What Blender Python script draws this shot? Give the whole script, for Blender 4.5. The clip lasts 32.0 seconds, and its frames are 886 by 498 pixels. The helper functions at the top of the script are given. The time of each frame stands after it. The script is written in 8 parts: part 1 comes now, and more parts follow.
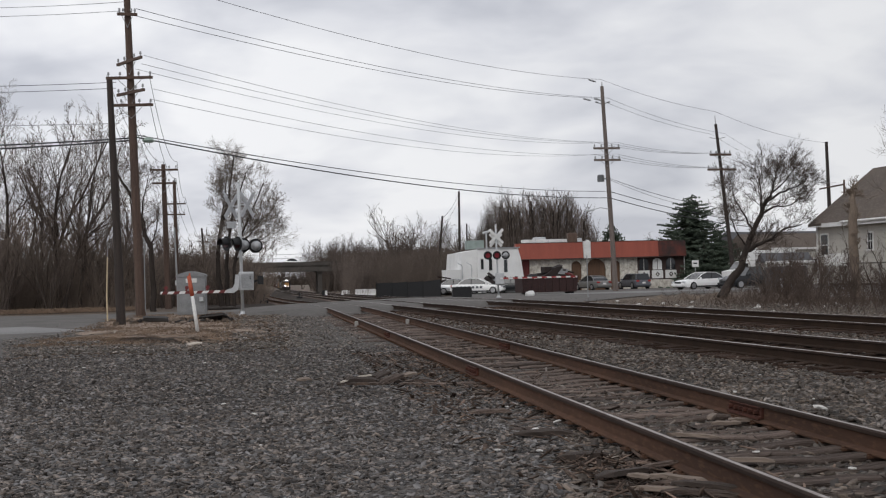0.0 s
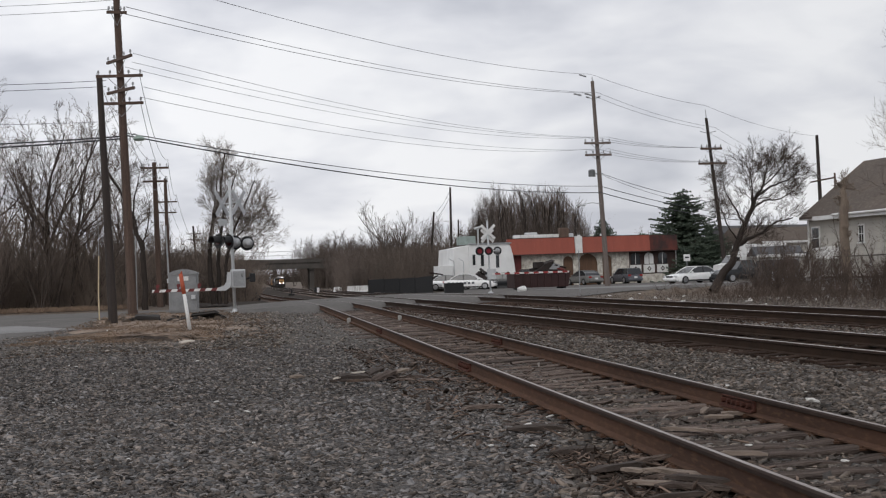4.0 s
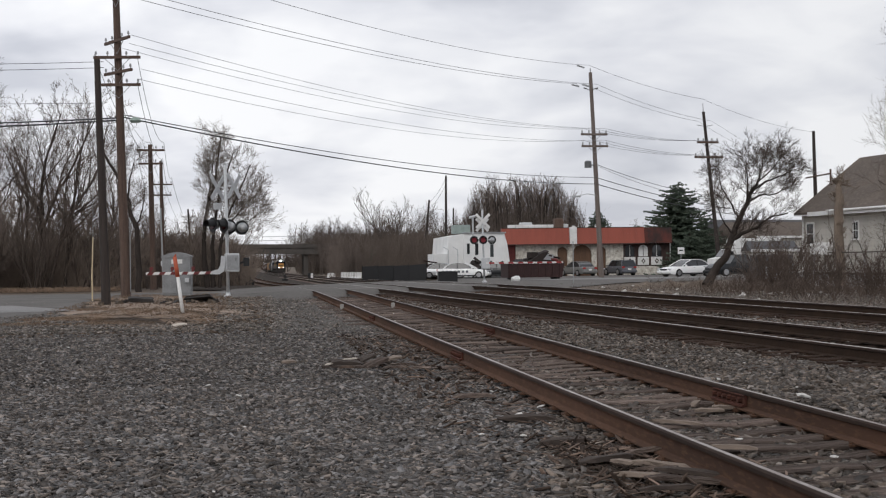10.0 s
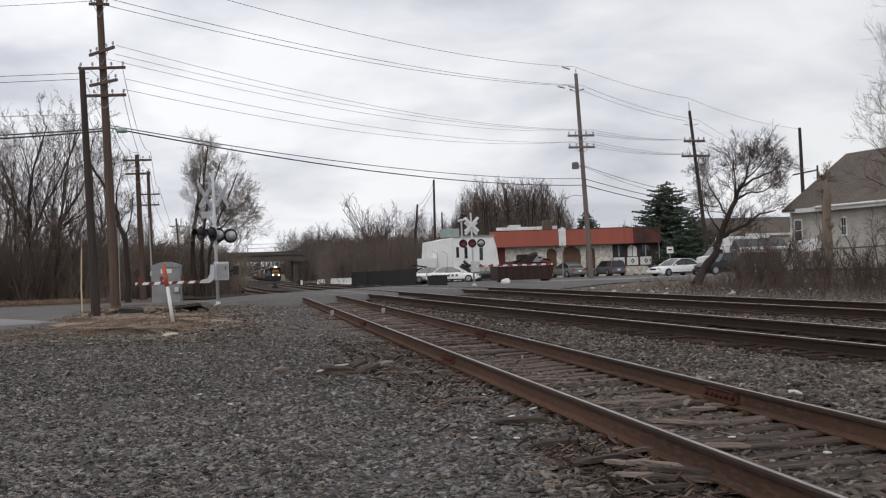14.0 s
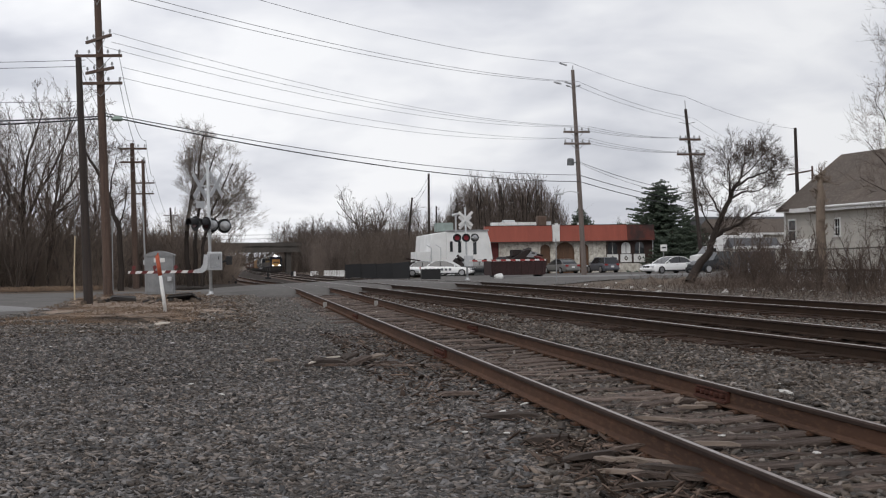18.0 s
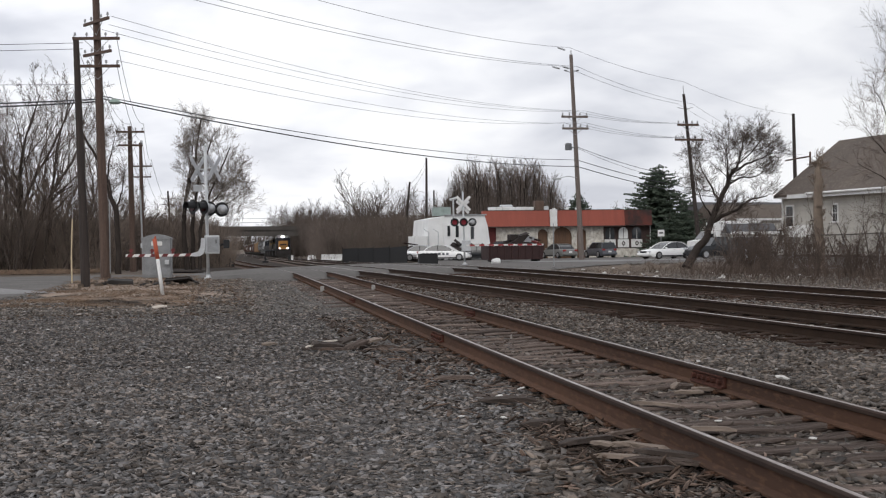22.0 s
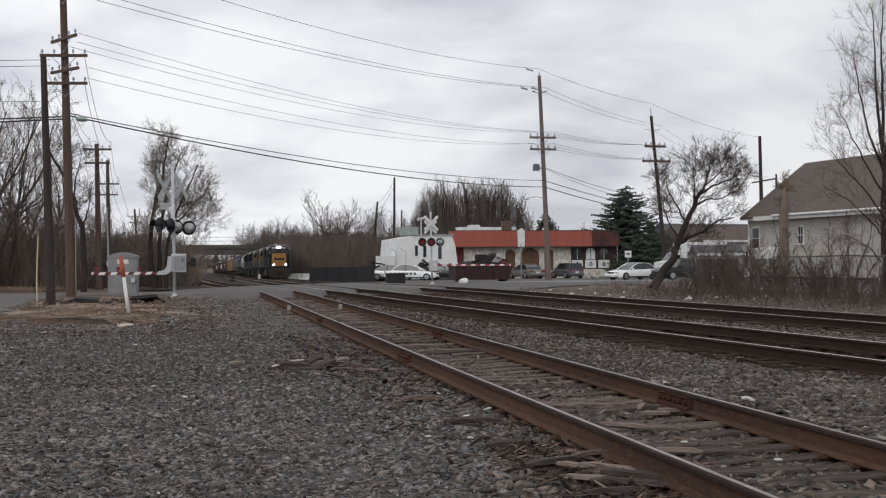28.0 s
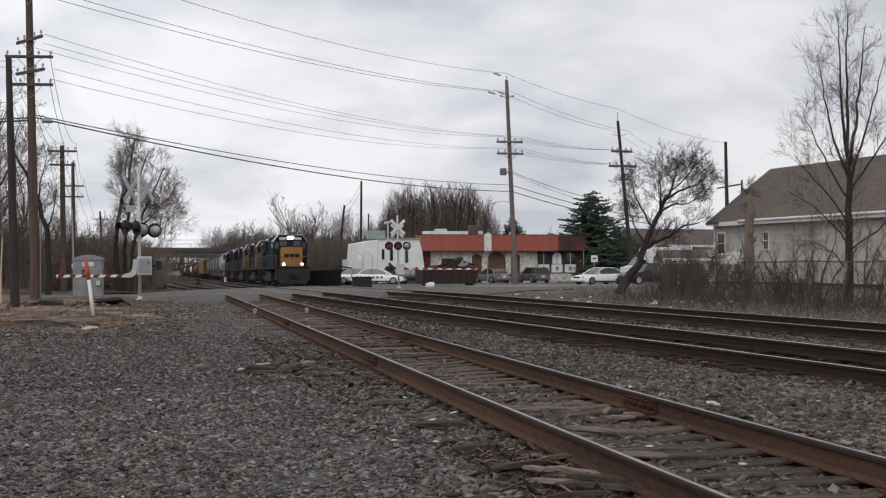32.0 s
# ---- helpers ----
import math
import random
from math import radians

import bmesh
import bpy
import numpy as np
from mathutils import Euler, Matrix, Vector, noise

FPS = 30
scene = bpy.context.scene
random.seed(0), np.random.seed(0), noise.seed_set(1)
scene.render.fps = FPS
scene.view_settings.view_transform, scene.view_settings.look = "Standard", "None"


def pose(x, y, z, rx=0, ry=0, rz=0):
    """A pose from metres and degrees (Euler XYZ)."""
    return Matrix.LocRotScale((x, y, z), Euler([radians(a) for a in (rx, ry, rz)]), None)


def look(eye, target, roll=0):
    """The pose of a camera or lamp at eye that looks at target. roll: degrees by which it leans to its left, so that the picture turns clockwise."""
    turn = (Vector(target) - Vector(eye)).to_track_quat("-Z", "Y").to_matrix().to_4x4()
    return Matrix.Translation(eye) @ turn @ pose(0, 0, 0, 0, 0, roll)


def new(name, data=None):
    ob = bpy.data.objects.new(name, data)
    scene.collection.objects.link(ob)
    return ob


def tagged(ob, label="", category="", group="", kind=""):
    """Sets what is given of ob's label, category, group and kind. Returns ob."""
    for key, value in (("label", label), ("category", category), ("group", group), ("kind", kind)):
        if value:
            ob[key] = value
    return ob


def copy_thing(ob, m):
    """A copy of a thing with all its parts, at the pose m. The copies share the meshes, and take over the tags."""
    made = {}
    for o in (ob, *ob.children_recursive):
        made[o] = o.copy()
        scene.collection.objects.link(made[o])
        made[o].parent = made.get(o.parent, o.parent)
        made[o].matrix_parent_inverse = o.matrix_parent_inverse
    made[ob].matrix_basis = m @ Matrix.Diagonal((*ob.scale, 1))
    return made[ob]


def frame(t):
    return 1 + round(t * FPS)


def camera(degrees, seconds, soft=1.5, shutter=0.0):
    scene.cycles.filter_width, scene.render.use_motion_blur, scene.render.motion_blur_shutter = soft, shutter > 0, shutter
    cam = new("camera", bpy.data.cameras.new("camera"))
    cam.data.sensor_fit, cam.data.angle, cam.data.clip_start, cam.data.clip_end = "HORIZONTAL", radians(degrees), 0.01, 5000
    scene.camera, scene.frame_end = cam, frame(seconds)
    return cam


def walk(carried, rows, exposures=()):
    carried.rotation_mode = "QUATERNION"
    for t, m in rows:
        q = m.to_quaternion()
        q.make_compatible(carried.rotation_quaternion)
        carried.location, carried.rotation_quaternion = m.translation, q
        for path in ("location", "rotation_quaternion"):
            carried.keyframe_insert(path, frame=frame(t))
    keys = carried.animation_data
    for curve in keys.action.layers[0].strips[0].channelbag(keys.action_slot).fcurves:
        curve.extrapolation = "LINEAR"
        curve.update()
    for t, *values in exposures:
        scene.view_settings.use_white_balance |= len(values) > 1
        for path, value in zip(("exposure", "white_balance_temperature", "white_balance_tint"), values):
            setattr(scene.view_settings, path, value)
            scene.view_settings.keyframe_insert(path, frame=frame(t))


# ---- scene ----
EYE = 1.361
cam = camera(32.0, 32.0, soft=1.2)
# the clip's own exposure drifts by a fraction of a stop
EXPOSURES = [(0, 0.0), (3.5, 0.0), (5.5, 0.26), (8, 0.24), (9, 0.19), (11, 0.09), (13, 0.11), (18, 0.10), (19, 0.10), (20, 0.16), (21, 0.28), (23, 0.27), (25, 0.26), (28, 0.07), (32, 0.06)]
# seconds, then the turn of the hand-held camera about x, y and z
ROWS = [
    (0, 91.001, 1.436, -6.859),
    (0.5, 91.121, 1.644, -6.779),
    (1, 91.150, 1.887, -6.985),
    (1.5, 91.108, 2.007, -7.093),
    (2, 91.136, 1.898, -6.996),
    (2.5, 91.124, 2.147, -6.976),
    (3, 91.159, 2.113, -6.918),
    (3.5, 91.085, 2.133, -7.074),
    (5.5, 89.759, 0.932, -7.192),
    (6, 89.588, 1.003, -7.295),
    (6.5, 89.613, 1.090, -7.302),
    (7, 89.724, 1.182, -7.485),
    (7.5, 89.814, 1.220, -7.604),
    (8, 89.913, 1.243, -7.535),
    (8.5, 90.013, 1.211, -7.431),
    (9, 90.157, 1.124, -7.504),
    (9.5, 90.319, 1.102, -7.476),
    (10, 90.403, 0.724, -7.377),
    (10.5, 90.328, 1.663, -7.315),
    (11, 90.354, 1.533, -6.984),
    (11.5, 90.228, 0.922, -6.901),
    (12, 90.284, 1.413, -6.980),
    (12.5, 90.408, 1.722, -7.181),
    (13, 90.476, 1.577, -7.396),
    (13.5, 90.515, 1.640, -7.648),
    (14, 90.545, 1.901, -7.767),
    (14.5, 90.518, 1.889, -7.892),
    (16.5, 90.449, 1.643, -8.069),
    (17, 90.393, 1.243, -8.056),
    (17.5, 90.356, 1.332, -8.017),
    (18, 90.314, 0.906, -8.007),
    (18.5, 90.014, 0.746, -8.050),
    (19, 89.879, 0.862, -8.056),
    (19.5, 89.807, 0.537, -7.731),
    (20, 89.826, 0.566, -7.502),
    (20.5, 89.797, 1.086, -7.653),
    (21, 89.640, 0.921, -7.866),
    (21.5, 89.660, 0.679, -7.996),
    (22, 89.735, 0.680, -8.102),
    (22.5, 89.821, 0.725, -8.256),
    (23, 89.830, 0.815, -8.420),
    (23.5, 89.805, 0.794, -8.423),
    (24, 89.825, 0.887, -8.351),
    (24.5, 89.926, 0.747, -8.367),
    (25, 90.008, 0.670, -8.469),
    (25.5, 90.072, 0.614, -8.637),
    (27.5, 90.450, 0.302, -9.163),
    (28, 90.459, 0.351, -9.306),
    (28.5, 90.506, 0.246, -9.418),
    (29, 90.524, 0.154, -9.564),
    (29.5, 90.570, 0.128, -9.749),
    (30, 90.552, 0.017, -9.898),
    (30.5, 90.635, 0.144, -10.072),
    (31, 90.663, 0.258, -10.337),
    (31.5, 90.681, 0.140, -10.468),
    (32, 90.599, 0.111, -10.543),
]
walk(cam, [(t, pose(0, 0, EYE, a, b, c)) for t, a, b, c in ROWS], EXPOSURES)

# ---- light ----
world = bpy.data.worlds.new("world")
scene.world = world
world.use_nodes = True
SUN_UP, SUN_TURN = radians(38), radians(205)


def sky_nodes():
    nt = world.node_tree
    nt.nodes.clear()
    N, K = nt.nodes.new, nt.links.new
    out, back = N("ShaderNodeOutputWorld"), N("ShaderNodeBackground")
    tc, sep = N("ShaderNodeTexCoord"), N("ShaderNodeSeparateXYZ")
    K(tc.outputs["Generated"], sep.inputs[0])
    # cloud deck: the view direction projected on a high flat layer
    up = N("ShaderNodeMath")
    up.operation = "MAXIMUM"
    up.inputs[1].default_value = 0.0
    K(sep.outputs[2], up.inputs[0])
    add = N("ShaderNodeMath")
    add.operation = "ADD"
    add.inputs[1].default_value = 0.30
    K(up.outputs[0], add.inputs[0])
    flat = N("ShaderNodeVectorMath")
    flat.operation = "DIVIDE"
    comb = N("ShaderNodeCombineXYZ")
    for i in range(3):
        K(add.outputs[0], comb.inputs[i])
    K(tc.outputs["Generated"], flat.inputs[0])
    K(comb.outputs[0], flat.inputs[1])
    big, fine = N("ShaderNodeTexNoise"), N("ShaderNodeTexNoise")
    for n, s, d in ((big, 2.0, 4.0), (fine, 5.5, 6.0)):
        n.inputs["Scale"].default_value, n.inputs["Detail"].default_value = s, d
        n.inputs["Roughness"].default_value = 0.5
        n.inputs["Distortion"].default_value = 0.35
        K(flat.outputs[0], n.inputs["Vector"])
    mixf = N("ShaderNodeMath")
    mixf.operation = "MULTIPLY_ADD"
    mixf.inputs[1].default_value = 0.35
    K(fine.outputs["Fac"], mixf.inputs[0])
    K(big.outputs["Fac"], mixf.inputs[2])
    ramp = N("ShaderNodeValToRGB")
    r = ramp.color_ramp
    r.elements[0].position, r.elements[0].color = 0.52, (0.54, 0.556, 0.615, 1)
    r.elements[1].position, r.elements[1].color = 0.80, (0.87, 0.875, 0.90, 1)
    e = r.elements.new(0.66)
    e.color = (0.715, 0.726, 0.775, 1)
    K(mixf.outputs[0], ramp.inputs[0])
    sky = N("ShaderNodeTexSky")
    sky.sky_type, sky.sun_disc = "NISHITA", False
    sky.sun_elevation, sky.sun_rotation = SUN_UP, SUN_TURN
    soft = N("ShaderNodeMix")
    soft.data_type = "RGBA"
    soft.inputs["Factor"].default_value = 0.97
    dim = N("ShaderNodeVectorMath")
    dim.operation = "SCALE"
    dim.inputs["Scale"].default_value = 0.1
    K(sky.outputs[0], dim.inputs[0])
    # the overcast is brighter on one side of the sky
    side, shade = N("ShaderNodeMapRange"), N("ShaderNodeVectorMath")
    side.inputs["From Min"].default_value, side.inputs["From Max"].default_value = -0.2, 0.5
    side.inputs["To Min"].default_value, side.inputs["To Max"].default_value = 1.10, 0.86
    K(sep.outputs[0], side.inputs["Value"])
    shade.operation = "SCALE"
    K(ramp.outputs[0], shade.inputs[0])
    K(side.outputs[0], shade.inputs["Scale"])
    K(dim.outputs[0], soft.inputs["A"])
    K(shade.outputs[0], soft.inputs["B"])
    K(soft.outputs["Result"], back.inputs[0])
    back.inputs[1].default_value = 1.0
    K(back.outputs[0], out.inputs[0])


sky_nodes()
sun = new("sun", bpy.data.lights.new("sun", "SUN"))
sun.data.energy, sun.data.angle, sun.data.color = 0.72, radians(35), (1.0, 0.97, 0.93)
sun.matrix_world = look((0, 0, 60), (0 - 60 * math.sin(SUN_TURN), 0 - 60 * math.cos(SUN_TURN), 60 - 60 * math.tan(SUN_UP)))


# ---- materials ----
def mat(name, base, second=None, rough=0.8, metal=0.0, scale=3.0, fine=40.0, bump=0.3, depth=0.01, third=None, spec=0.4, stretch=(1, 1, 1), vary=0.0):
    """A surface with patches of a second colour, fine grain in colour and relief, and a change from piece to piece."""
    m = bpy.data.materials.new(name)
    m.use_nodes = True
    nt = m.node_tree
    N, K = nt.nodes.new, nt.links.new
    b = nt.nodes["Principled BSDF"]
    b.inputs["Roughness"].default_value, b.inputs["Metallic"].default_value = rough, metal
    b.inputs["Specular IOR Level"].default_value = spec
    second = second or tuple(c * 0.75 for c in base)
    third = third or tuple(min(1, c * 1.25) for c in base)
    tc, mp = N("ShaderNodeTexCoord"), N("ShaderNodeMapping")
    mp.inputs["Scale"].default_value = stretch
    K(tc.outputs["Object"], mp.inputs[0])
    a, f = N("ShaderNodeTexNoise"), N("ShaderNodeTexNoise")
    for n, s in ((a, scale), (f, fine)):
        n.inputs["Scale"].default_value, n.inputs["Detail"].default_value = s, 5.0
        n.inputs["Roughness"].default_value = 0.62
        K(mp.outputs[0], n.inputs["Vector"])
    ra, rf = N("ShaderNodeValToRGB"), N("ShaderNodeValToRGB")
    ra.color_ramp.elements[0].position, ra.color_ramp.elements[1].position = 0.36, 0.64
    ra.color_ramp.elements[0].color, ra.color_ramp.elements[1].color = (*second, 1), (*base, 1)
    rf.color_ramp.elements[0].position, rf.color_ramp.elements[1].position = 0.5, 0.75
    rf.color_ramp.elements[0].color, rf.color_ramp.elements[1].color = (0, 0, 0, 1), (1, 1, 1, 1)
    K(a.outputs["Fac"], ra.inputs[0])
    K(f.outputs["Fac"], rf.inputs[0])
    mx = N("ShaderNodeMix")
    mx.data_type = "RGBA"
    mx.inputs["B"].default_value = (*third, 1)
    K(rf.outputs[0], mx.inputs["Factor"])
    K(ra.outputs[0], mx.inputs["A"])
    col = mx.outputs["Result"]
    if vary:
        info, hsv, mr = N("ShaderNodeObjectInfo"), N("ShaderNodeHueSaturation"), N("ShaderNodeMapRange")
        mr.inputs["To Min"].default_value, mr.inputs["To Max"].default_value = 1 - vary, 1 + vary
        K(info.outputs["Random"], mr.inputs["Value"])
        K(mr.outputs[0], hsv.inputs["Value"])
        K(col, hsv.inputs["Color"])
        col = hsv.outputs[0]
    K(col, b.inputs["Base Color"])
    if bump:
        bp = N("ShaderNodeBump")
        bp.inputs["Strength"].default_value, bp.inputs["Distance"].default_value = bump, depth
        K(f.outputs["Fac"], bp.inputs["Height"])
        K(bp.outputs[0], b.inputs["Normal"])
    return m


def island(m, low, high, hue=0.0):
    """Lets the value of a material, and a little of its hue, change from one loose piece of a mesh to the next."""
    nt = m.node_tree
    N, K = nt.nodes.new, nt.links.new
    b = nt.nodes["Principled BSDF"]
    src = b.inputs["Base Color"].links[0].from_socket
    geo, hsv, mr = N("ShaderNodeNewGeometry"), N("ShaderNodeHueSaturation"), N("ShaderNodeMapRange")
    mr.inputs["To Min"].default_value, mr.inputs["To Max"].default_value = low, high
    pw = N("ShaderNodeMath")
    pw.operation = "POWER"
    pw.inputs[1].default_value = 2.2
    K(geo.outputs["Random Per Island"], pw.inputs[0])
    K(pw.outputs[0], mr.inputs["Value"])
    K(mr.outputs[0], hsv.inputs["Value"])
    K(src, hsv.inputs["Color"])
    out = hsv.outputs[0]
    if hue:
        # some pieces bluer, some redder, by a second roll of the same die
        roll, sine, warm, mix = N("ShaderNodeMath"), N("ShaderNodeMath"), N("ShaderNodeMix"), N("ShaderNodeMix")
        roll.operation, sine.operation = "MULTIPLY", "SINE"
        roll.inputs[1].default_value = 977.0
        K(geo.outputs["Random Per Island"], roll.inputs[0])
        K(roll.outputs[0], sine.inputs[0])
        span = N("ShaderNodeMapRange")
        span.inputs["From Min"].default_value, span.inputs["From Max"].default_value = -1.0, 1.0
        K(sine.outputs[0], span.inputs["Value"])
        warm.data_type = mix.data_type = "RGBA"
        warm.inputs["A"].default_value = (1 - hue, 1 - 0.2 * hue, 1 + hue, 1)
        warm.inputs["B"].default_value = (1 + hue, 1 - 0.2 * hue, 1 - hue, 1)
        K(span.outputs[0], warm.inputs["Factor"])
        mix.blend_type = "MULTIPLY"
        mix.inputs["Factor"].default_value = 1.0
        K(out, mix.inputs["A"])
        K(warm.outputs["Result"], mix.inputs["B"])
        out = mix.outputs["Result"]
    K(out, b.inputs["Base Color"])
    return m


def glow(name, colour, strength):
    m = bpy.data.materials.new(name)
    m.use_nodes = True
    b = m.node_tree.nodes["Principled BSDF"]
    b.inputs["Base Color"].default_value = (*colour, 1)
    b.inputs["Emission Color"].default_value = (*colour, 1)
    b.inputs["Emission Strength"].default_value = strength
    return m


def glassy(name, colour, rough=0.05):
    m = bpy.data.materials.new(name)
    m.use_nodes = True
    b = m.node_tree.nodes["Principled BSDF"]
    b.inputs["Base Color"].default_value = (*colour, 1)
    b.inputs["Roughness"].default_value = rough
    b.inputs["Specular IOR Level"].default_value = 0.7
    return m


BALLAST = mat("ballast", (0.108, 0.096, 0.087), (0.066, 0.058, 0.052), 0.95, scale=9.0, fine=26, bump=1.0, depth=0.05, third=(0.19, 0.175, 0.165))
STONE = island(mat("crushed_stone", (0.204, 0.186, 0.170), (0.136, 0.122, 0.111), 0.85, scale=1.1, fine=60, bump=0.3, spec=0.25), 0.36, 1.60, 0.07)
DIRT = mat("dirt", (0.135, 0.103, 0.078), (0.080, 0.063, 0.050), 0.95, scale=0.5, fine=6, bump=0.7, depth=0.05, third=(0.20, 0.155, 0.115))
OLD_BALLAST = mat("old_ballast", (0.048, 0.039, 0.033), (0.032, 0.026, 0.022), 0.98, scale=0.5, fine=9, bump=0.8, depth=0.05, third=(0.068, 0.057, 0.049), spec=0.1)
DARK_TIMBER = mat("oily_tie_timber", (0.062, 0.040, 0.030), (0.030, 0.020, 0.016), 0.95, scale=3.0, fine=22, bump=1.0, depth=0.03, third=(0.095, 0.062, 0.046), stretch=(0.35, 3.0, 3.0), vary=0.35, spec=0.1)
RUSTY_STONE = island(mat("rust_stained_stone", (0.100, 0.066, 0.049), (0.060, 0.040, 0.031), 0.95, scale=1.5, fine=60, bump=0.3, spec=0.15), 0.4, 1.7)
STRAW = mat("dry_grass", (0.235, 0.160, 0.110), (0.130, 0.095, 0.070), 0.95, scale=1.2, fine=25, bump=0.8, depth=0.03, third=(0.32, 0.23, 0.16))
ASPHALT = mat("asphalt", (0.134, 0.125, 0.116), (0.091, 0.085, 0.080), 0.92, scale=0.45, fine=7, bump=0.3, third=(0.165, 0.155, 0.145), spec=0.2)
PALE_ASPHALT = mat("worn_asphalt", (0.21, 0.205, 0.20), (0.165, 0.16, 0.157), 0.9, scale=0.2, fine=9, bump=0.3, third=(0.28, 0.275, 0.27))
RUST = mat("rail_rust", (0.092, 0.050, 0.033), (0.060, 0.035, 0.025), 0.92, 0.0, scale=2.0, fine=30, bump=0.35, depth=0.004, third=(0.13, 0.072, 0.045), spec=0.12, stretch=(1, 0.2, 1))
HEAD_RUST = mat("rail_head_side", (0.045, 0.030, 0.024), (0.032, 0.022, 0.018), 0.85, 0.0, scale=2.0, fine=30, bump=0.2, depth=0.003, spec=0.12, stretch=(1, 0.2, 1))
DARK_RUST = mat("greasy_rail", (0.040, 0.024, 0.016), (0.026, 0.017, 0.012), 0.9, 0.0, spec=0.10, scale=2.0, fine=30, bump=0.3, depth=0.004, third=(0.045, 0.030, 0.023))
JOINT_RUST = mat("joint_bar_rust", (0.085, 0.034, 0.024), (0.05, 0.024, 0.019), 0.9, scale=5.0, fine=40, bump=0.4, depth=0.004, spec=0.12)
RAIL_TOP = mat("rail_head", (0.60, 0.57, 0.55), (0.42, 0.37, 0.34), 0.55, 0.55, scale=1.0, fine=18, bump=0.1, third=(0.36, 0.33, 0.32), stretch=(1, 0.25, 1))
RAIL_DULL = mat("dull_rail_head", (0.40, 0.37, 0.35), (0.25, 0.21, 0.19), 0.55, 0.55, scale=1.0, fine=18, bump=0.1, third=(0.46, 0.43, 0.41), stretch=(1, 0.25, 1))
TIMBER = mat("tie_timber", (0.158, 0.120, 0.101), (0.058, 0.044, 0.038), 0.95, scale=3.0, fine=22, bump=1.0, depth=0.03, third=(0.25, 0.20, 0.17), spec=0.15, stretch=(0.35, 3.0, 3.0), vary=0.45)
POLE_WOOD = mat("pole_wood", (0.105, 0.068, 0.052), (0.066, 0.044, 0.035), 0.9, scale=1.5, fine=18, bump=0.5, third=(0.145, 0.105, 0.086), stretch=(6, 6, 0.5))
DARK_POLE = mat("creosote_pole", (0.045, 0.034, 0.029), (0.028, 0.022, 0.020), 0.85, scale=1.5, fine=18, bump=0.5, stretch=(6, 6, 0.5))
GREY_POLE = mat("weathered_pole", (0.175, 0.145, 0.13), (0.125, 0.10, 0.088), 0.9, scale=1.5, fine=18, bump=0.5, third=(0.23, 0.195, 0.178), stretch=(6, 6, 0.5))
WIRE = mat("cable_sheath", (0.045, 0.045, 0.05), rough=0.6, bump=0.0)
THIN_WIRE = mat("line_wire", (0.22, 0.22, 0.24), rough=0.5, metal=0.3, bump=0.0)
DARK_BARK = mat("dark_bark", (0.050, 0.040, 0.035), (0.030, 0.025, 0.022), 0.95, scale=2.0, fine=22, bump=0.8, depth=0.03, stretch=(2, 2, 0.4), spec=0.15)
BARK = mat("bark", (0.088, 0.068, 0.057), (0.055, 0.043, 0.037), 0.95, scale=2.0, fine=22, bump=0.8, depth=0.03, third=(0.16, 0.13, 0.11), stretch=(2, 2, 0.4))
TWIG = mat("twigs", (0.142, 0.112, 0.094), (0.100, 0.079, 0.067), 0.95, scale=0.6, fine=8, bump=0.0, vary=0.25)
BRUSH = mat("brush", (0.108, 0.087, 0.071), (0.072, 0.058, 0.049), 0.95, scale=0.25, fine=5, bump=0.0, third=(0.125, 0.098, 0.082), vary=0.25, spec=0.1)
NEEDLE = mat("needles", (0.092, 0.115, 0.082), (0.055, 0.075, 0.057), 0.8, scale=1.5, fine=9, bump=0.0, third=(0.12, 0.135, 0.10), spec=0.2)
GALV = mat("galvanised", (0.34, 0.345, 0.35), (0.26, 0.265, 0.27), 0.5, 0.55, scale=2, fine=25, bump=0.1)
ALU = mat("aluminium_paint", (0.52, 0.53, 0.54), (0.44, 0.45, 0.46), 0.5, 0.3, scale=3, fine=25, bump=0.1)
BLACK = mat("black_paint", (0.014, 0.014, 0.015), (0.010, 0.010, 0.011), 0.55, scale=3, fine=25, bump=0.1)
WHITE = mat("white_paint", (0.74, 0.74, 0.73), (0.62, 0.61, 0.59), 0.6, scale=1.0, fine=12, bump=0.12, third=(0.80, 0.80, 0.79))
RED = mat("red_sheeting", (0.30, 0.035, 0.035), (0.22, 0.026, 0.026), 0.5, scale=3, fine=25, bump=0.05)
ORANGE = mat("orange_paint", (0.44, 0.10, 0.05), (0.34, 0.078, 0.042), 0.7, scale=6, fine=40, bump=0.2)
YELLOW_STAKE = mat("yellow_plastic", (0.56, 0.45, 0.29), (0.47, 0.38, 0.25), 0.6, scale=4, fine=30, bump=0.1)
CONCRETE = mat("concrete", (0.34, 0.33, 0.31), (0.26, 0.25, 0.235), 0.9, scale=0.6, fine=12, bump=0.4, third=(0.42, 0.41, 0.39))
DARK_CONCRETE = mat("stained_concrete", (0.085, 0.076, 0.068), (0.055, 0.049, 0.044), 0.9, scale=0.4, fine=8, bump=0.4)
GLASS = glassy("dark_glass", (0.02, 0.022, 0.025))
PANE = glassy("window_glass", (0.018, 0.019, 0.02), 0.15)
RUBBER = mat("rubber", (0.02, 0.02, 0.02), rough=0.85, fine=60, bump=0.2)
CHROME = mat("wheel_metal", (0.45, 0.45, 0.46), rough=0.35, metal=0.8, bump=0.05)


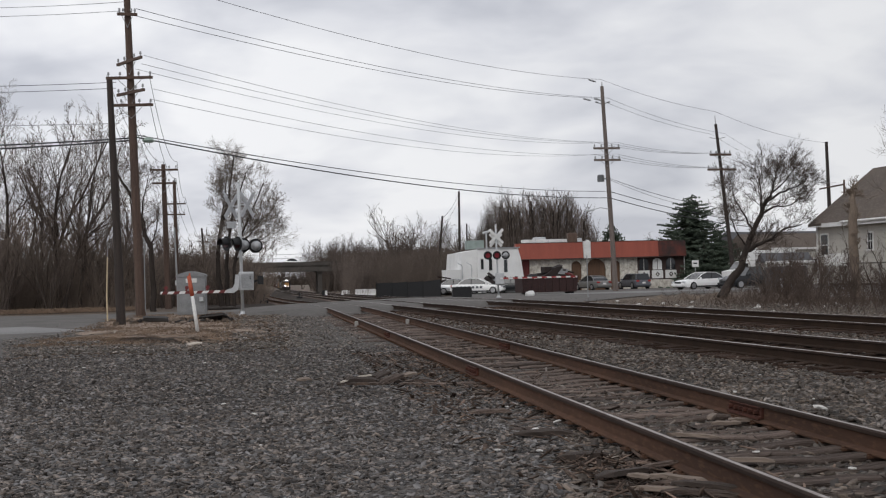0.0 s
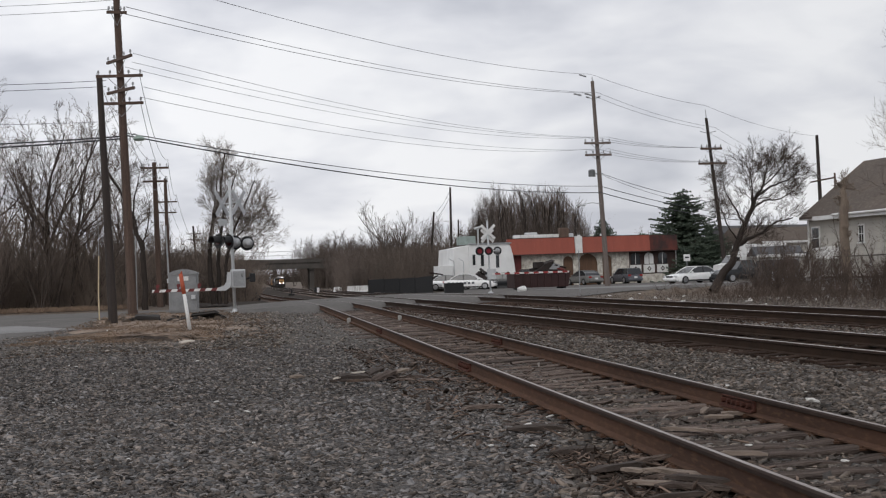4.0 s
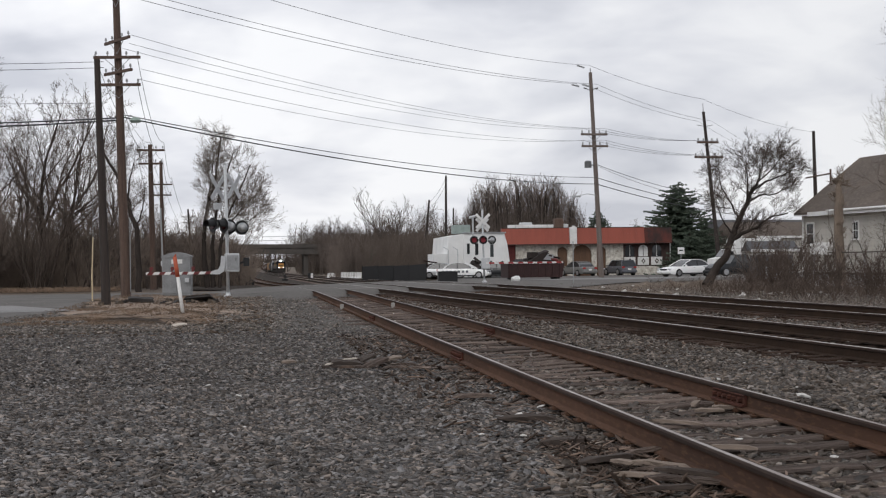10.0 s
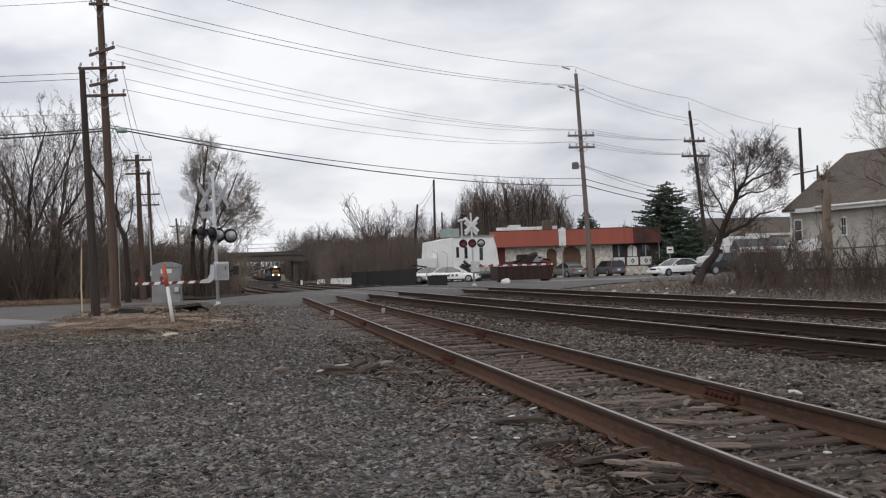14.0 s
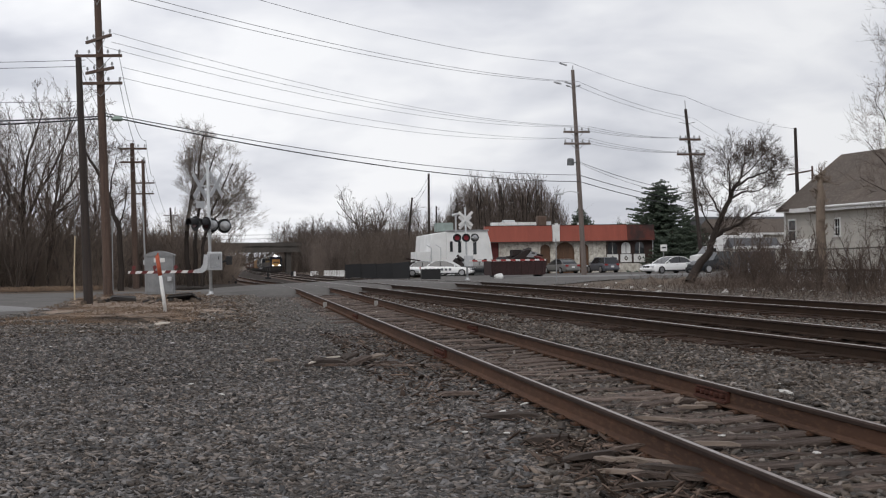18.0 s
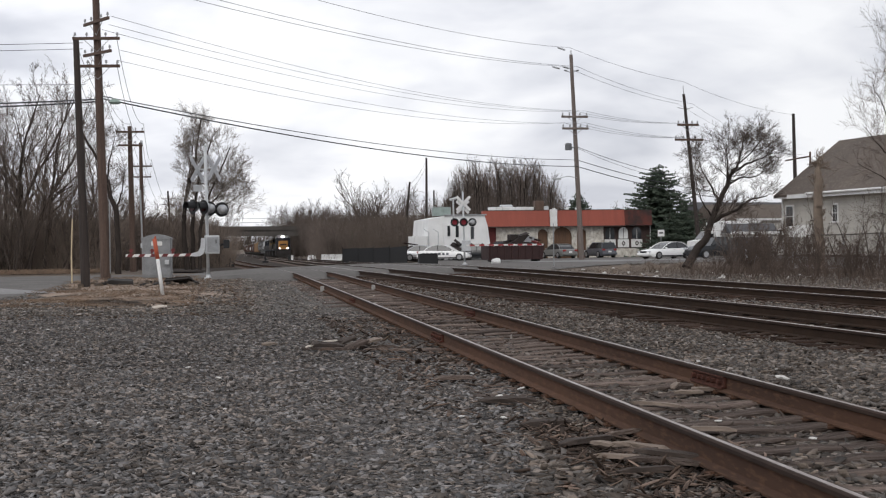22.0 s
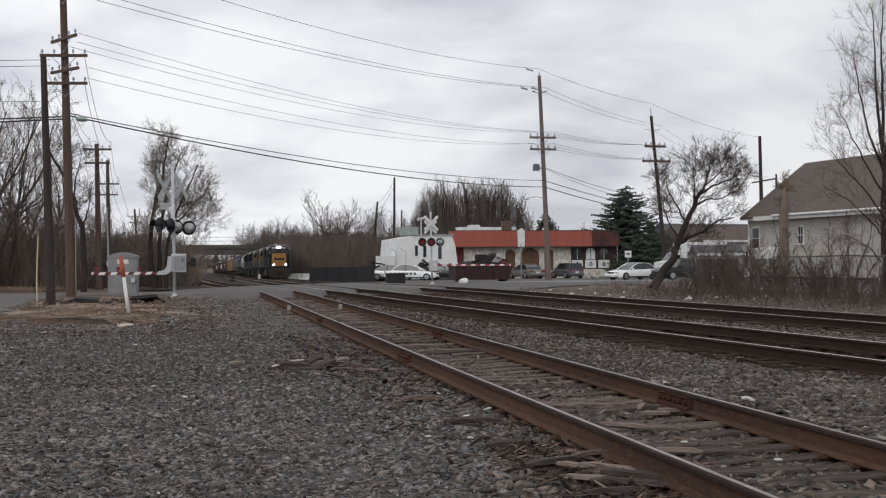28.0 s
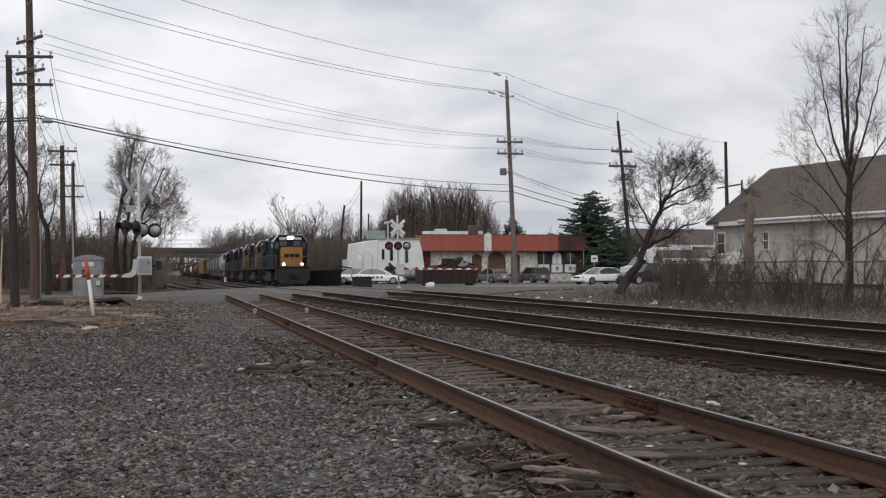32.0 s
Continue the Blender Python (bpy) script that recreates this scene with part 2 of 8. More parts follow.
# ---- shape helpers ----
def part(name, bm, material, parent=None, label=""):
    me = bpy.data.meshes.new(name)
    bm.normal_update()
    bm.to_mesh(me)
    bm.free()
    me.materials.append(material)
    ob = new(name, me)
    if parent:
        ob.parent = parent
    return tagged(ob, label)


def thing(name, at, label, category, group="", kind="", turn=0.0):
    ob = new(name)
    ob.empty_display_size = 0.2
    ob.matrix_basis = pose(*at, 0, 0, turn)
    return tagged(ob, label, category, group, kind)


def box(bm, c, s, turn=0.0, bevel=0.0, taper=1.0, m=None):
    """A box with centre c and size s, in a bmesh; its top drawn in by taper."""
    r = bmesh.ops.create_cube(bm, size=1.0)
    vs = r["verts"]
    for v in vs:
        k = taper if v.co.z > 0 else 1.0
        v.co = Vector((v.co.x * s[0] * k, v.co.y * s[1] * k, v.co.z * s[2]))
    t = (m or Matrix.Identity(4)) @ pose(*c, 0, 0, turn)
    bmesh.ops.transform(bm, matrix=t, verts=vs)
    if bevel:
        es = list({e for v in vs for e in v.link_edges})
        bmesh.ops.bevel(bm, geom=es, offset=bevel, segments=2, affect="EDGES", profile=0.6)
    return bm


def B(c, s, turn=0.0, bevel=0.0, taper=1.0):
    return box(bmesh.new(), c, s, turn, bevel, taper)


def rod(bm, a, b, r1, r2=None, n=8, caps=True):
    """A round bar from a to b."""
    a, b = Vector(a), Vector(b)
    r2 = r1 if r2 is None else r2
    d = b - a
    q = d.to_track_quat("Z", "Y").to_matrix().to_4x4()
    bmesh.ops.create_cone(bm, cap_ends=caps, segments=n, radius1=r1, radius2=r2, depth=d.length, matrix=Matrix.Translation((a + b) / 2) @ q)
    return bm


def R(a, b, r1, r2=None, n=8):
    return rod(bmesh.new(), a, b, r1, r2, n)


def prism(bm, outline, lo, hi, axis="y"):
    """An outline of (u, v) pairs drawn out along an axis."""
    def at(u, v, w):
        return {"y": (u, w, v), "x": (w, u, v), "z": (u, v, w)}[axis]
    a = [bm.verts.new(at(u, v, lo)) for u, v in outline]
    b = [bm.verts.new(at(u, v, hi)) for u, v in outline]
    n = len(outline)
    for i in range(n):
        bm.faces.new((a[i], a[(i + 1) % n], b[(i + 1) % n], b[i]))
    bm.faces.new(a[::-1])
    bm.faces.new(b)
    bmesh.ops.recalc_face_normals(bm, faces=bm.faces[:])
    return bm


def PR(outline, lo, hi, axis="y"):
    return prism(bmesh.new(), outline, lo, hi, axis)


def disc(bm, c, r, thick, axis="y", n=16):
    d = {"x": Vector((1, 0, 0)), "y": Vector((0, 1, 0)), "z": Vector((0, 0, 1))}[axis]
    c = Vector(c)
    return rod(bm, c - d * thick / 2, c + d * thick / 2, r, r, n)


def DI(c, r, thick, axis="y", n=16):
    return disc(bmesh.new(), c, r, thick, axis, n)


def raw(name, verts, faces, material, parent=None, label="", category="", group="", kind=""):
    me = bpy.data.meshes.new(name)
    me.from_pydata(verts, [], faces)
    me.materials.append(material)
    ob = new(name, me)
    if parent:
        ob.parent = parent
    return tagged(ob, label, category, group, kind)


def smooth(ob):
    for p in ob.data.polygons:
        p.use_smooth = True
    return ob


# ---- lie of the land ----
def land(x, y):
    """Height of the ground: level near the camera, falling gently beyond the crossing, a little lower along the railway than in the yards beside it."""
    k = max(0.0, min(1.0, (18.0 - x) / 3.0))
    cut = 0.004 * min(max(y - 75.0, 0.0), 65.0) + 0.0012 * min(max(0.0, y - 140.0), 260.0)
    return -0.0045 * max(0.0, y - 60.0) - cut * k * k * (3 - 2 * k)


def curve_at(points, y):
    """A smooth line through (y, x) points: x at y."""
    if y <= points[0][0]:
        (a, b), (c, d) = points[0], points[1]
        return b + (d - b) / (c - a) * (y - a)
    for i in range(len(points) - 1):
        if y <= points[i + 1][0]:
            y0, x0 = points[i]
            y1, x1 = points[i + 1]
            p, n = points[max(0, i - 1)], points[min(len(points) - 1, i + 2)]
            m0 = (x1 - p[1]) / (y1 - p[0]) if y1 != p[0] else 0
            m1 = (n[1] - x0) / (n[0] - y0)
            h = y1 - y0
            s = (y - y0) / h
            return (2 * s**3 - 3 * s * s + 1) * x0 + (s**3 - 2 * s * s + s) * h * m0 + (3 * s * s - 2 * s**3) * x1 + (s**3 - s * s) * h * m1
    (a, b), (c, d) = points[-2], points[-1]
    return d + (d - b) / (c - a) * (y - c)


SIDING = [(-60, 3.59), (0, 3.59), (60, 3.59), (75, 3.42), (90, 3.0), (110, 2.6), (140, 2.1), (200, 1.3), (330, 0.2), (1200, -6)]
MAIN_A = [(-60, 12.35), (20, 8.47), (43, 7.39), (53, 6.93), (70, 6.55), (90, 6.75), (115, 7.3), (150, 7.6), (260, 7.7), (400, 8.2), (711, 9.3), (1300, 11.5)]
MAIN_B = [(-60, 17.55), (30, 13.05), (54, 11.85), (75, 11.45), (100, 11.6), (135, 11.80), (260, 11.9), (400, 12.5), (711, 13.5), (1300, 15.5)]
GAUGE, HEAD = 1.505, 0.19


# ---- ground ----
def sheet(name, xs, ys, height, material, label, category, keep=None):
    verts = [(x, y, height(x, y)) for y in ys for x in xs]
    n = len(xs)
    faces = []
    for j in range(len(ys) - 1):
        for i in range(n - 1):
            if keep is None or keep((xs[i] + xs[i + 1]) / 2, (ys[j] + ys[j + 1]) / 2):
                faces.append((j * n + i, j * n + i + 1, (j + 1) * n + i + 1, (j + 1) * n + i))
    return smooth(raw(name, verts, faces, material, label=label, category=category, kind="structure"))


def steps(*stops):
    """Even steps between stops: (start, end, count) in turn."""
    out = []
    for a, b, n in stops:
        out += [a + (b - a) * i / n for i in range(n)]
    return out + [stops[-1][1]]


def rough(x, y, s=1.0):
    return 0.012 * noise.noise((x * 1.7, y * 1.7, 0)) * s + 0.02 * noise.noise((x * 0.4, y * 0.4, 4)) * s


sheet("ground", steps((-3000, -200, 8), (-200, -40, 12), (-40, 60, 60), (60, 260, 14), (260, 3000, 8)), steps((-300, -20, 6), (-20, 140, 80), (140, 500, 20), (500, 4500, 10)),
      lambda x, y: land(x, min(y, 900)) - 0.09 + rough(x, y, 2), DIRT, "bare brown dirt and dead weeds beside the railway", "ground")


def in_ballast(x, y):
    return y < 62 + 0.9 * max(0, x - 1) and -60 < x < curve_at(MAIN_B, y) + 3.0 and not (x < -1.5 and y > 46)


sheet("ballast_bed", steps((-30, -8, 22), (-8, 16, 120), (16, 26, 10)), steps((-12, 6, 18), (6, 40, 136), (40, 84, 66)),
      lambda x, y: land(x, y) - 0.02 - 0.016 * max(0, min(1, (1.75 - abs(x - 3.59)) / 0.25)) + rough(x, y) - 0.15 * max(0, min(1, (x - curve_at(MAIN_B, y) - 1.6) / 1.3)), BALLAST, "dark grey crushed stone covering the ground round the tracks", "ballast", in_ballast)
sheet("ballast_beyond", steps((-9, 18, 36)), steps((92, 200, 40), (200, 900, 40)), lambda x, y: land(x, y) - 0.02 + rough(x, y), OLD_BALLAST,
      "brown old ballast under the far tracks", "ballast", lambda x, y: curve_at(SIDING, y) - 7.0 < x < curve_at(MAIN_B, y) + 2.6)

NEAR_EDGE = [(-90, 22), (-24, 34), (-6.7, 41.5), (-5.2, 47), (-5.6, 55), (-5.4, 66), (-3.6, 72), (-1.6, 67), (-0.2, 60), (6.1, 67.5), (12.2, 74.0), (17, 80), (24, 97), (32, 104), (60, 108), (140, 112)]
FAR_EDGE = [(-90, 68), (-34, 74), (-15, 80), (-11, 77), (-8.5, 76), (-7.2, 76.5), (-4.4, 76.5), (-2.0, 75), (-0.4, 77.5), (10.7, 118), (15, 126), (19, 142), (24, 150), (36, 152.5), (60, 156), (140, 160)]


def hump(x, y):
    """The road rises to the rail heads."""
    a = curve_at(SIDING, y) - 2.6
    b = curve_at(MAIN_B, y) + 2.6
    d = max(a - x, x - b, 0)
    k = max(0.0, 1 - d / 3.0)
    return 0.175 * (3 * k * k - 2 * k**3)


def road():
    verts, faces, n, rows = [], [], 24, []
    line = []
    for i in range(len(NEAR_EDGE) - 1):
        for k in range(5):
            s = k / 5
            line.append([tuple(p[i][j] + (p[i + 1][j] - p[i][j]) * s for j in (0, 1)) for p in (NEAR_EDGE, FAR_EDGE)])
    line.append([NEAR_EDGE[-1], FAR_EDGE[-1]])
    n += 2
    for a, b in line:
        d = math.hypot(b[0] - a[0], b[1] - a[1])
        for k in range(n + 1):
            s = (k - 1) / (n - 2)
            drop = k in (0, n)
            if drop:
                s = -1.6 / d if k == 0 else 1 + 1.6 / d
            x, y = a[0] + (b[0] - a[0]) * s, a[1] + (b[1] - a[1]) * s
            wob = 0.35 * noise.noise((x * 0.3, y * 0.3, 9)) if k < 2 or k > n - 2 else 0
            verts.append((x, y + wob, land(x, y) + (-0.05 if drop else 0.012 + hump(x, y))))
    for j in range(len(line) - 1):
        for k in range(n):
            o = j * (n + 1) + k
            faces.append((o, o + 1, o + n + 2, o + n + 1))
    smooth(raw("road", verts, faces, ASPHALT, label="worn grey asphalt road over the level crossing", category="road", kind="structure"))


road()


def edge_line(name, pts, width, z, material, label):
    """A painted or pale strip on the road."""
    verts, faces = [], []
    for i, (x, y) in enumerate(pts):
        p, n = pts[max(0, i - 1)], pts[min(len(pts) - 1, i + 1)]
        d = Vector((n[0] - p[0], n[1] - p[1])).normalized()
        for s in (-0.5, 0.5):
            xx, yy = x - d.y * s * width, y + d.x * s * width
            verts.append((xx, yy, land(xx, yy) + hump(xx, yy) + z))
    for i in range(len(pts) - 1):
        faces.append((2 * i, 2 * i + 2, 2 * i + 3, 2 * i + 1))
    return raw(name, verts, faces, material, label=label, category="road", kind="structure")


edge_line("pavement", [(-40, 40), (-20, 44.5), (-12, 47), (-8.5, 48.5), (-6.2, 49.5)], 7.5, 0.02, PALE_ASPHALT, "pale worn strip of asphalt at the side road")
edge_line("pavement_parking", [(24, 112), (30, 118), (40, 121), (60, 124)], 10.5, 0.02, PALE_ASPHALT, "pale concrete apron before the restaurant")


# ---- tracks ----
def rail_mesh(name, line, side, y0, y1, sides, parent, lift=0.0, step=2.0, z0=None):
    """One length of rail: base, web and head drawn along the track's line."""
    prof = [(-0.070, 0.0), (0.070, 0.0), (0.070, 0.012), (0.012, 0.030), (0.009, 0.125), (0.034, 0.136), (0.036, 0.160), (0.029, 0.169), (0.016, 0.171), (-0.018, 0.171), (-0.029, 0.169), (-0.036, 0.160), (-0.034, 0.136), (-0.009, 0.125), (-0.012, 0.030), (-0.070, 0.012)]
    n = max(1, int(abs(y1 - y0) / step))
    verts, faces, mats = [], [], []
    for k in range(n + 1):
        y = y0 + (y1 - y0) * k / n
        x = curve_at(line, y) + side * GAUGE / 2
        z = land(x, y) + HEAD - 0.171 + lift
        verts += [(x + u, y, z + v) for u, v in prof]
    m = len(prof)
    for k in range(n):
        for i in range(m):
            j = (i + 1) % m
            faces.append((k * m + i, k * m + j, (k + 1) * m + j, (k + 1) * m + i))
            mats.append(1 if i == 8 or (sides is DARK_RUST and i in (7, 9)) else 2 if 4 <= i <= 12 else 0)
    faces += [tuple(range(m))[::-1], tuple(range(n * m, n * m + m))]
    mats += [0, 0]
    ob = raw(name, verts, faces, sides, parent)
    ob.data.materials.append(RAIL_TOP if sides is DARK_RUST else RAIL_DULL)
    ob.data.materials.append(HEAD_RUST)
    ob.data.polygons.foreach_set("material_index", mats)
    return ob


def tie_mesh(seed, material):
    rng = random.Random(seed)
    bm = bmesh.new()
    n = 11
    rings = []
    for k in range(n + 1):
        x = -1.3 + 2.6 * k / n + (rng.uniform(-0.05, 0.05) if k in (0, n) else 0)
        w, h = 0.108 + rng.uniform(-0.022, 0.010), rng.uniform(-0.024, 0.006)
        rings.append([bm.verts.new((x, s * w + rng.uniform(-0.014, 0.014), z)) for s, z in ((-1, -0.16), (1, -0.16), (1, h - 0.012), (0.85, h), (-0.85, h + rng.uniform(-0.012, 0.004)), (-1, h - 0.015))])
    for a, b in zip(rings, rings[1:]):
        for i in range(6):
            bm.faces.new((a[i], a[(i + 1) % 6], b[(i + 1) % 6], b[i]))
    bm.faces.new(rings[0][::-1])
    bm.faces.new(rings[-1])
    bmesh.ops.recalc_face_normals(bm, faces=bm.faces[:])
    me = bpy.data.meshes.new("tie")
    bm.to_mesh(me)
    bm.free()
    me.materials.append(material)
    return me


def track(name, label, line, y_end, sides, joints, lift=0.0, ties=(0, 60), spacing=0.53, far=True, low=0.0, askew=0.0, cant=0.0):
    base = tagged(new(name), label, "railway track", "tracks over the crossing")
    base.matrix_basis = pose(curve_at(line, 0), 0, 0)
    inv = pose(curve_at(line, 0), 0, 0).inverted()
    for side in (-1, 1):
        start = -40.0
        extra = lift if side > 0 else 0.0
        for y in [j for s, j in joints if s == side] + [y_end]:
            r = rail_mesh("rail", line, side, start + 0.003, y - 0.003, sides, base, extra)
            r.matrix_basis = inv
            start = y
    for s, y in joints:
        x = curve_at(line, y) + s * GAUGE / 2
        for f in (-1, 1):
            bm = PR([(x + f * 0.012, HEAD - 0.132), (x + f * 0.066, HEAD - 0.146), (x + f * 0.062, HEAD - 0.128), (x + f * 0.036, HEAD - 0.118), (x + f * 0.034, HEAD - 0.058), (x + f * 0.052, HEAD - 0.048), (x + f * 0.050, HEAD - 0.040), (x + f * 0.012, HEAD - 0.040)], y - 0.45, y + 0.45)
            for k in (-0.36, -0.2, -0.07, 0.07, 0.2, 0.36):
                disc(bm, (x + f * 0.052, y + k, HEAD - 0.088), 0.024, 0.045, "x", 6)
            b = part("joint_bar", bm, JOINT_RUST, base)
            b.matrix_basis = inv
    wood = DARK_TIMBER if sides is DARK_RUST else TIMBER
    meshes = [tie_mesh(s, wood) for s in range(9)]
    rng = random.Random(name)
    y = ties[0]
    plate = B((0, 0, 0), (0.30 if sides is DARK_RUST else 0.215, 0.17, 0.016))
    pm = bpy.data.meshes.new("tie_plate")
    for k in (-1, 1):
        disc(plate, (0.085 * k, 0.05 * k, 0.012), 0.014, 0.022, "z", 6)
    plate.to_mesh(pm)
    plate.free()
    pm.materials.append(sides)
    count = 0
    while y < ties[1]:
        t = new("tie", rng.choice(meshes))
        t.parent = base
        turn = -math.degrees(math.atan((curve_at(line, y + 1) - curve_at(line, y - 1)) / 2))
        t.matrix_basis = inv @ pose(curve_at(line, y) + rng.uniform(-0.08, 0.08), y, land(0, y) + rng.uniform(-0.008, 0.014) + low, rng.uniform(-1, 1), rng.uniform(-0.4, 0.4) - cant, turn + askew + rng.uniform(-2.0, 2.0))
        for side in (-1, 1):
            p = new("tie_plate", pm)
            p.parent = base
            p.matrix_basis = inv @ pose(curve_at(line, y) + side * GAUGE / 2, y, land(0, y) + 0.008, 0, 0, turn)
        y += spacing + rng.uniform(-0.06, 0.06)
    return base


SIDING_TRACK = track("siding_track", "rusty railway siding with weathered timber ties", SIDING, 1000, RUST, [(1, 13.45), (-1, 20.4), (1, 27.1), (-1, 34.1)], ties=(-6, 58), low=0.004, askew=4.0, cant=1.1)
MAIN_TRACK = track("main_track", "dark railway main line with polished rail heads", MAIN_A, 1000, DARK_RUST, [], lift=0.04, ties=(12, 62), spacing=0.55, low=0.035)
MAIN_TRACK_B = track("main_track", "dark railway main line with polished rail heads, beside the house", MAIN_B, 1000, DARK_RUST, [], lift=0.03, ties=(20, 66), spacing=0.55, low=0.035)


def far_ties(line, lo, hi, parent):
    verts, faces = [], []
    y = lo
    while y < hi:
        x, z = curve_at(line, y), land(0, y)
        o = len(verts)
        verts += [(x + a, y + b, z + c) for c in (-0.05, 0.0) for a, b in ((-1.3, -0.11), (1.3, -0.11), (1.3, 0.11), (-1.3, 0.11))]
        faces += [(o + 4, o + 5, o + 6, o + 7), (o, o + 1, o + 5, o + 4), (o + 1, o + 2, o + 6, o + 5), (o + 3, o + 0, o + 4, o + 7)]
        y += 0.56
    t = raw("sleeper_bed", verts, faces, TIMBER, parent, kind="stuff")
    t.matrix_basis = parent.matrix_basis.inverted()


far_ties(SIDING, 93, 240, SIDING_TRACK)
far_ties(MAIN_A, 110, 300, MAIN_TRACK)
far_ties(MAIN_B, 118, 420, MAIN_TRACK_B)


# ---- loose stones ----
def stones(name, count, lo, hi, left, right, smin, smax, material, label, seed, z=0.0, avoid=True, strip=None, aspect=(1.1, 1.0, 0.6, 0.6, 0.20, 0.26), drop=0.022):
    """Crushed stone strewn over a stretch of ground: each stone a small uneven block."""
    rng = np.random.default_rng(seed)
    u = rng.random(count)
    y = np.sqrt(lo * lo + u * (hi * hi - lo * lo))
    x = y * (left + rng.random(count) * (right - left))
    if strip:
        line, a, b = strip
        x = np.array([curve_at(line, v) for v in y]) + a + (b - a) * rng.random(count)
    size = smin + (smax - smin) * rng.random(count) ** 2.2
    if avoid:
        c = np.array([curve_at(SIDING, v) for v in y])
        on = np.abs(x - c) < 1.45
        away = np.abs(np.abs(x - c) - GAUGE / 2) > 0.085
        ok = away & (~on | (rng.random(count) < 0.78))
        x, y, size = x[ok], y[ok], size[ok]
    n = len(x)
    cube = np.array([(a, b, c) for a in (-1, 1) for b in (-1, 1) for c in (-1, 1)], float) * 0.5
    v = cube[None] * (0.6 + 0.7 * rng.random((n, 8, 1))) + rng.normal(0, 0.14, (n, 8, 3))
    v *= (size[:, None] * np.stack([aspect[i] + aspect[i + 1] * rng.random(n) for i in (0, 2, 4)], 1))[:, None, :]
    a, b = rng.random(n) * 6.283, rng.normal(0, 0.30, n)
    ca, sa, cb, sb = np.cos(a), np.sin(a), np.cos(b), np.sin(b)
    vx, vy, vz = v[..., 0], v[..., 1], v[..., 2]
    vx, vz = vx * cb[:, None] + vz * sb[:, None], -vx * sb[:, None] + vz * cb[:, None]
    vx, vy = vx * ca[:, None] - vy * sa[:, None], vx * sa[:, None] + vy * ca[:, None]
    g = -0.0045 * np.maximum(0, y - 60) - 0.012 + z
    v = np.stack([vx + x[:, None], vy + y[:, None], vz + (g + size * 0.12 - drop * (np.abs(x - 3.59) < 1.6))[:, None]], -1).reshape(-1, 3)
    quad = np.array([(0, 1, 3, 2), (4, 6, 7, 5), (0, 4, 5, 1), (2, 3, 7, 6), (0, 2, 6, 4), (1, 5, 7, 3)])
    f = (quad[None] + 8 * np.arange(n)[:, None, None]).reshape(-1, 4)
    me = bpy.data.meshes.new(name)
    me.vertices.add(len(v))
    me.vertices.foreach_set("co", v.ravel())
    me.loops.add(f.size)
    me.loops.foreach_set("vertex_index", f.ravel().astype(np.int32))
    me.polygons.add(len(f))
    me.polygons.foreach_set("loop_start", np.arange(0, f.size, 4, dtype=np.int32))
    me.update(calc_edges=True)
    me.materials.append(material)
    return tagged(new(name, me), label, "gravel", kind="stuff")


FLAT = (1.1, 1.0, 0.7, 0.7, 0.16, 0.22)
# STONE's colour raised about 1.3 times to offset shade between distant stones.
LIT_STONE = island(mat("lit_stone", (0.262, 0.236, 0.210), (0.180, 0.160, 0.141), 0.9, scale=0.8, fine=50, bump=0.3, spec=0.15), 0.45, 1.45, 0.05)
DIRTY_STONE = island(mat("dirty_stone", (0.198, 0.172, 0.148), (0.126, 0.107, 0.091), 0.88, scale=1.1, fine=60, bump=0.3, spec=0.2), 0.40, 1.55, 0.06)
stones("loose_stones", 68000, 7.6, 17.5, -0.20, 0.20, 0.014, 0.044, STONE, "loose grey crushed stones on the ballast", 3)
stones("loose_stones_by_track", 46000, 7.6, 17.5, 0.20, 0.56, 0.018, 0.062, DIRTY_STONE, "larger crushed stones round the siding", 33)
stones("loose_stones_mid", 52000, 17.5, 31, -0.18, 0.14, 0.014, 0.040, STONE, "fine grey crushed stones before the verge", 4, aspect=FLAT)
stones("loose_stones_along", 36000, 17.5, 31, 0.14, 0.54, 0.018, 0.048, DIRTY_STONE, "loose grey-brown crushed stones along the tracks", 34)
stones("loose_stones_beyond", 42000, 31, 58, -0.16, 0.52, 0.020, 0.048, LIT_STONE, "loose grey stones further along the tracks, lightened against their shade", 5, aspect=FLAT)
stones("rust_stained_stones", 17000, 12, 60, 0, 1, 0.02, 0.055, RUSTY_STONE, "rust-stained stones beside the main line", 6, -0.012, False, (MAIN_A, -3.0, -0.86))
stones("rust_stained_stones_within", 5000, 12, 60, 0, 1, 0.02, 0.06, RUSTY_STONE, "rust-stained stones between the main line's rails", 7, 0.0, False, (MAIN_A, -0.64, 0.64))
stones("rust_stained_stones_beyond", 14000, 18, 66, 0, 1, 0.02, 0.06, RUSTY_STONE, "rust-stained stones beside the second main line", 8, 0.0, False, (MAIN_B, -2.4, 1.6))
SPLINTER = island(mat("wood_splinters", (0.15, 0.108, 0.085), (0.085, 0.062, 0.050), 0.95, scale=6, fine=40, bump=0.5, spec=0.15), 0.35, 2.0)
THIN = (1.8, 2.4, 0.45, 0.5, 0.14, 0.16)
stones("wood_splinters", 800, 7.6, 28, 0, 1, 0.02, 0.055, SPLINTER, "brown splinters broken off the ties beside the siding", 21, 0.02, False, (SIDING, -1.95, -0.85), THIN)
stones("wood_splinters_within", 450, 7.6, 34, 0, 1, 0.02, 0.050, SPLINTER, "brown wood splinters between the siding's rails", 22, 0.02, False, (SIDING, -0.64, 0.64), THIN)
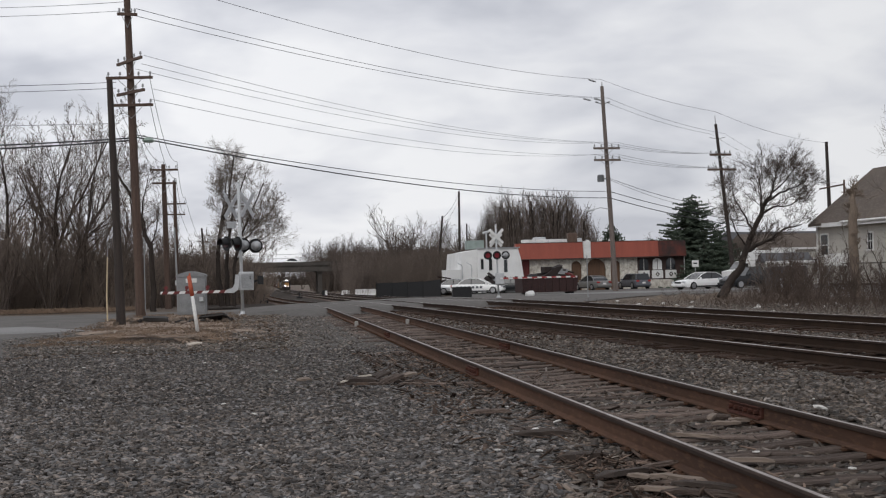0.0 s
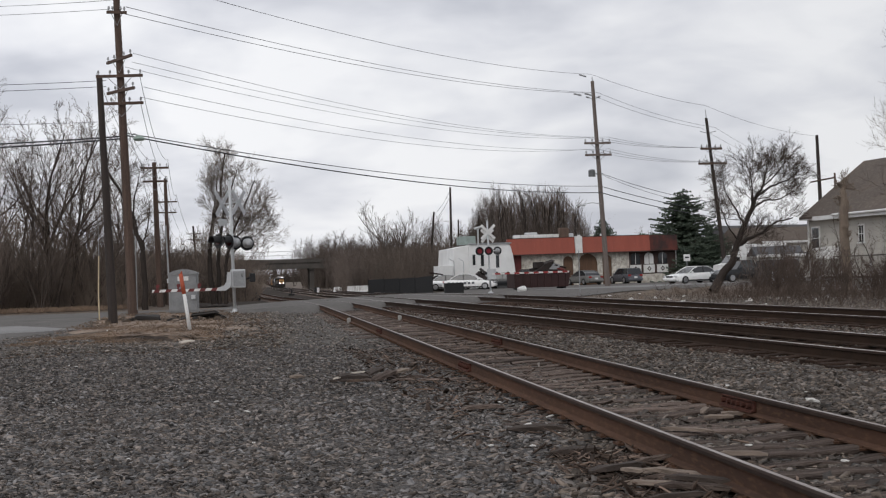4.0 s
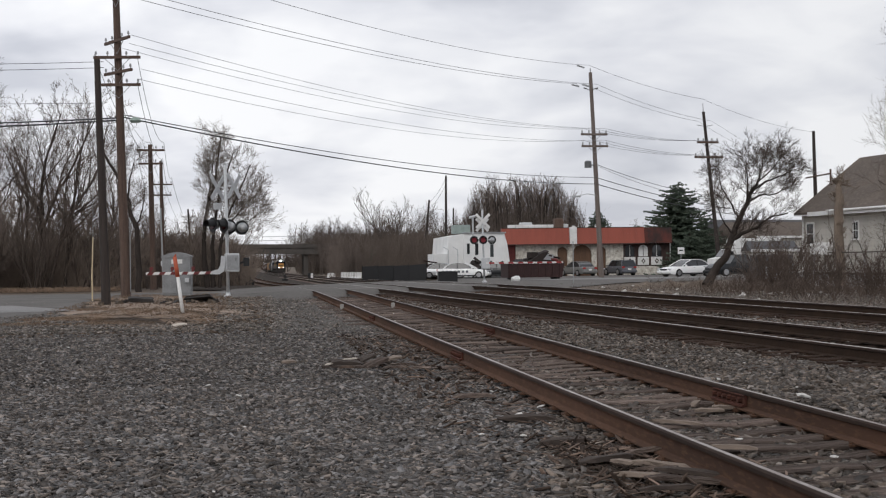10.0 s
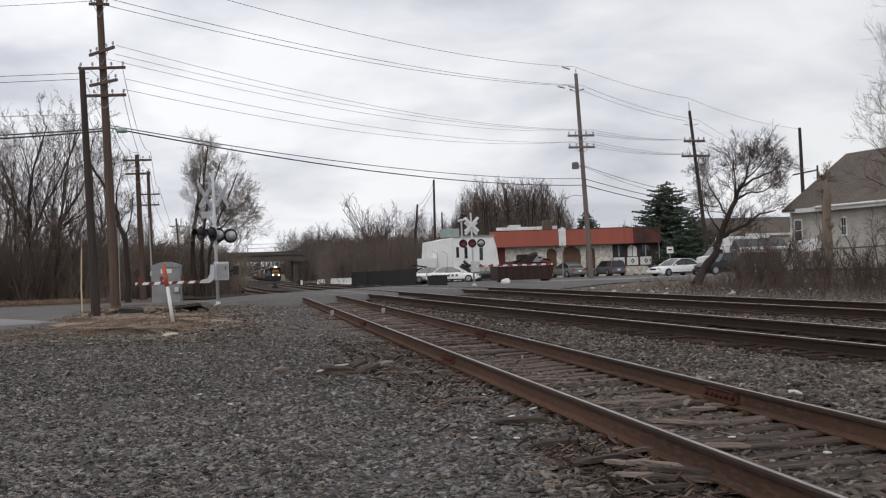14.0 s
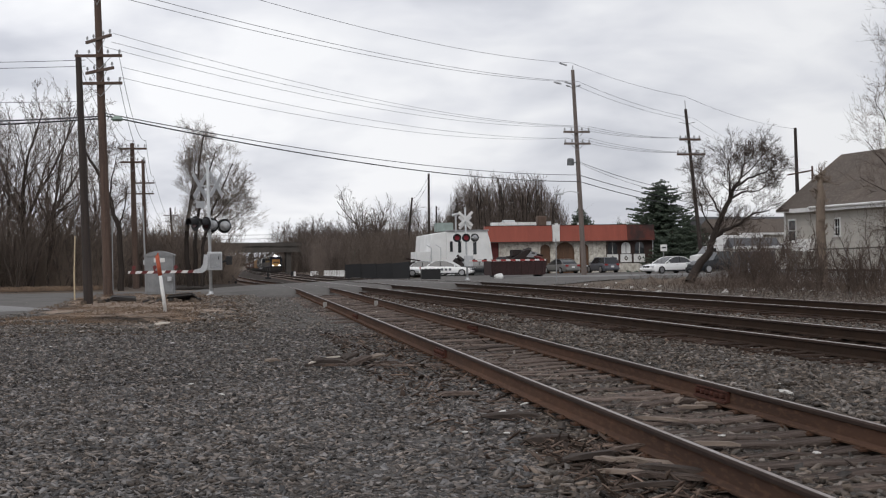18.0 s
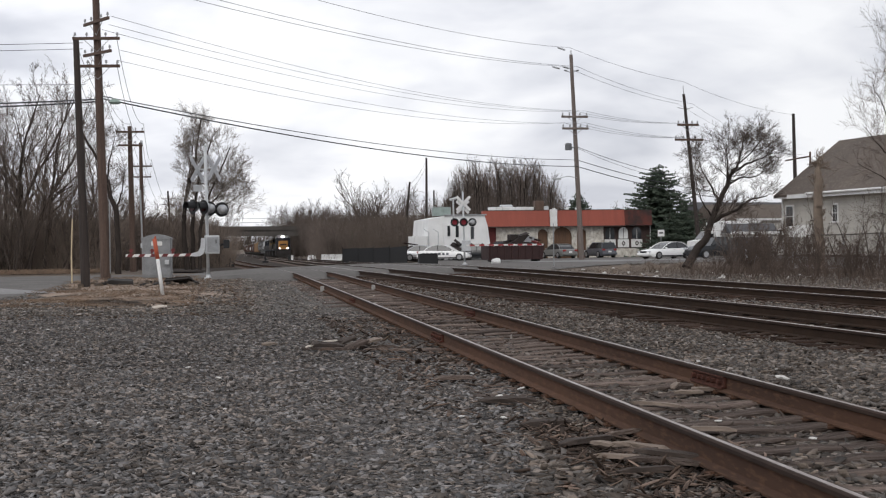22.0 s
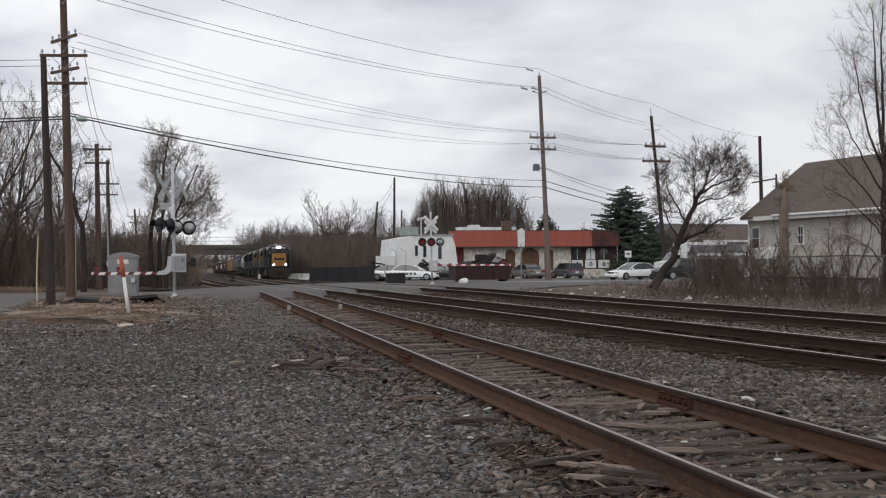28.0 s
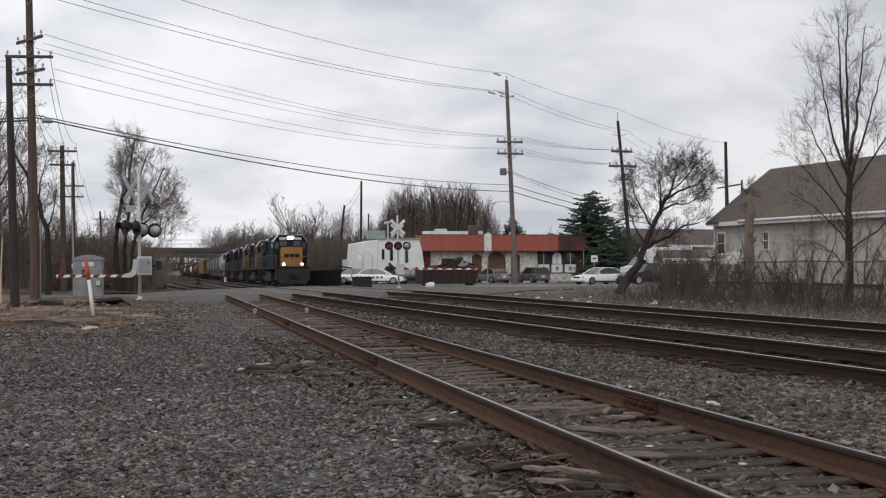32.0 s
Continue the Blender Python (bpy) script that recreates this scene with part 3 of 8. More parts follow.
stones("wood_splinters_far_side", 200, 7.6, 40, 0, 1, 0.02, 0.045, SPLINTER, "brown wood splinters past the siding's far rail", 23, 0.015, False, (SIDING, 0.86, 1.6), THIN)
stones("verge_edge_stones", 5000, 31, 38, 0, 1, 0.02, 0.05, LIT_STONE, "loose stones scattered over the edge of the verge, lightened against their shade", 24, 0.03, False, (SIDING, -8.6, -2.7), FLAT)
stones("verge_side_stones", 7000, 36, 60, 0, 1, 0.02, 0.05, LIT_STONE, "loose stones along the verge towards the siding, lightened against their shade", 35, 0.04, False, (SIDING, -4.6, -2.5), FLAT)
stones("splintered_ties", 420, 7.7, 11.2, 0, 1, 0.02, 0.055, SPLINTER, "splintered wood heaped beside the siding's near rail", 36, 0.035, False, (SIDING, -1.45, -0.84), (2.6, 3.2, 0.35, 0.45, 0.12, 0.16))
CLOD = island(mat("earth_clods", (0.165, 0.122, 0.092), (0.11, 0.084, 0.066), 0.95, scale=2, fine=40, bump=0.3, spec=0.1), 0.55, 1.5)
stones("earth_clods", 1800, 34, 60, 0, 1, 0.03, 0.09, CLOD, "crumbled brown earth strewn from the verge over the stones", 25, 0.035, False, (SIDING, -5.6, -2.9))
stones("earth_clods_front", 1100, 29.5, 37, 0, 1, 0.02, 0.06, CLOD, "crumbled brown earth before the verge", 26, 0.01, False, (SIDING, -8.4, -3.0))
stones("rust_stained_stones_far_side", 7000, 12, 62, 0, 1, 0.02, 0.055, RUSTY_STONE, "rust-stained stones past the main line's far rail", 27, -0.005, False, (MAIN_A, 0.86, 2.4))


# ---- utility poles and wires ----
def pole(label, foot, top, r, material, arms=(), name="utility_pole", group="utility poles by the road", thick=1.0):
    """A timber pole from foot to top. arms: (height, from, to, skew): a crossarm with its ends left and right of the pole."""
    foot, top = Vector(foot), Vector(top)
    base = thing(name, foot, label, "utility pole", group)
    t = top - foot
    part("shaft", R((0, 0, 0), t, r, r * 0.62, 12), material, base)
    for h, a, b, skew in arms:
        c = t * (h / t.z)
        bm = bmesh.new()
        mid = Vector(((a + b) / 2 , 0, 0))
        turn = Matrix.Translation(c) @ pose(0, -r - 0.06, 0, 0, 0, skew)
        box(bm, mid, (b - a, 0.10 * thick, 0.12 * thick), bevel=0.008, m=turn)
        arm = part("crossarm", bm, material if material is not DARK_POLE else POLE_WOOD, base)
        bm = bmesh.new()
        for e in (a, b):
            x = 0.55 * e
            rod(bm, turn @ Vector((x, 0.0, -0.03)), c + Vector((0, -r, -0.55)), 0.014 * thick, 0.014 * thick, 5)
        part("brace", bm, GALV, arm)
        for e in (a + 0.1, a + (b - a) * 0.3, b - (b - a) * 0.3, b - 0.1):
            bm = bmesh.new()
            p = turn @ Vector((e, 0, 0.06))
            rod(bm, p, p + Vector((0, 0, 0.10)), 0.02, 0.02, 6)
            rod(bm, p + Vector((0, 0, 0.07)), p + Vector((0, 0, 0.19 * thick)), 0.055 * thick, 0.035 * thick, 8)
            part("insulator", bm, GALV, arm)
    return base


TALL = pole("tall brown timber utility pole with several crossarms", (-4.88, 66, -0.05), (-5.2, 66, 14.4), 0.21, POLE_WOOD,
            [(12.72, -0.42, 0.42, 12), (10.75, -1.3, 1.3, -63), (10.05, -1.0, 0.95, -5), (9.43, -1.15, 1.15, -57), (8.9, -0.98, 0.92, -5)])
POST = pole("short black creosoted pole leaning beside the tall one", (-4.43, 51.3, -0.05), (-4.64, 51.3, 8.04), 0.155, DARK_POLE, [])
bm = bmesh.new()
rod(bm, (0.05, -0.25, 7.35), (0.28, -0.35, 7.62), 0.02, 0.02, 6)
rod(bm, (0.28, -0.35, 7.62), (0.52, -0.42, 7.5), 0.02, 0.02, 6)
lamp = part("lamp_arm", bm, GALV, TALL)
bm = bmesh.new()
rod(bm, (0.5, -0.42, 7.38), (0.5, -0.42, 7.52), 0.27, 0.12, 14)
rod(bm, (0.5, -0.42, 7.31), (0.5, -0.42, 7.38), 0.20, 0.27, 14)
part("lamp_head", bm, mat("lamp_enamel", (0.30, 0.38, 0.33), rough=0.5, bump=0.05), TALL, "pale green enamel lamp head")
bm = bmesh.new()
for k in range(14):
    z = 0.25 + k * 0.22
    rod(bm, (0.20, -0.12, z), (0.20, -0.12, z + 0.23), 0.022, 0.022, 6)
part("conduit", bm, GALV, TALL)

RIGHT = pole("tall weathered grey-brown utility pole before the restaurant", (30.31, 129, -0.32), (29.58, 129, 17.2), 0.24, GREY_POLE, [(12.2, -1.2, 1.15, 6), (11.2, -1.2, 1.15, 6)], thick=1.5)
# strain insulators let into the wires near the pole
for z0, dx in ((17.75, -0.73), (16.2, -1.2), (16.2, -0.3)):
    d = Vector((-0.48, -0.876, -0.02 if z0 > 17 else -0.03))
    for k in range(9):
        p = Vector((dx, 0, z0)) + d * (2.0 + 0.22 * k)
        if k == 0:
            string = part("strain_insulator", R(p, p + d * 2.0, 0.03, 0.03, 6), ALU, RIGHT)
        part("insulator_disc", R(p, p + d * 0.10, 0.075, 0.075, 8), ALU, string)
for s in (-1, 1):
    bm = bmesh.new()
    rod(bm, (-0.70, 0, 15.95), (-0.70 + s * 0.42, 0, 16.15), 0.035, 0.03, 6)
    rod(bm, (-0.70 + s * 0.40, 0, 16.13), (-0.70 + s * 0.62, 0, 16.2), 0.075, 0.06, 8)
    part("insulator_arm", bm, GALV, RIGHT)
bm = bmesh.new()
rod(bm, (-0.72, 0, 16.8), (-0.73, 0, 17.9), 0.07, 0.05, 8)
part("top_insulator", bm, ALU, RIGHT)
bm = bmesh.new()
rod(bm, (-1.12, -0.35, 9.35), (-1.12, -0.35, 9.85), 0.30, 0.30, 14)
rod(bm, (-1.12, -0.35, 9.85), (-1.12, -0.35, 9.95), 0.30, 0.2, 14)
rod(bm, (-1.12, -0.35, 9.6), (-0.3, 0, 9.6), 0.05, 0.05, 6)
part("transformer", bm, mat("transformer_grey", (0.13, 0.135, 0.14), rough=0.5), RIGHT, "dark grey drum transformer")
bm = bmesh.new()
rod(bm, (-0.3, -0.1, 7.0), (-1.2, -0.4, 7.15), 0.035, 0.03, 6)
rod(bm, (-1.2, -0.4, 7.15), (-1.9, -0.5, 7.0), 0.03, 0.03, 6)
box(bm, (-2.2, -0.55, 6.93), (0.75, 0.28, 0.16), bevel=0.05)
part("street_lamp_arm", bm, ALU, RIGHT)

THIRD = pole("dark leaning utility pole beyond the spruce", (44.6, 141, -0.4), (43.15, 141, 15.0), 0.22, DARK_POLE, [(12.5, -1.05, 1.1, 8), (11.1, -1.45, 1.45, 8)], thick=1.7)
bm = bmesh.new()
rod(bm, (-1.44, 0, 15.2), (-1.5, 0, 16.2), 0.06, 0.04, 8)
part("top_insulator", bm, ALU, THIRD)
for s in (-1, 1):
    bm = bmesh.new()
    rod(bm, (-1.32, 0, 14.0), (-1.32 + s * 0.75, 0, 14.15), 0.03, 0.03, 6)
    part("insulator_arm", bm, GALV, THIRD)
FOURTH = pole("dark bare pole behind the house", (65.3, 170, -0.5), (65.0, 170, 15.6), 0.28, DARK_POLE, [])
bm = bmesh.new()
rod(bm, (-1.4, -0.3, 10.7), (1.6, -0.3, 11.2), 0.09, 0.09, 6)
rod(bm, (1.55, -0.3, 8.0), (1.55, -0.3, 11.7), 0.14, 0.12, 8)
part("crossarm", bm, POLE_WOOD, FOURTH)
LINE = [
    pole("brown utility pole on the lane by the woods", (-5.3, 93.5, -0.2), (-5.41, 93.5, 8.45), 0.2, POLE_WOOD, [(8.3, -0.8, 0.85, 0), (7.5, -0.7, 0.75, 0)]),
    pole("brown utility pole far along the lane", (-6.85, 132, -0.4), (-6.71, 132, 8.6), 0.19, POLE_WOOD, [(8.4, -0.75, 0.9, 0), (7.5, -0.7, 0.85, 0)]),
    pole("distant dark utility pole by the woods", (-9.6, 300, -1.1), (-10.35, 300, 11.7), 0.28, DARK_POLE, [(11.3, -1.4, 1.4, 0), (10.2, -1.2, 1.2, 0)]),
    pole("distant bare pole above the trees", (27.6, 210, -0.7), (27.74, 210, 12.9), 0.22, DARK_POLE, []),
    pole("distant leaning pole above the trees", (24.4, 210, -0.7), (25.39, 210, 9.6), 0.2, DARK_POLE, []),
    pole("distant short pole above the trees", (29.3, 215, -0.7), (29.4, 215, 8.6), 0.16, DARK_POLE, []),
]
pole("brown timber stub pole on the lane", (-5.05, 100, -0.2), (-5.12, 100, 7.9), 0.16, POLE_WOOD, [])


def wire(a, b, sag, r, material, label, name="cable", group="overhead wires"):
    """A sagging wire between two points, as one thin tube."""
    a, b = Vector(a), Vector(b)
    pts = []
    n = 22
    for i in range(n + 1):
        s = i / n
        p = a.lerp(b, s)
        p.z -= 4 * sag * s * (1 - s)
        pts.append(p)
    verts, faces = [], []
    d = (b - a).normalized()
    side = d.cross(Vector((0, 0, 1))).normalized()
    up = side.cross(d)
    for p in pts:
        for k in range(4):
            q = math.pi / 2 * k
            verts.append(p + (side * math.cos(q) + up * math.sin(q)) * r)
    for i in range(n):
        for k in range(4):
            faces.append((4 * i + k, 4 * i + (k + 1) % 4, 4 * i + 4 + (k + 1) % 4, 4 * i + 4 + k))
    return tagged(raw(name, verts, faces, material), label, "cable", group)


HV, LV, COM = "thin overhead power line between the tall poles", "overhead distribution wire on the crossarms", "thick black overhead telephone cable"
wire((-5.2, 66, 14.5), (29.5, 129, 17.8), 0.9, 0.014, THIN_WIRE, HV)
wire((-5.6, 66, 12.85), (29.05, 129, 16.2), 0.75, 0.014, THIN_WIRE, HV)
wire((-4.8, 66, 12.95), (30.1, 129, 16.2), 0.75, 0.014, THIN_WIRE, HV)
for x0, z0, x1, z1, sag in ((-4.54, 10.98, 30.8, 12.4, 0.93), (-4.62, 10.62, 29.8, 12.38, 0.82), (-4.9, 10.41, 28.9, 12.35, 0.90), (-4.15, 9.55, 30.8, 11.4, 0.95), (-4.25, 9.12, 28.9, 11.4, 0.94)):
    wire((x0, 66, z0), (x1, 129, z1), sag, 0.010, THIN_WIRE, LV)
wire((-4.9, 65.8, 7.60), (30.0, 128.8, 8.22), 0.66, 0.020, WIRE, COM)
wire((-4.9, 65.75, 7.5), (30.05, 128.75, 7.66), 0.72, 0.030, WIRE, COM)
# on past the tall pole, away from the crossing
for (x, y, z), b, sag, r, m, l in (((-5.6, 66, 12.85), (-32, 62, 13.3), 0.7, 0.010, THIN_WIRE, HV), ((-5.2, 66, 13.25), (-32, 62, 14.2), 0.9, 0.010, THIN_WIRE, HV),
                                   ((-5.7, 66, 9.85), (-32, 62, 9.98), 0.4, 0.011, WIRE, LV), ((-5.7, 66, 9.6), (-32, 62, 9.7), 0.4, 0.011, WIRE, LV),
                                   ((-5.0, 66, 7.5), (-32, 60, 7.4), 0.5, 0.03, WIRE, COM), ((-5.0, 66, 7.4), (-32, 60, 7.05), 0.5, 0.034, WIRE, COM), ((-5.6, 66, 8.12), (-32, 62, 8.28), 0.25, 0.012, THIN_WIRE, LV)):
    wire((x, y, z), b, sag, r, m, l)
# from the grey pole to the dark ones
wire((29.5, 129, 17.8), (43.1, 141, 16.2), 0.3, 0.015, THIN_WIRE, HV)
wire((43.1, 141, 16.2), (65, 170, 15.5), 0.5, 0.015, THIN_WIRE, HV)
for k in range(2):
    wire((29.1 + k, 129, 16.2), (42.6 + 1.4 * k, 141, 14.1), 0.35, 0.014, THIN_WIRE, HV)
    wire((42.6 + 1.4 * k, 141, 14.1), (66 + k, 172, 10.6), 0.6, 0.014, THIN_WIRE, HV)
for k in range(3):
    wire((28.9 + 0.95 * k, 129, 12.4), (42.3 + 0.95 * k, 141, 12.3), 0.35, 0.014, THIN_WIRE, LV)
    wire((28.9 + 0.95 * k, 129, 11.4), (42.1 + 1.2 * k, 141, 10.9), 0.35, 0.014, THIN_WIRE, LV)
    wire((42.3 + 0.95 * k, 141, 12.3), (64 + k, 170, 10.9), 0.7, 0.014, THIN_WIRE, LV)
wire((30.0, 129, 9.35), (44.1, 141, 7.0), 0.35, 0.022, WIRE, COM)
wire((30.0, 129, 9.25), (44.1, 141, 6.7), 0.5, 0.016, WIRE, COM)
wire((30.0, 129, 8.22), (48, 146, 5.9), 0.3, 0.03, WIRE, COM)
wire((30.05, 129, 7.66), (48, 146, 5.4), 0.3, 0.035, WIRE, COM)
# along the lane
for k in range(3):
    x = -0.8 + 0.8 * k
    wire((-5.2 + x * 1.1, 66, 10.15 if k != 1 else 8.98), (-5.4 + x, 93.5, 8.6), 0.5 + 0.25 * k, 0.012, WIRE, LV)
    wire((-5.2 + x * 1.1, 66, 9.0), (-5.4 + x * 0.9, 93.5, 7.6), 0.9, 0.012, WIRE, LV)
    wire((-5.4 + x, 93.5, 8.6), (-6.7 + x, 132, 8.6), 0.8, 0.012, WIRE, LV)
    wire((-5.4 + x * 0.9, 93.5, 7.6), (-6.7 + x, 132, 7.6), 1.0, 0.012, WIRE, LV)
    wire((-6.7 + x, 132, 8.6), (-10.3 + x * 1.6, 300, 11.4), 3.0, 0.016, WIRE, LV)
for k in range(2):
    wire((27.7, 210, 12.5 - 0.8 * k), (25.4, 210, 9.3 - 0.8 * k), 0.4, 0.02, WIRE, LV)
    wire((-40, 420, 9.6 - 1.2 * k), (26, 420, 8.6 - 1.0 * k), 0.8, 0.05, THIN_WIRE, "distant power line behind the overpass")


# ---- crossing signals ----
LENS_ON = glow("lit_red_lens", (0.22, 0.012, 0.022), 0.16)
LENS = mat("red_lens", (0.045, 0.009, 0.010), rough=0.25, bump=0.0)
LENS_BACK = mat("lamp_back", (0.45, 0.46, 0.47), rough=0.45, metal=0.3, bump=0.05)


def flasher(c, face, parent, lit, yaw=0.0):
    """A flashing light: round black background, hood, lens on the side that faces the road."""
    c = Vector(c)
    f = Vector((0, face, 0))
    plate = part("background", DI(c, 0.29, 0.02, "y", 20), BLACK, parent)
    bm = bmesh.new()
    for k in range(13):
        a, b = math.pi * (-0.08 + 1.16 * k / 13), math.pi * (-0.08 + 1.16 * (k + 1) / 13)
        p = [c + Vector((0.20 * math.cos(q), 0, 0.20 * math.sin(q))) + f * d for q, d in ((a, 0.0), (b, 0.0), (b, 0.32), (a, 0.32))]
        o = [c + Vector((0.215 * math.cos(q), 0, 0.215 * math.sin(q))) + f * d for q, d in ((a, 0.0), (b, 0.0), (b, 0.32), (a, 0.32))]
        vs = [bm.verts.new(v) for v in p + o]
        for i in range(4):
            j = (i + 1) % 4
            bm.faces.new((vs[i], vs[j], vs[4 + j], vs[4 + i]))
        bm.faces.new(vs[:4])
        bm.faces.new(vs[4:])
    bmesh.ops.recalc_face_normals(bm, faces=bm.faces[:])
    part("hood", bm, BLACK, plate)
    part("lens", DI(c + f * 0.03, 0.165, 0.04, "y", 18), LENS_ON if lit else LENS, plate)
    bm = DI(c - f * 0.09, 0.19, 0.16, "y", 18)
    rod(bm, c - f * 0.17, c - f * 0.26, 0.17, 0.08, 18)
    smooth(part("housing", bm, LENS_BACK, plate))
    if yaw:
        plate.matrix_basis = Matrix.Translation(c) @ pose(0, 0, 0, 0, 0, yaw) @ Matrix.Translation(-c)


def crossing_signal(at, height, lean, turn, lights, label, cross, skew=0.0, blade=None):
    base = thing("crossing_signal", at, label, "crossing signal", "level crossing signals", turn=turn)
    top = Vector((lean, 0, height))
    smooth(part("mast", R((0, 0, 0), top, 0.065, 0.06, 12), ALU, base))
    bm = B((0, 0, 0.05), (0.34, 0.34, 0.12), bevel=0.01)
    rod(bm, (0, 0, 0.1), (0, 0, 0.22), 0.11, 0.08, 12)
    part("mast_foot", bm, ALU, base)
    smooth(part("finial", R(top, top + Vector((0, 0, 0.12)), 0.075, 0.02, 10), ALU, base))
    for z, face, size in cross:
        out = 0.38 if blade else 0.11
        turn_ = pose(0, 0, 0, 0, 0, skew)
        c = top * (z / height) + turn_ @ Vector((0, face * out, 0))
        part("crossbuck_bracket", R(top * (z / height), c, 0.025, 0.025, 6), ALU, base)
        for s in (-1, 1):
            bm = box(bmesh.new(), (0, 0, 0), (size, 0.018, 0.19), bevel=0.004)
            bmesh.ops.transform(bm, matrix=Matrix.Translation(c) @ pose(0, 0, 0, 0, 0, skew) @ Matrix.Translation((0, s * 0.012, 0)) @ pose(0, 0, 0, 0, s * 45, 0), verts=bm.verts[:])
            part("crossbuck_blade", bm, blade or WHITE, base)
    for x, z, face, lit in lights:
        flasher((top.x * z / height + x, face * 0.22, z), face, base, lit, -58 if blade and face < 0 else 14 if blade else 0)
    zz = sorted({z for _, z, _, _ in lights})
    for z in zz:
        xs = [x for x, q, _, _ in lights if q == z]
        bm = R((min(xs) - 0.05, 0, z), (max(xs) + 0.05, 0, z), 0.035, 0.035, 8)
        box(bm, (0, 0, z), (0.2, 0.22, 0.2), bevel=0.02)
        part("light_arm", bm, ALU, base)
    return base


SIGNAL = crossing_signal((-0.59, 61.3, -0.04), 5.25, -0.06, 4, [(-0.55, 2.88, -1, False), (-0.12, 2.86, -1, False), (0.12, 2.82, 1, False), (0.60, 2.78, 1, False)],
                         "aluminium crossing signal with crossbucks, flashing lights and lowered gate", [(4.40, -1, 1.28), (4.36, 1, 1.28)], 54.0, ALU)
part("track_count_plate", B((-0.36, 0.1, 3.62), (0.40, 0.02, 0.26), 30, 0.006), ALU, SIGNAL)
bm = B((0.16, 0, 1.40), (0.56, 0.50, 0.72), bevel=0.03)
mech = part("gate_mechanism", bm, ALU, SIGNAL, "grey steel gate machine box")
part("mechanism_door", B((0.18, -0.262, 1.40), (0.44, 0.02, 0.58), bevel=0.008), GALV, mech)
part("latch", B((0.30, -0.285, 1.52), (0.03, 0.03, 0.14), bevel=0.006), BLACK, mech)
bm = PR([(-0.13, 1.66), (-0.27, 1.66), (-0.31, 1.30), (-0.40, 1.14), (-0.66, 1.07), (-0.66, 0.95), (-0.34, 0.95), (-0.18, 1.06), (-0.13, 1.30)], -0.36, -0.28, "y")
part("gate_bracket", bm, ALU, SIGNAL)
bm = bmesh.new()
rod(bm, (0.3, 0, 1.3), (0.62, 0, 1.42), 0.04, 0.04, 6)
box(bm, (0.72, 0, 1.42), (0.22, 0.3, 0.34), bevel=0.02)
part("counterweight", bm, BLACK, SIGNAL)
DARK_RED = mat("faded_red_sheeting", (0.155, 0.030, 0.030), (0.105, 0.023, 0.023), 0.6, scale=3, fine=25, bump=0.05)
ARM = part("gate_arm", B((-1.84, -0.33, 1.01), (2.66, 0.05, 0.105), bevel=0.006), WHITE, SIGNAL, "red and white striped gate arm")
for k in range(6):
    bm = PR([(-3.14 + 0.44 * k, 0.953), (-2.93 + 0.44 * k, 0.953), (-2.85 + 0.44 * k, 1.067), (-3.06 + 0.44 * k, 1.067)], -0.36, -0.30, "y")
    part("stripe", bm, DARK_RED, ARM)
for k in range(3):
    bm = R((-2.99 + 0.80 * k, -0.33, 1.06), (-2.97 + 0.80 * k, -0.33, 1.16), 0.04, 0.035, 8)
    disc(bm, (-2.96 + 0.80 * k, -0.33, 1.20), 0.075, 0.12, "y", 12)
    part("gate_lamp", bm, DARK_RED, ARM, "unlit dark red gate lamp")

SIGNAL_FAR = crossing_signal((16.45, 105, -0.26), 4.95, -0.1, -6, [(-0.62, 2.95, -1, True), (0.0, 2.95, -1, True), (0.62, 2.95, 1, False)],
                             "aluminium crossing signal with red flashing lights beyond the tracks", [(4.25, -1, 1.35), (4.0, 1, 1.2)], 10.0)
bm = B((0.1, -0.1, 1.35), (0.6, 0.5, 0.75), bevel=0.03)
part("gate_mechanism", bm, ALU, SIGNAL_FAR)
bm = bmesh.new()
rod(bm, (-0.75, 0, 2.9), (-0.75, 0, 4.6), 0.06, 0.06, 8)
rod(bm, (-1.0, 0, 4.5), (-0.55, 0, 4.6), 0.09, 0.09, 8)
part("bell_mast", bm, ALU, SIGNAL_FAR)


# ---- things on the verge ----
CASE_GREY = mat("weathered_aluminium_case", (0.25, 0.255, 0.26), (0.19, 0.195, 0.20), 0.55, 0.35, scale=2.5, fine=22, bump=0.1, third=(0.31, 0.315, 0.32))


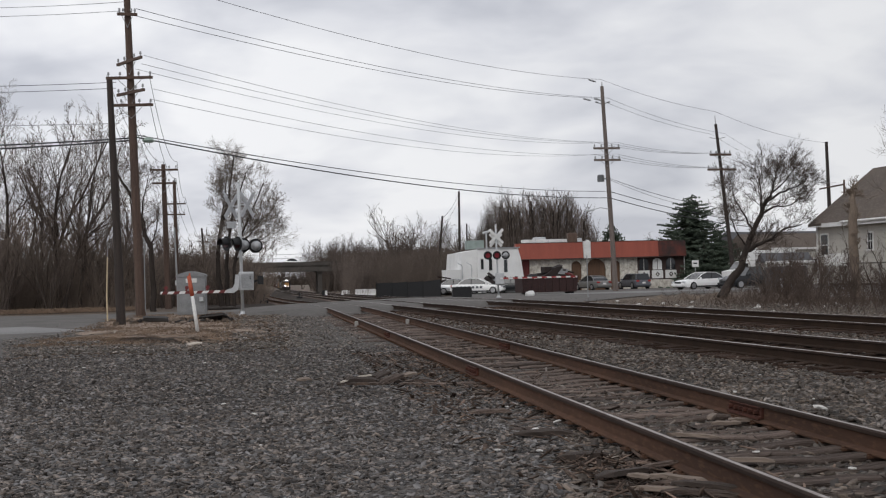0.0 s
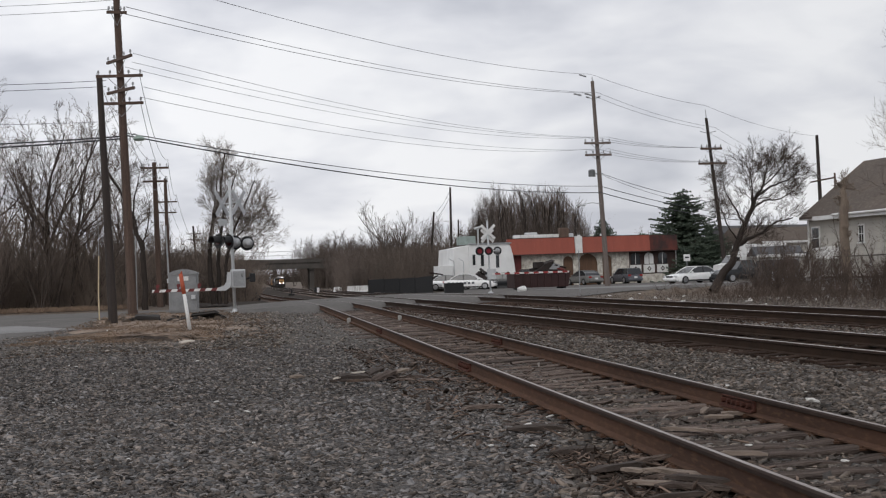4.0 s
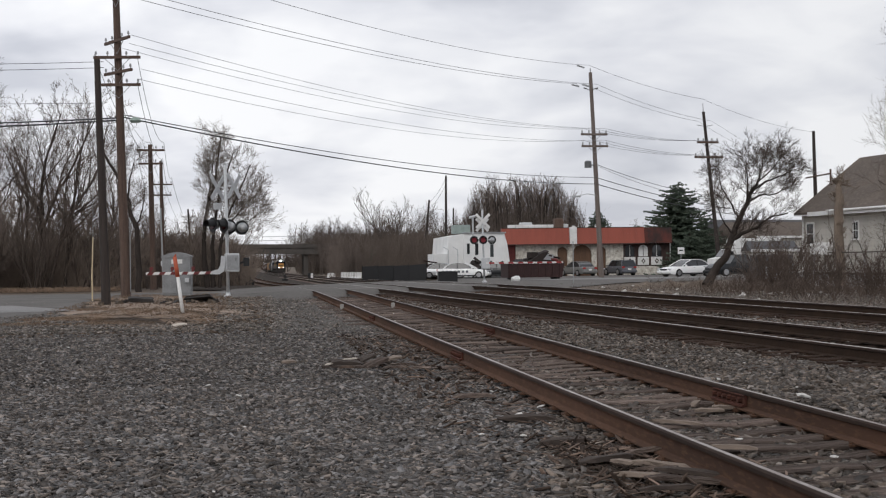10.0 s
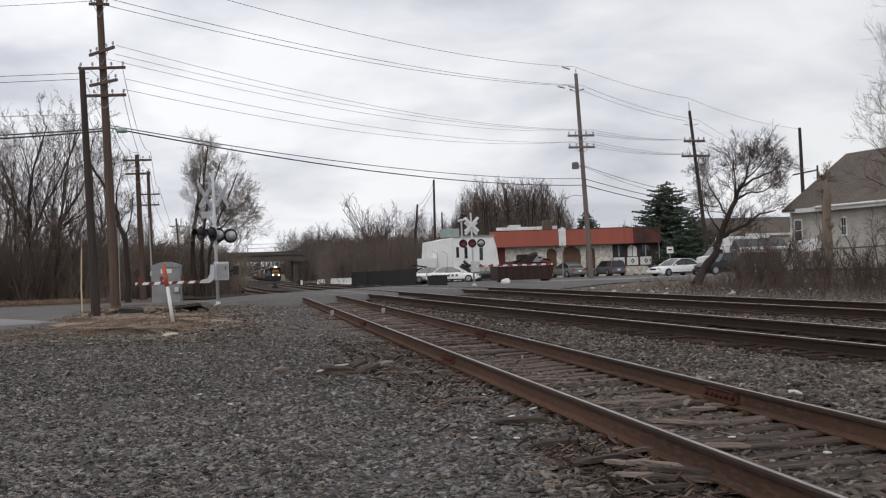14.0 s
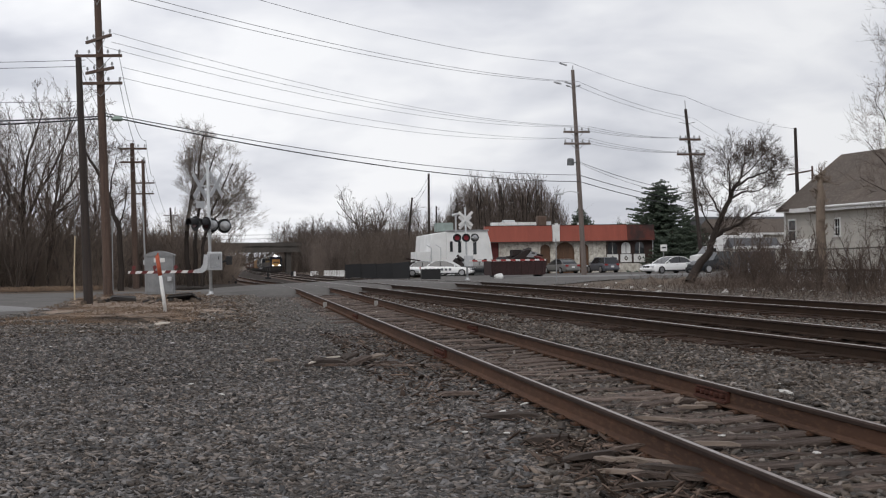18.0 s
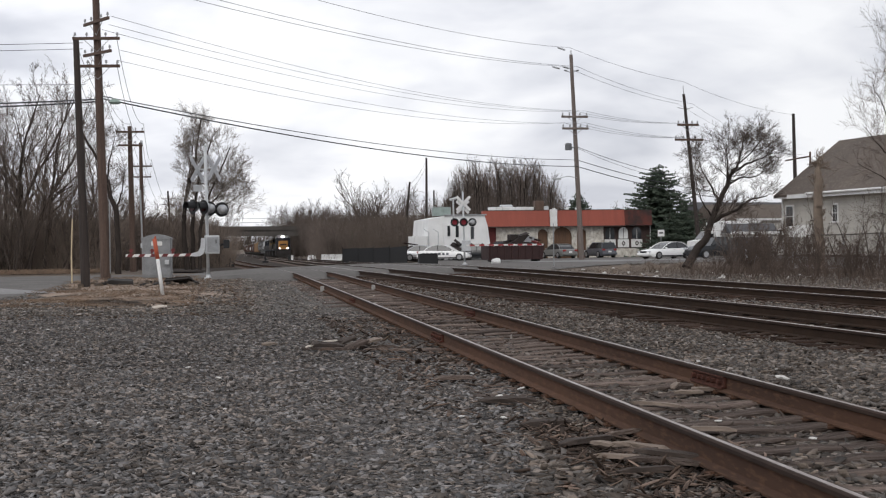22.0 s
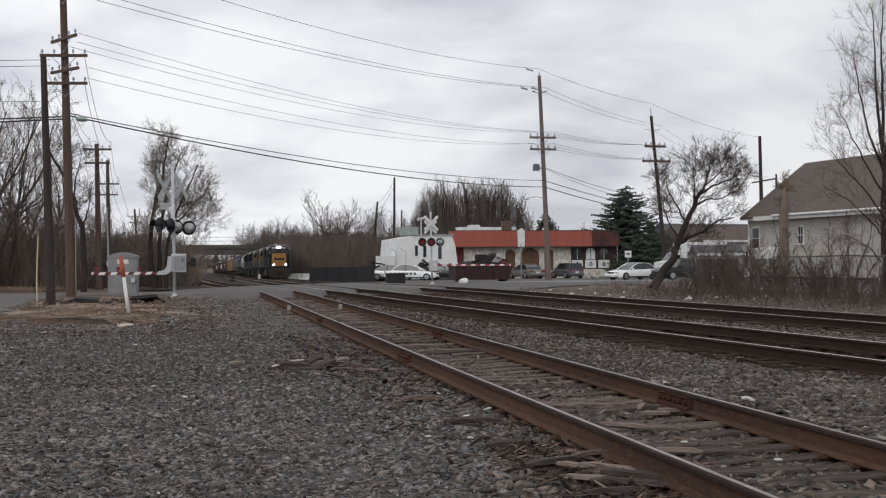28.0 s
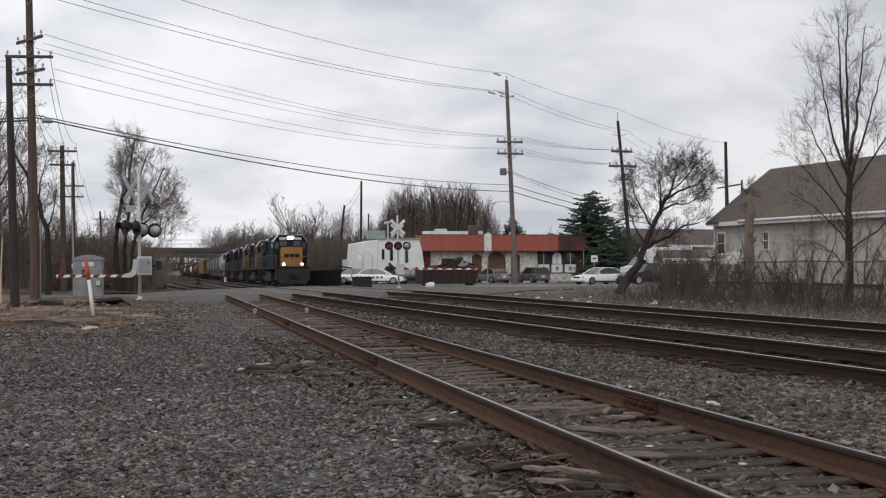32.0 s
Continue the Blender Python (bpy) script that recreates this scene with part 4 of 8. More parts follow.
def control_cabinet(at, turn):
    w, h, d = 1.22, 1.85, 0.8
    c = thing("signal_cabinet", at, "silver aluminium signal cabinet with an arched roof", "cabinet", turn=turn)
    part("cabinet_body", B((0, 0, 0.86), (w - 0.06, d - 0.04, 1.58), bevel=0.02), CASE_GREY, c)
    arch = [(-w / 2, 1.62)] + [(-w / 2 + w * i / 10, 1.68 + 0.16 * math.sin(math.pi * i / 10)) for i in range(11)] + [(w / 2, 1.62)]
    part("roof", PR(arch, -d / 2 - 0.03, d / 2 + 0.03), CASE_GREY, c)
    for s in (-1, 1):
        door = part("cabinet_door", B((s * 0.285, -d / 2 + 0.01, 0.88), (0.54, 0.03, 1.44), bevel=0.008), CASE_GREY, c)
        part("hinge", R((s * 0.55, -d / 2 - 0.015, 0.3), (s * 0.55, -d / 2 - 0.015, 1.5), 0.012), GALV, door)
    part("latch", B((0.05, -d / 2 - 0.03, 1.0), (0.03, 0.04, 0.16), bevel=0.006), BLACK, c)
    part("notice", B((0.02, -d / 2 - 0.02, 1.46), (0.44, 0.012, 0.17)), WHITE, c, "white notice plate")
    part("meter", B((0.42, -d / 2 - 0.06, 0.7), (0.16, 0.1, 0.18), bevel=0.01), ALU, c)
    for s in (-1, 1):
        part("cabinet_foot", B((s * 0.42, 0, 0.03), (0.2, 0.7, 0.1), bevel=0.01), CONCRETE, c)


control_cabinet((-2.66, 64, -0.03), -3)
MARKER = thing("marker_post", (-1.60, 41.6, 0), "leaning white marker post with a faded orange tip", "post")
smooth(part("shaft", R((0.015, 0, -0.1), (-0.125, 0, 1.02), 0.050, 0.046, 12), WHITE, MARKER))
smooth(part("sleeve", R((-0.124, 0, 1.0), (-0.20, 0, 1.53), 0.056, 0.054, 12), ORANGE, MARKER, "faded orange sleeve"))
bm = R((-0.20, 0, 1.50), (-0.17, -0.02, 1.60), 0.035, 0.02, 8)
part("torn_tip", bm, ORANGE, MARKER)
STAKE = thing("marker_stake", (-5.52, 58.2, 0), "thin pale yellow marker stake in the verge", "post")
part("lower", R((0.0, 0, -0.1), (-0.01, 0, 0.95), 0.028, 0.028, 8), YELLOW_STAKE, STAKE)
part("upper", R((-0.01, 0, 0.95), (0.04, 0, 2.36), 0.026, 0.022, 8), YELLOW_STAKE, STAKE)
part("whip", R((0.04, 0, 2.36), (0.06, 0, 4.45), 0.008, 0.004, 6), GALV, STAKE)
PIPE = thing("vent_pipe", (-4.02, 80, -0.1), "thin grey pipe standing by the cabinet", "pipe")
part("tube", R((0, 0, 0), (-0.12, 0, 4.3), 0.05, 0.04, 8), GALV, PIPE)
part("meter_box", B((0.02, -0.05, 1.45), (0.3, 0.2, 0.24), bevel=0.02), ALU, PIPE)
SIGN = thing("sign_post", (19.24, 89, -0.15), "thin bare steel post beside the tracks", "post")
part("post", R((0, 0, 0), (0, 0, 2.5), 0.03, 0.03, 8), GALV, SIGN)
part("cap", R((0, 0, 2.48), (0, 0, 2.54), 0.04, 0.03, 8), ALU, SIGN)


# ---- buildings ----
STUCCO = mat("pale_stone_facing", (0.70, 0.67, 0.60), (0.33, 0.29, 0.24), 0.9, scale=2.6, fine=5.5, bump=0.8, depth=0.06, third=(0.80, 0.78, 0.73))
ROOF_RED = mat("red_metal_roof", (0.29, 0.066, 0.040), (0.245, 0.055, 0.034), 0.55, scale=0.6, fine=6, bump=0.12, third=(0.29, 0.066, 0.04), stretch=(3, 1, 0.4))
DOOR_RED = mat("dark_red_door", (0.13, 0.020, 0.018), (0.09, 0.015, 0.014), 0.6, bump=0.1)
DOOR_BROWN = mat("brown_door", (0.13, 0.070, 0.038), (0.09, 0.048, 0.028), 0.6, scale=2, bump=0.2, stretch=(4, 1, 0.5))
SIDING_WHITE = mat("cream_siding", (0.47, 0.445, 0.40), (0.39, 0.368, 0.33), 0.75, scale=0.8, fine=10, bump=0.12, third=(0.50, 0.475, 0.43), vary=0.06)
SHINGLE = mat("brown_shingle", (0.115, 0.090, 0.073), (0.088, 0.070, 0.058), 0.92, scale=0.5, fine=7, bump=0.6, depth=0.03, third=(0.17, 0.145, 0.125))
WALL_WHITE = mat("white_stucco", (0.80, 0.80, 0.79), (0.68, 0.68, 0.67), 0.8, scale=0.5, fine=10, bump=0.15, third=(0.76, 0.76, 0.75))
TRIM_DARK = mat("dark_trim", (0.050, 0.028, 0.023), rough=0.7, bump=0.15)
VENT_BROWN = mat("rusty_vent", (0.12, 0.080, 0.060), rough=0.8, bump=0.3)


CHARRED = mat("charred_roof", (0.11, 0.028, 0.020), (0.020, 0.015, 0.014), 0.8, scale=0.55, fine=3, bump=0.2, third=(0.03, 0.02, 0.018))


def arch_outline(x, w, z0, z1, n=10):
    """An arched opening: centre x, width w, from z0 to the crown z1."""
    r = w / 2
    return [(x - r, z0)] + [(x - r * math.cos(math.pi * i / n), z1 - r + r * math.sin(math.pi * i / n)) for i in range(n + 1)] + [(x + r, z0)]


def restaurant():
    y, z = 153.0, -0.42
    h = thing("restaurant", (0, y, z), "low restaurant with pale stone walls and a red mansard roof", "building")
    # stone front, in panels between the openings
    def wall(x0, x1, z0, z1, dy=0.0):
        return part("wall_panel", B(((x0 + x1) / 2, 0.15 + dy, (z0 + z1) / 2), (x1 - x0, 0.3, z1 - z0)), STUCCO, h)
    wall(27.2, 31.45, 0, 3.3)
    wall(32.48, 33.0, 0, 3.3)
    wall(34.98, 35.5, 0, 3.3)
    wall(36.45, 38.25, 0, 3.3)
    for x, w, top, name, m in ((31.96, 1.03, 2.95, "arched_door", DOOR_BROWN), (33.99, 1.98, 3.15, "arched_gate", DOOR_BROWN), (35.97, 0.95, 2.95, "arched_door", DOOR_BROWN)):
        out = arch_outline(x, w, 0, top)
        d = part(name, PR(out, 0.16, 0.22), m, h)
        for k in range(-2, 3):
            part("board", B((x + k * w / 5.2, 0.15, top * 0.42), (w / 6.5, 0.03, top * 0.75)), m, d)
        # spandrel above the arch
        n = 10
        r = w / 2
        bm = bmesh.new()
        crown = [(x - r * math.cos(math.pi * i / n), top - r + r * math.sin(math.pi * i / n)) for i in range(n + 1)]
        for (a, b), (c, e) in zip(crown, crown[1:]):
            prism(bm, [(a, b), (c, e), (c, 3.3), (a, 3.3)], 0.0, 0.3)
        part("arch_head", bm, STUCCO, h)
    d = part("side_door", B((26.6, 0.12, 1.6), (1.15, 0.1, 3.2), bevel=0.02), DOOR_RED, h, "dark red door panel")
    part("body", B((34.6, 8.2, 1.75), (17.4, 15.6, 3.4)), WALL_WHITE, h)
    # mansard
    bm = bmesh.new()
    prism(bm, [(-0.75, 3.22), (0.4, 3.22), (0.4, 4.82), (-0.42, 4.82)], 25.75, 32.56, "x")
    part("roof_band", bm, ROOF_RED, h)
    bm = prism(bmesh.new(), [(-0.75, 3.22), (0.4, 3.22), (0.4, 4.82), (-0.42, 4.82)], 33.34, 40.3, "x")
    part("roof_band", bm, ROOF_RED, h)
    bm = prism(bmesh.new(), [(-0.60, 3.22), (0.4, 3.22), (0.4, 4.80), (-0.30, 4.80)], 40.3, 43.2, "x")
    part("roof_band", bm, CHARRED, h, "fire-blackened end of the red roof")
    for x0, x1 in ((25.75, 32.56), (33.34, 40.3)):
        for k in range(8):
            u = k / 8
            a, b = -0.75 + 0.33 * u, -0.75 + 0.33 * (u + 0.125)
            z0, z1 = 3.24 + 1.56 * u, 3.24 + 1.56 * (u + 0.125)
            part("roof_board", prism(bmesh.new(), [(a - 0.024, z0), (a + 0.02, z0), (b + 0.02, z1), (b - 0.010, z1)], x0, x1, "x"), ROOF_RED, h)
    part("eaves_board", B((33.0, -0.70, 3.19), (14.4, 0.16, 0.10)), TRIM_DARK, h)
    part("ridge_cap", B((32.95, -0.36, 4.85), (14.5, 0.2, 0.06)), TRIM_DARK, h)
    part("side_parapet", PR([(24.9, 2.0), (25.75, 0.9), (25.9, 3.2), (25.2, 4.1)], 0.1, 9, "y"), WALL_WHITE, h)
    part("pilaster", B((32.95, -0.55, 4.05), (0.72, 0.5, 1.72), bevel=0.02), WHITE, h)
    part("roof_deck", B((34.3, 8.0, 4.3), (17.0, 15.0, 0.3)), DARK_CONCRETE, h)
    # roof machines
    for k in range(7):
        part("duct_section", B((27.3 + 0.66 * k, 3.0, 4.95), (0.63, 1.2, 0.62), bevel=0.04), WHITE, h, "white sheet-metal roof duct")
    part("roof_unit", B((29.0, 4.2, 5.15), (1.2, 1.2, 0.75), bevel=0.12), ALU, h)
    part("exhaust_hood", B((32.2, 3.0, 5.3), (0.95, 1.0, 1.15), bevel=0.12), VENT_BROWN, h, "rusty brown exhaust hood")
    part("exhaust_cap", B((32.9, 2.8, 5.05), (0.5, 0.6, 0.5), bevel=0.08), ALU, h)
    for x in (34.0, 35.4, 36.4):
        part("roof_vent", R((x, 4, 4.4), (x, 4, 5.15), 0.18, 0.16, 10), WHITE, h)
    # porch with windows and white panels
    part("porch_wall", B((40.7, 0.3, 1.6), (4.9, 0.2, 3.2)), TRIM_DARK, h)
    for k, x in enumerate((38.95, 40.35, 41.75)):
        p = part("panel", B((x, 0.14, 1.42), (1.15, 0.12, 0.82), bevel=0.01), WHITE, h, "white panel with a dark diamond")
        part("diamond", PR([(x - 0.22, 1.42), (x, 1.15), (x + 0.22, 1.42), (x, 1.69)], 0.06, 0.075), TRIM_DARK, p)
        part("diamond_inset", PR([(x - 0.10, 1.42), (x, 1.30), (x + 0.10, 1.42), (x, 1.54)], 0.05, 0.062), WHITE, p)
        w = part("window", PR(arch_outline(x, 0.95, 1.9, 3.05), 0.12, 0.18), GLASS if k != 1 else WALL_WHITE, h)
        part("window_bar", B((x, 0.10, 2.45), (0.05, 0.03, 1.1)), TRIM_DARK if k == 1 else WHITE, w)
    part("plinth", B((40.7, -0.1, 0.45), (5.0, 0.6, 0.9), bevel=0.03), STUCCO, h)
    return h


restaurant()


def annex():
    h = thing("white_annex", (0, 148, -0.4), "white stucco commercial block beside the restaurant", "building")
    s = 1.02
    part("body", PR([(19.0 * s, 0), (19.35 * s, 3.98), (20.7 * s, 4.22), (20.7 * s, 0)], 0, 12), WALL_WHITE, h)
    part("front_block", PR([(20.7 * s, 0), (20.7 * s, 4.25), (24.6 * s, 4.30), (24.9 * s, 3.2), (25.3 * s, 0)], -0.5, 10), WALL_WHITE, h)
    part("low_wing", B((18.5 * s, 2, 1.15), (1.3, 5, 2.35), bevel=0.03), WALL_WHITE, h)
    for x, z0, z1, w in ((21.15, 2.3, 3.3, 0.26), (21.95, 2.2, 3.3, 0.3), (23.4, 2.0, 3.2, 0.32)):
        win = part("window", B((x * s, -0.5, (z0 + z1) / 2), (w, 0.1, z1 - z0)), GLASS, h)
        part("window_frame", B((x * s, -0.55, z1 + 0.04), (w + 0.14, 0.06, 0.08)), WHITE, win)
    part("service_window", B((22.7 * s, -0.52, 1.35), (1.4, 0.12, 0.5)), GLASS, h)
    part("coping", B((22.7 * s, -0.5, 4.34), (4.2, 0.3, 0.12)), GALV, h)
    part("roof_unit", B((21.0 * s, 3.5, 4.75), (1.7, 1.6, 0.85), bevel=0.05), mat("green_grey_metal", (0.24, 0.29, 0.27), rough=0.6), h, "grey-green roof machine")
    for x in (20.1, 19.2):
        bm = R((x * s, -0.8, 0), (x * s, -0.8, 2.7), 0.04, 0.04, 8)
        rod(bm, (x * s, -0.8, 2.7), (x * s - 0.5, -0.9, 3.0), 0.035, 0.035, 8)
        part("lamp_bracket", bm, ALU, h)


annex()


def board_house():
    """A one-storey cottage whose long wall runs along the tracks."""
    a, b = Vector((27.85, 74.43, 0)), Vector((29.21, 59.93, 0))
    d = (b - a).normalized()
    turn = math.degrees(math.atan2(d.y, d.x))
    L = 34.0
    h = thing("cottage", (a.x, a.y, 0.515), "cream clapboard cottage with a brown shingle roof", "house", turn=turn)
    # local x along the wall towards the camera's right, local y out behind the wall
    n = 25
    course = 2.95 / n
    part("wall_core", B((L / 2, 3.3, 1.45), (L - 0.1, 6.5, 2.95)), SIDING_WHITE, h)
    bm = prism(bmesh.new(), [(-0.005, 0.0), (-0.032, 0.0), (-0.010, course), (0.02, course)], 0.0, L, "x")
    me = bpy.data.meshes.new("siding_board")
    bm.to_mesh(me)
    bm.free()
    me.materials.append(SIDING_WHITE)
    for k in range(n):
        o = new("siding_board", me)
        o.parent = h
        o.matrix_basis = pose(0, 0.03, k * course)
    part("end_wall", B((-0.02, 3.3, 1.5), (0.06, 6.6, 3.0)), SIDING_WHITE, h)
    part("foundation", B((L / 2, 3.3, -0.45), (L - 0.1, 6.4, 0.9)), CONCRETE, h)
    part("sill_board", B((L / 2, -0.02, -0.03), (L, 0.08, 0.10)), TRIM_DARK, h)
    # gable roof, running on over a porch
    e, rise, half, x0 = 0.35, 2.80, 3.3, -0.30
    zr = 2.965
    raw("roof", [(x0, -e, zr), (L, -e, zr), (L, half, zr + rise), (x0, half, zr + rise), (x0, 2 * half + e, zr), (L, 2 * half + e, zr)] + [(x, y, z - 0.12) for x, y, z in ((x0, -e, zr), (L, -e, zr), (L, half, zr + rise), (x0, half, zr + rise), (x0, 2 * half + e, zr), (L, 2 * half + e, zr))],
        [(0, 1, 2, 3), (3, 2, 5, 4), (7, 6, 9, 8), (8, 9, 10, 11), (0, 6, 7, 1), (0, 3, 9, 6), (3, 4, 10, 9), (4, 5, 11, 10)], SHINGLE, h)
    part("gable", PR([(0.0, 2.9), (half, 2.86 + rise), (2 * half, 2.9)], 0.0, 0.08, "x"), SIDING_WHITE, h)
    part("fascia", B(((x0 + L) / 2 + 0.8, -e - 0.03, 2.86), (L - x0 - 1.6, 0.05, 0.2)), WHITE, h)
    part("soffit", B(((x0 + L) / 2, -e / 2, 2.82), (L - x0, e, 0.03)), WHITE, h)
    part("gutter", R((3.5, -e - 0.12, 2.95), (L, -e - 0.12, 2.98), 0.06, 0.06, 8), WHITE, h)
    part("corner_board", B((0.05, -0.03, 1.45), (0.12, 0.05, 2.85)), WHITE, h)
    for x, w, z0, z1 in ((5.55, 0.46, 1.60, 2.36), (0.85, 0.78, 1.40, 2.40)):
        win = part("window", B((x, -0.005, (z0 + z1) / 2), (w, 0.05, z1 - z0)), PANE, h)
        for s in (-1, 1):
            part("window_frame", B((x + s * (w / 2 + 0.02), -0.03, (z0 + z1) / 2), (0.04, 0.07, z1 - z0 + 0.08)), WHITE, win)
        part("window_frame", B((x, -0.03, z1 + 0.04), (w, 0.07, 0.08)), WHITE, win)
        part("window_sill", B((x, -0.05, z0 - 0.04), (w + 0.16, 0.12, 0.07)), WHITE, win)
        part("meeting_rail", B((x, -0.035, (z0 + z1) / 2), (w, 0.04, 0.035)), WHITE, win)
        if w < 0.6:
            part("glazing_bar", B((x, -0.033, (z0 + z1) / 2), (0.014, 0.03, z1 - z0)), WHITE, win)
    # an outside air unit
    u = part("air_unit", B((2.8, -0.28, 1.15), (0.95, 0.5, 0.62), bevel=0.03), WHITE, h)
    part("air_grille", B((2.8, -0.54, 1.15), (0.7, 0.03, 0.42)), GALV, u)


board_house()


def far_house(at, size, turn, roof, label):
    h = thing("house", at, label, "house", "houses behind the spruce", turn=turn)
    w, d, z = size
    part("wall", B((0, 0, z / 2), (w, d, z)), SIDING_WHITE, h)
    part("roof", PR([(-d / 2 - 0.4, z), (0, z + d * 0.32), (d / 2 + 0.4, z)], -w / 2 - 0.4, w / 2 + 0.4, "x"), roof, h)
    part("fascia", B((0, -d / 2 - 0.42, z + 0.02), (w + 0.8, 0.06, 0.22)), WHITE, h)
    for k in range(3):
        win = part("window", B((-w / 3 + k * w / 3, -d / 2 - 0.01, z * 0.55), (0.8, 0.06, 1.2)), PANE, h)
        part("window_frame", B((-w / 3 + k * w / 3, -d / 2 - 0.03, z * 0.55 + 0.66), (0.95, 0.06, 0.1)), WHITE, win)


DARK_SHINGLE = mat("grey_shingle", (0.085, 0.085, 0.09), rough=0.9, fine=7, bump=0.5)
far_house((50.4, 150, -0.4), (4.5, 3.4, 2.8), 78, SHINGLE, "small pale house with a brown gable roof beyond the spruce")
far_house((57.6, 166, -0.5), (9.4, 5.4, 3.9), 12, SHINGLE, "pale house with a brown roof and white eaves")
far_house((44.9, 128, -0.3), (3.4, 2.6, 2.1), -4, DARK_SHINGLE, "small white outbuilding with a dark roof")
far_house((65.5, 190, -0.6), (15, 8, 4.0), 20, DARK_SHINGLE, "pale house with a grey roof far behind")


# ---- overpass ----
def overpass():
    y, z = 335.0, -1.25
    h = thing("overpass", (0, y, z), "weathered concrete road overpass spanning the railway", "bridge")
    x0, x1 = -24.0, 34.0
    part("deck", PR([(x0, 5.45), (x1, 5.05), (x1, 5.45), (x0, 5.85)], 0, 11), DARK_CONCRETE, h)
    part("girder", PR([(x0, 4.55), (x1, 4.15), (x1, 5.10), (x0, 5.50)], -0.2, 0.2), DARK_CONCRETE, h)
    part("girder", PR([(x0, 4.55), (x1, 4.15), (x1, 5.10), (x0, 5.50)], 10.5, 10.9), DARK_CONCRETE, h)
    part("parapet", PR([(x0, 5.85), (x1, 5.45), (x1, 6.25), (x0, 6.65)], -0.25, 0.05), DARK_CONCRETE, h)
    part("parapet", PR([(x0, 5.85), (x1, 5.45), (x1, 6.30), (x0, 6.70)], 10.8, 11.1), CONCRETE, h)
    for x in (13.5, -5.5):
        for yy in (1.0, 5.0, 9.0):
            part("pier", B((x, yy, 1.7), (1.0, 1.0, 6.0), bevel=0.05), DARK_CONCRETE, h)
        part("pier_cap", B((x, 5.2, 4.35), (1.3, 10.4, 0.7), bevel=0.05), DARK_CONCRETE, h)
    for x in (x0 + 1, x1 - 1):
        part("abutment", B((x, 5.5, 2.0), (2.0, 11, 6.0)), DARK_CONCRETE, h)
    for s, xa, xb in ((-1, x0, x0 - 60), (1, x1, x1 + 45)):
        raw("embankment", [(xa, -9, -1), (xb, -9, -1), (xb, 1, 5.4), (xa, 1, 5.4), (xa, 10, 5.4), (xb, 10, 5.4), (xb, 22, -1), (xa, 22, -1)],
            [(0, 1, 2, 3), (3, 2, 5, 4), (4, 5, 6, 7), (0, 3, 4, 7)], DIRT, h)


overpass()


# ---- verge fences, containers ----
SCREEN = mat("black_screen", (0.008, 0.008, 0.009), rough=0.8, scale=1.5, fine=18, bump=0.2)
FENCE = thing("screen_fence", (0, 0, 0), "black screened fence behind the crossing", "fence")
pts = [(12.1, 158), (13.3, 153.5), (14.4, 149), (15.4, 144), (16.35, 138)]
for (xa, ya), (xb, yb) in zip(pts, pts[1:]):
    za, zb = land(xa, ya), land(xb, yb)
    v = [(xa, ya, za), (xb, yb, zb), (xb, yb, zb + 1.55), (xa, ya, za + 1.5)]
    v += [(x + 0.04, y + 0.03, z) for x, y, z in v]
    raw("panel", v, [(0, 1, 2, 3), (7, 6, 5, 4), (0, 4, 5, 1), (1, 5, 6, 2), (2, 6, 7, 3), (3, 7, 4, 0)], SCREEN, FENCE)
    part("post", R((xa, ya - 0.05, za), (xa, ya - 0.05, za + 1.65), 0.04, 0.04, 8), BLACK, FENCE)
BARRIER = thing("concrete_barrier", (14.9, 212, -1.02), "low pale concrete barrier beside the tracks", "barrier", turn=-10)
for k in range(3):
    part("block", PR([(-0.3, 0), (-0.14, 0.3), (-0.12, 0.85), (0.12, 0.85), (0.14, 0.3), (0.3, 0)], -1.6 + 1.75 * k, 0.1 + 1.75 * k, "x"), WALL_WHITE, BARRIER)
RUBBLE = thing("rubble_block", (14.0, 226, -1.10), "pale broken concrete block by the tracks", "rubble")
part("lump", B((-1.2, 0, 0.35), (1.2, 0.9, 0.8), 12, 0.1, 0.8), WALL_WHITE, RUBBLE)
RELAY = thing("relay_box", (9.82, 228, land(9.8, 228)), "small black relay box with a white side", "box")
part("shell", B((0, 0, 0.40), (0.75, 0.6, 0.80), bevel=0.03), BLACK, RELAY)
part("side_plate", B((0.20, -0.31, 0.42), (0.34, 0.03, 0.66)), WHITE, RELAY)

MAROON = mat("maroon_container", (0.034, 0.014, 0.0135), (0.024, 0.011, 0.011), 0.7, scale=1.2, fine=12, bump=0.3, third=(0.075, 0.030, 0.026))
BIN = thing("roll_off_container", (22.9, 121, -0.26), "long dark maroon roll-off waste container", "container", turn=6)
part("shell", PR([(-2.35, 0.15), (2.05, 0.15), (2.25, 1.32), (-2.4, 1.32)], -1.1, 1.1), MAROON, BIN)
for k in range(8):
    part("rib", B((-2.2 + 0.58 * k, -1.13, 0.72), (0.1, 0.1, 1.15), bevel=0.01), MAROON, BIN)
part("rim", B((-0.08, -1.12, 1.33), (4.65, 0.12, 0.09), bevel=0.01), MAROON, BIN)
for k in range(6):
    part("marking", B((-2.1 + 0.8 * k, -1.19, 1.30), (0.35, 0.02, 0.12)), WHITE, BIN)
for s in (-1, 1):
    part("roller", R((s * 1.8, -0.9, 0.1), (s * 1.8, 0.9, 0.1), 0.12, 0.12, 10), BLACK, BIN)

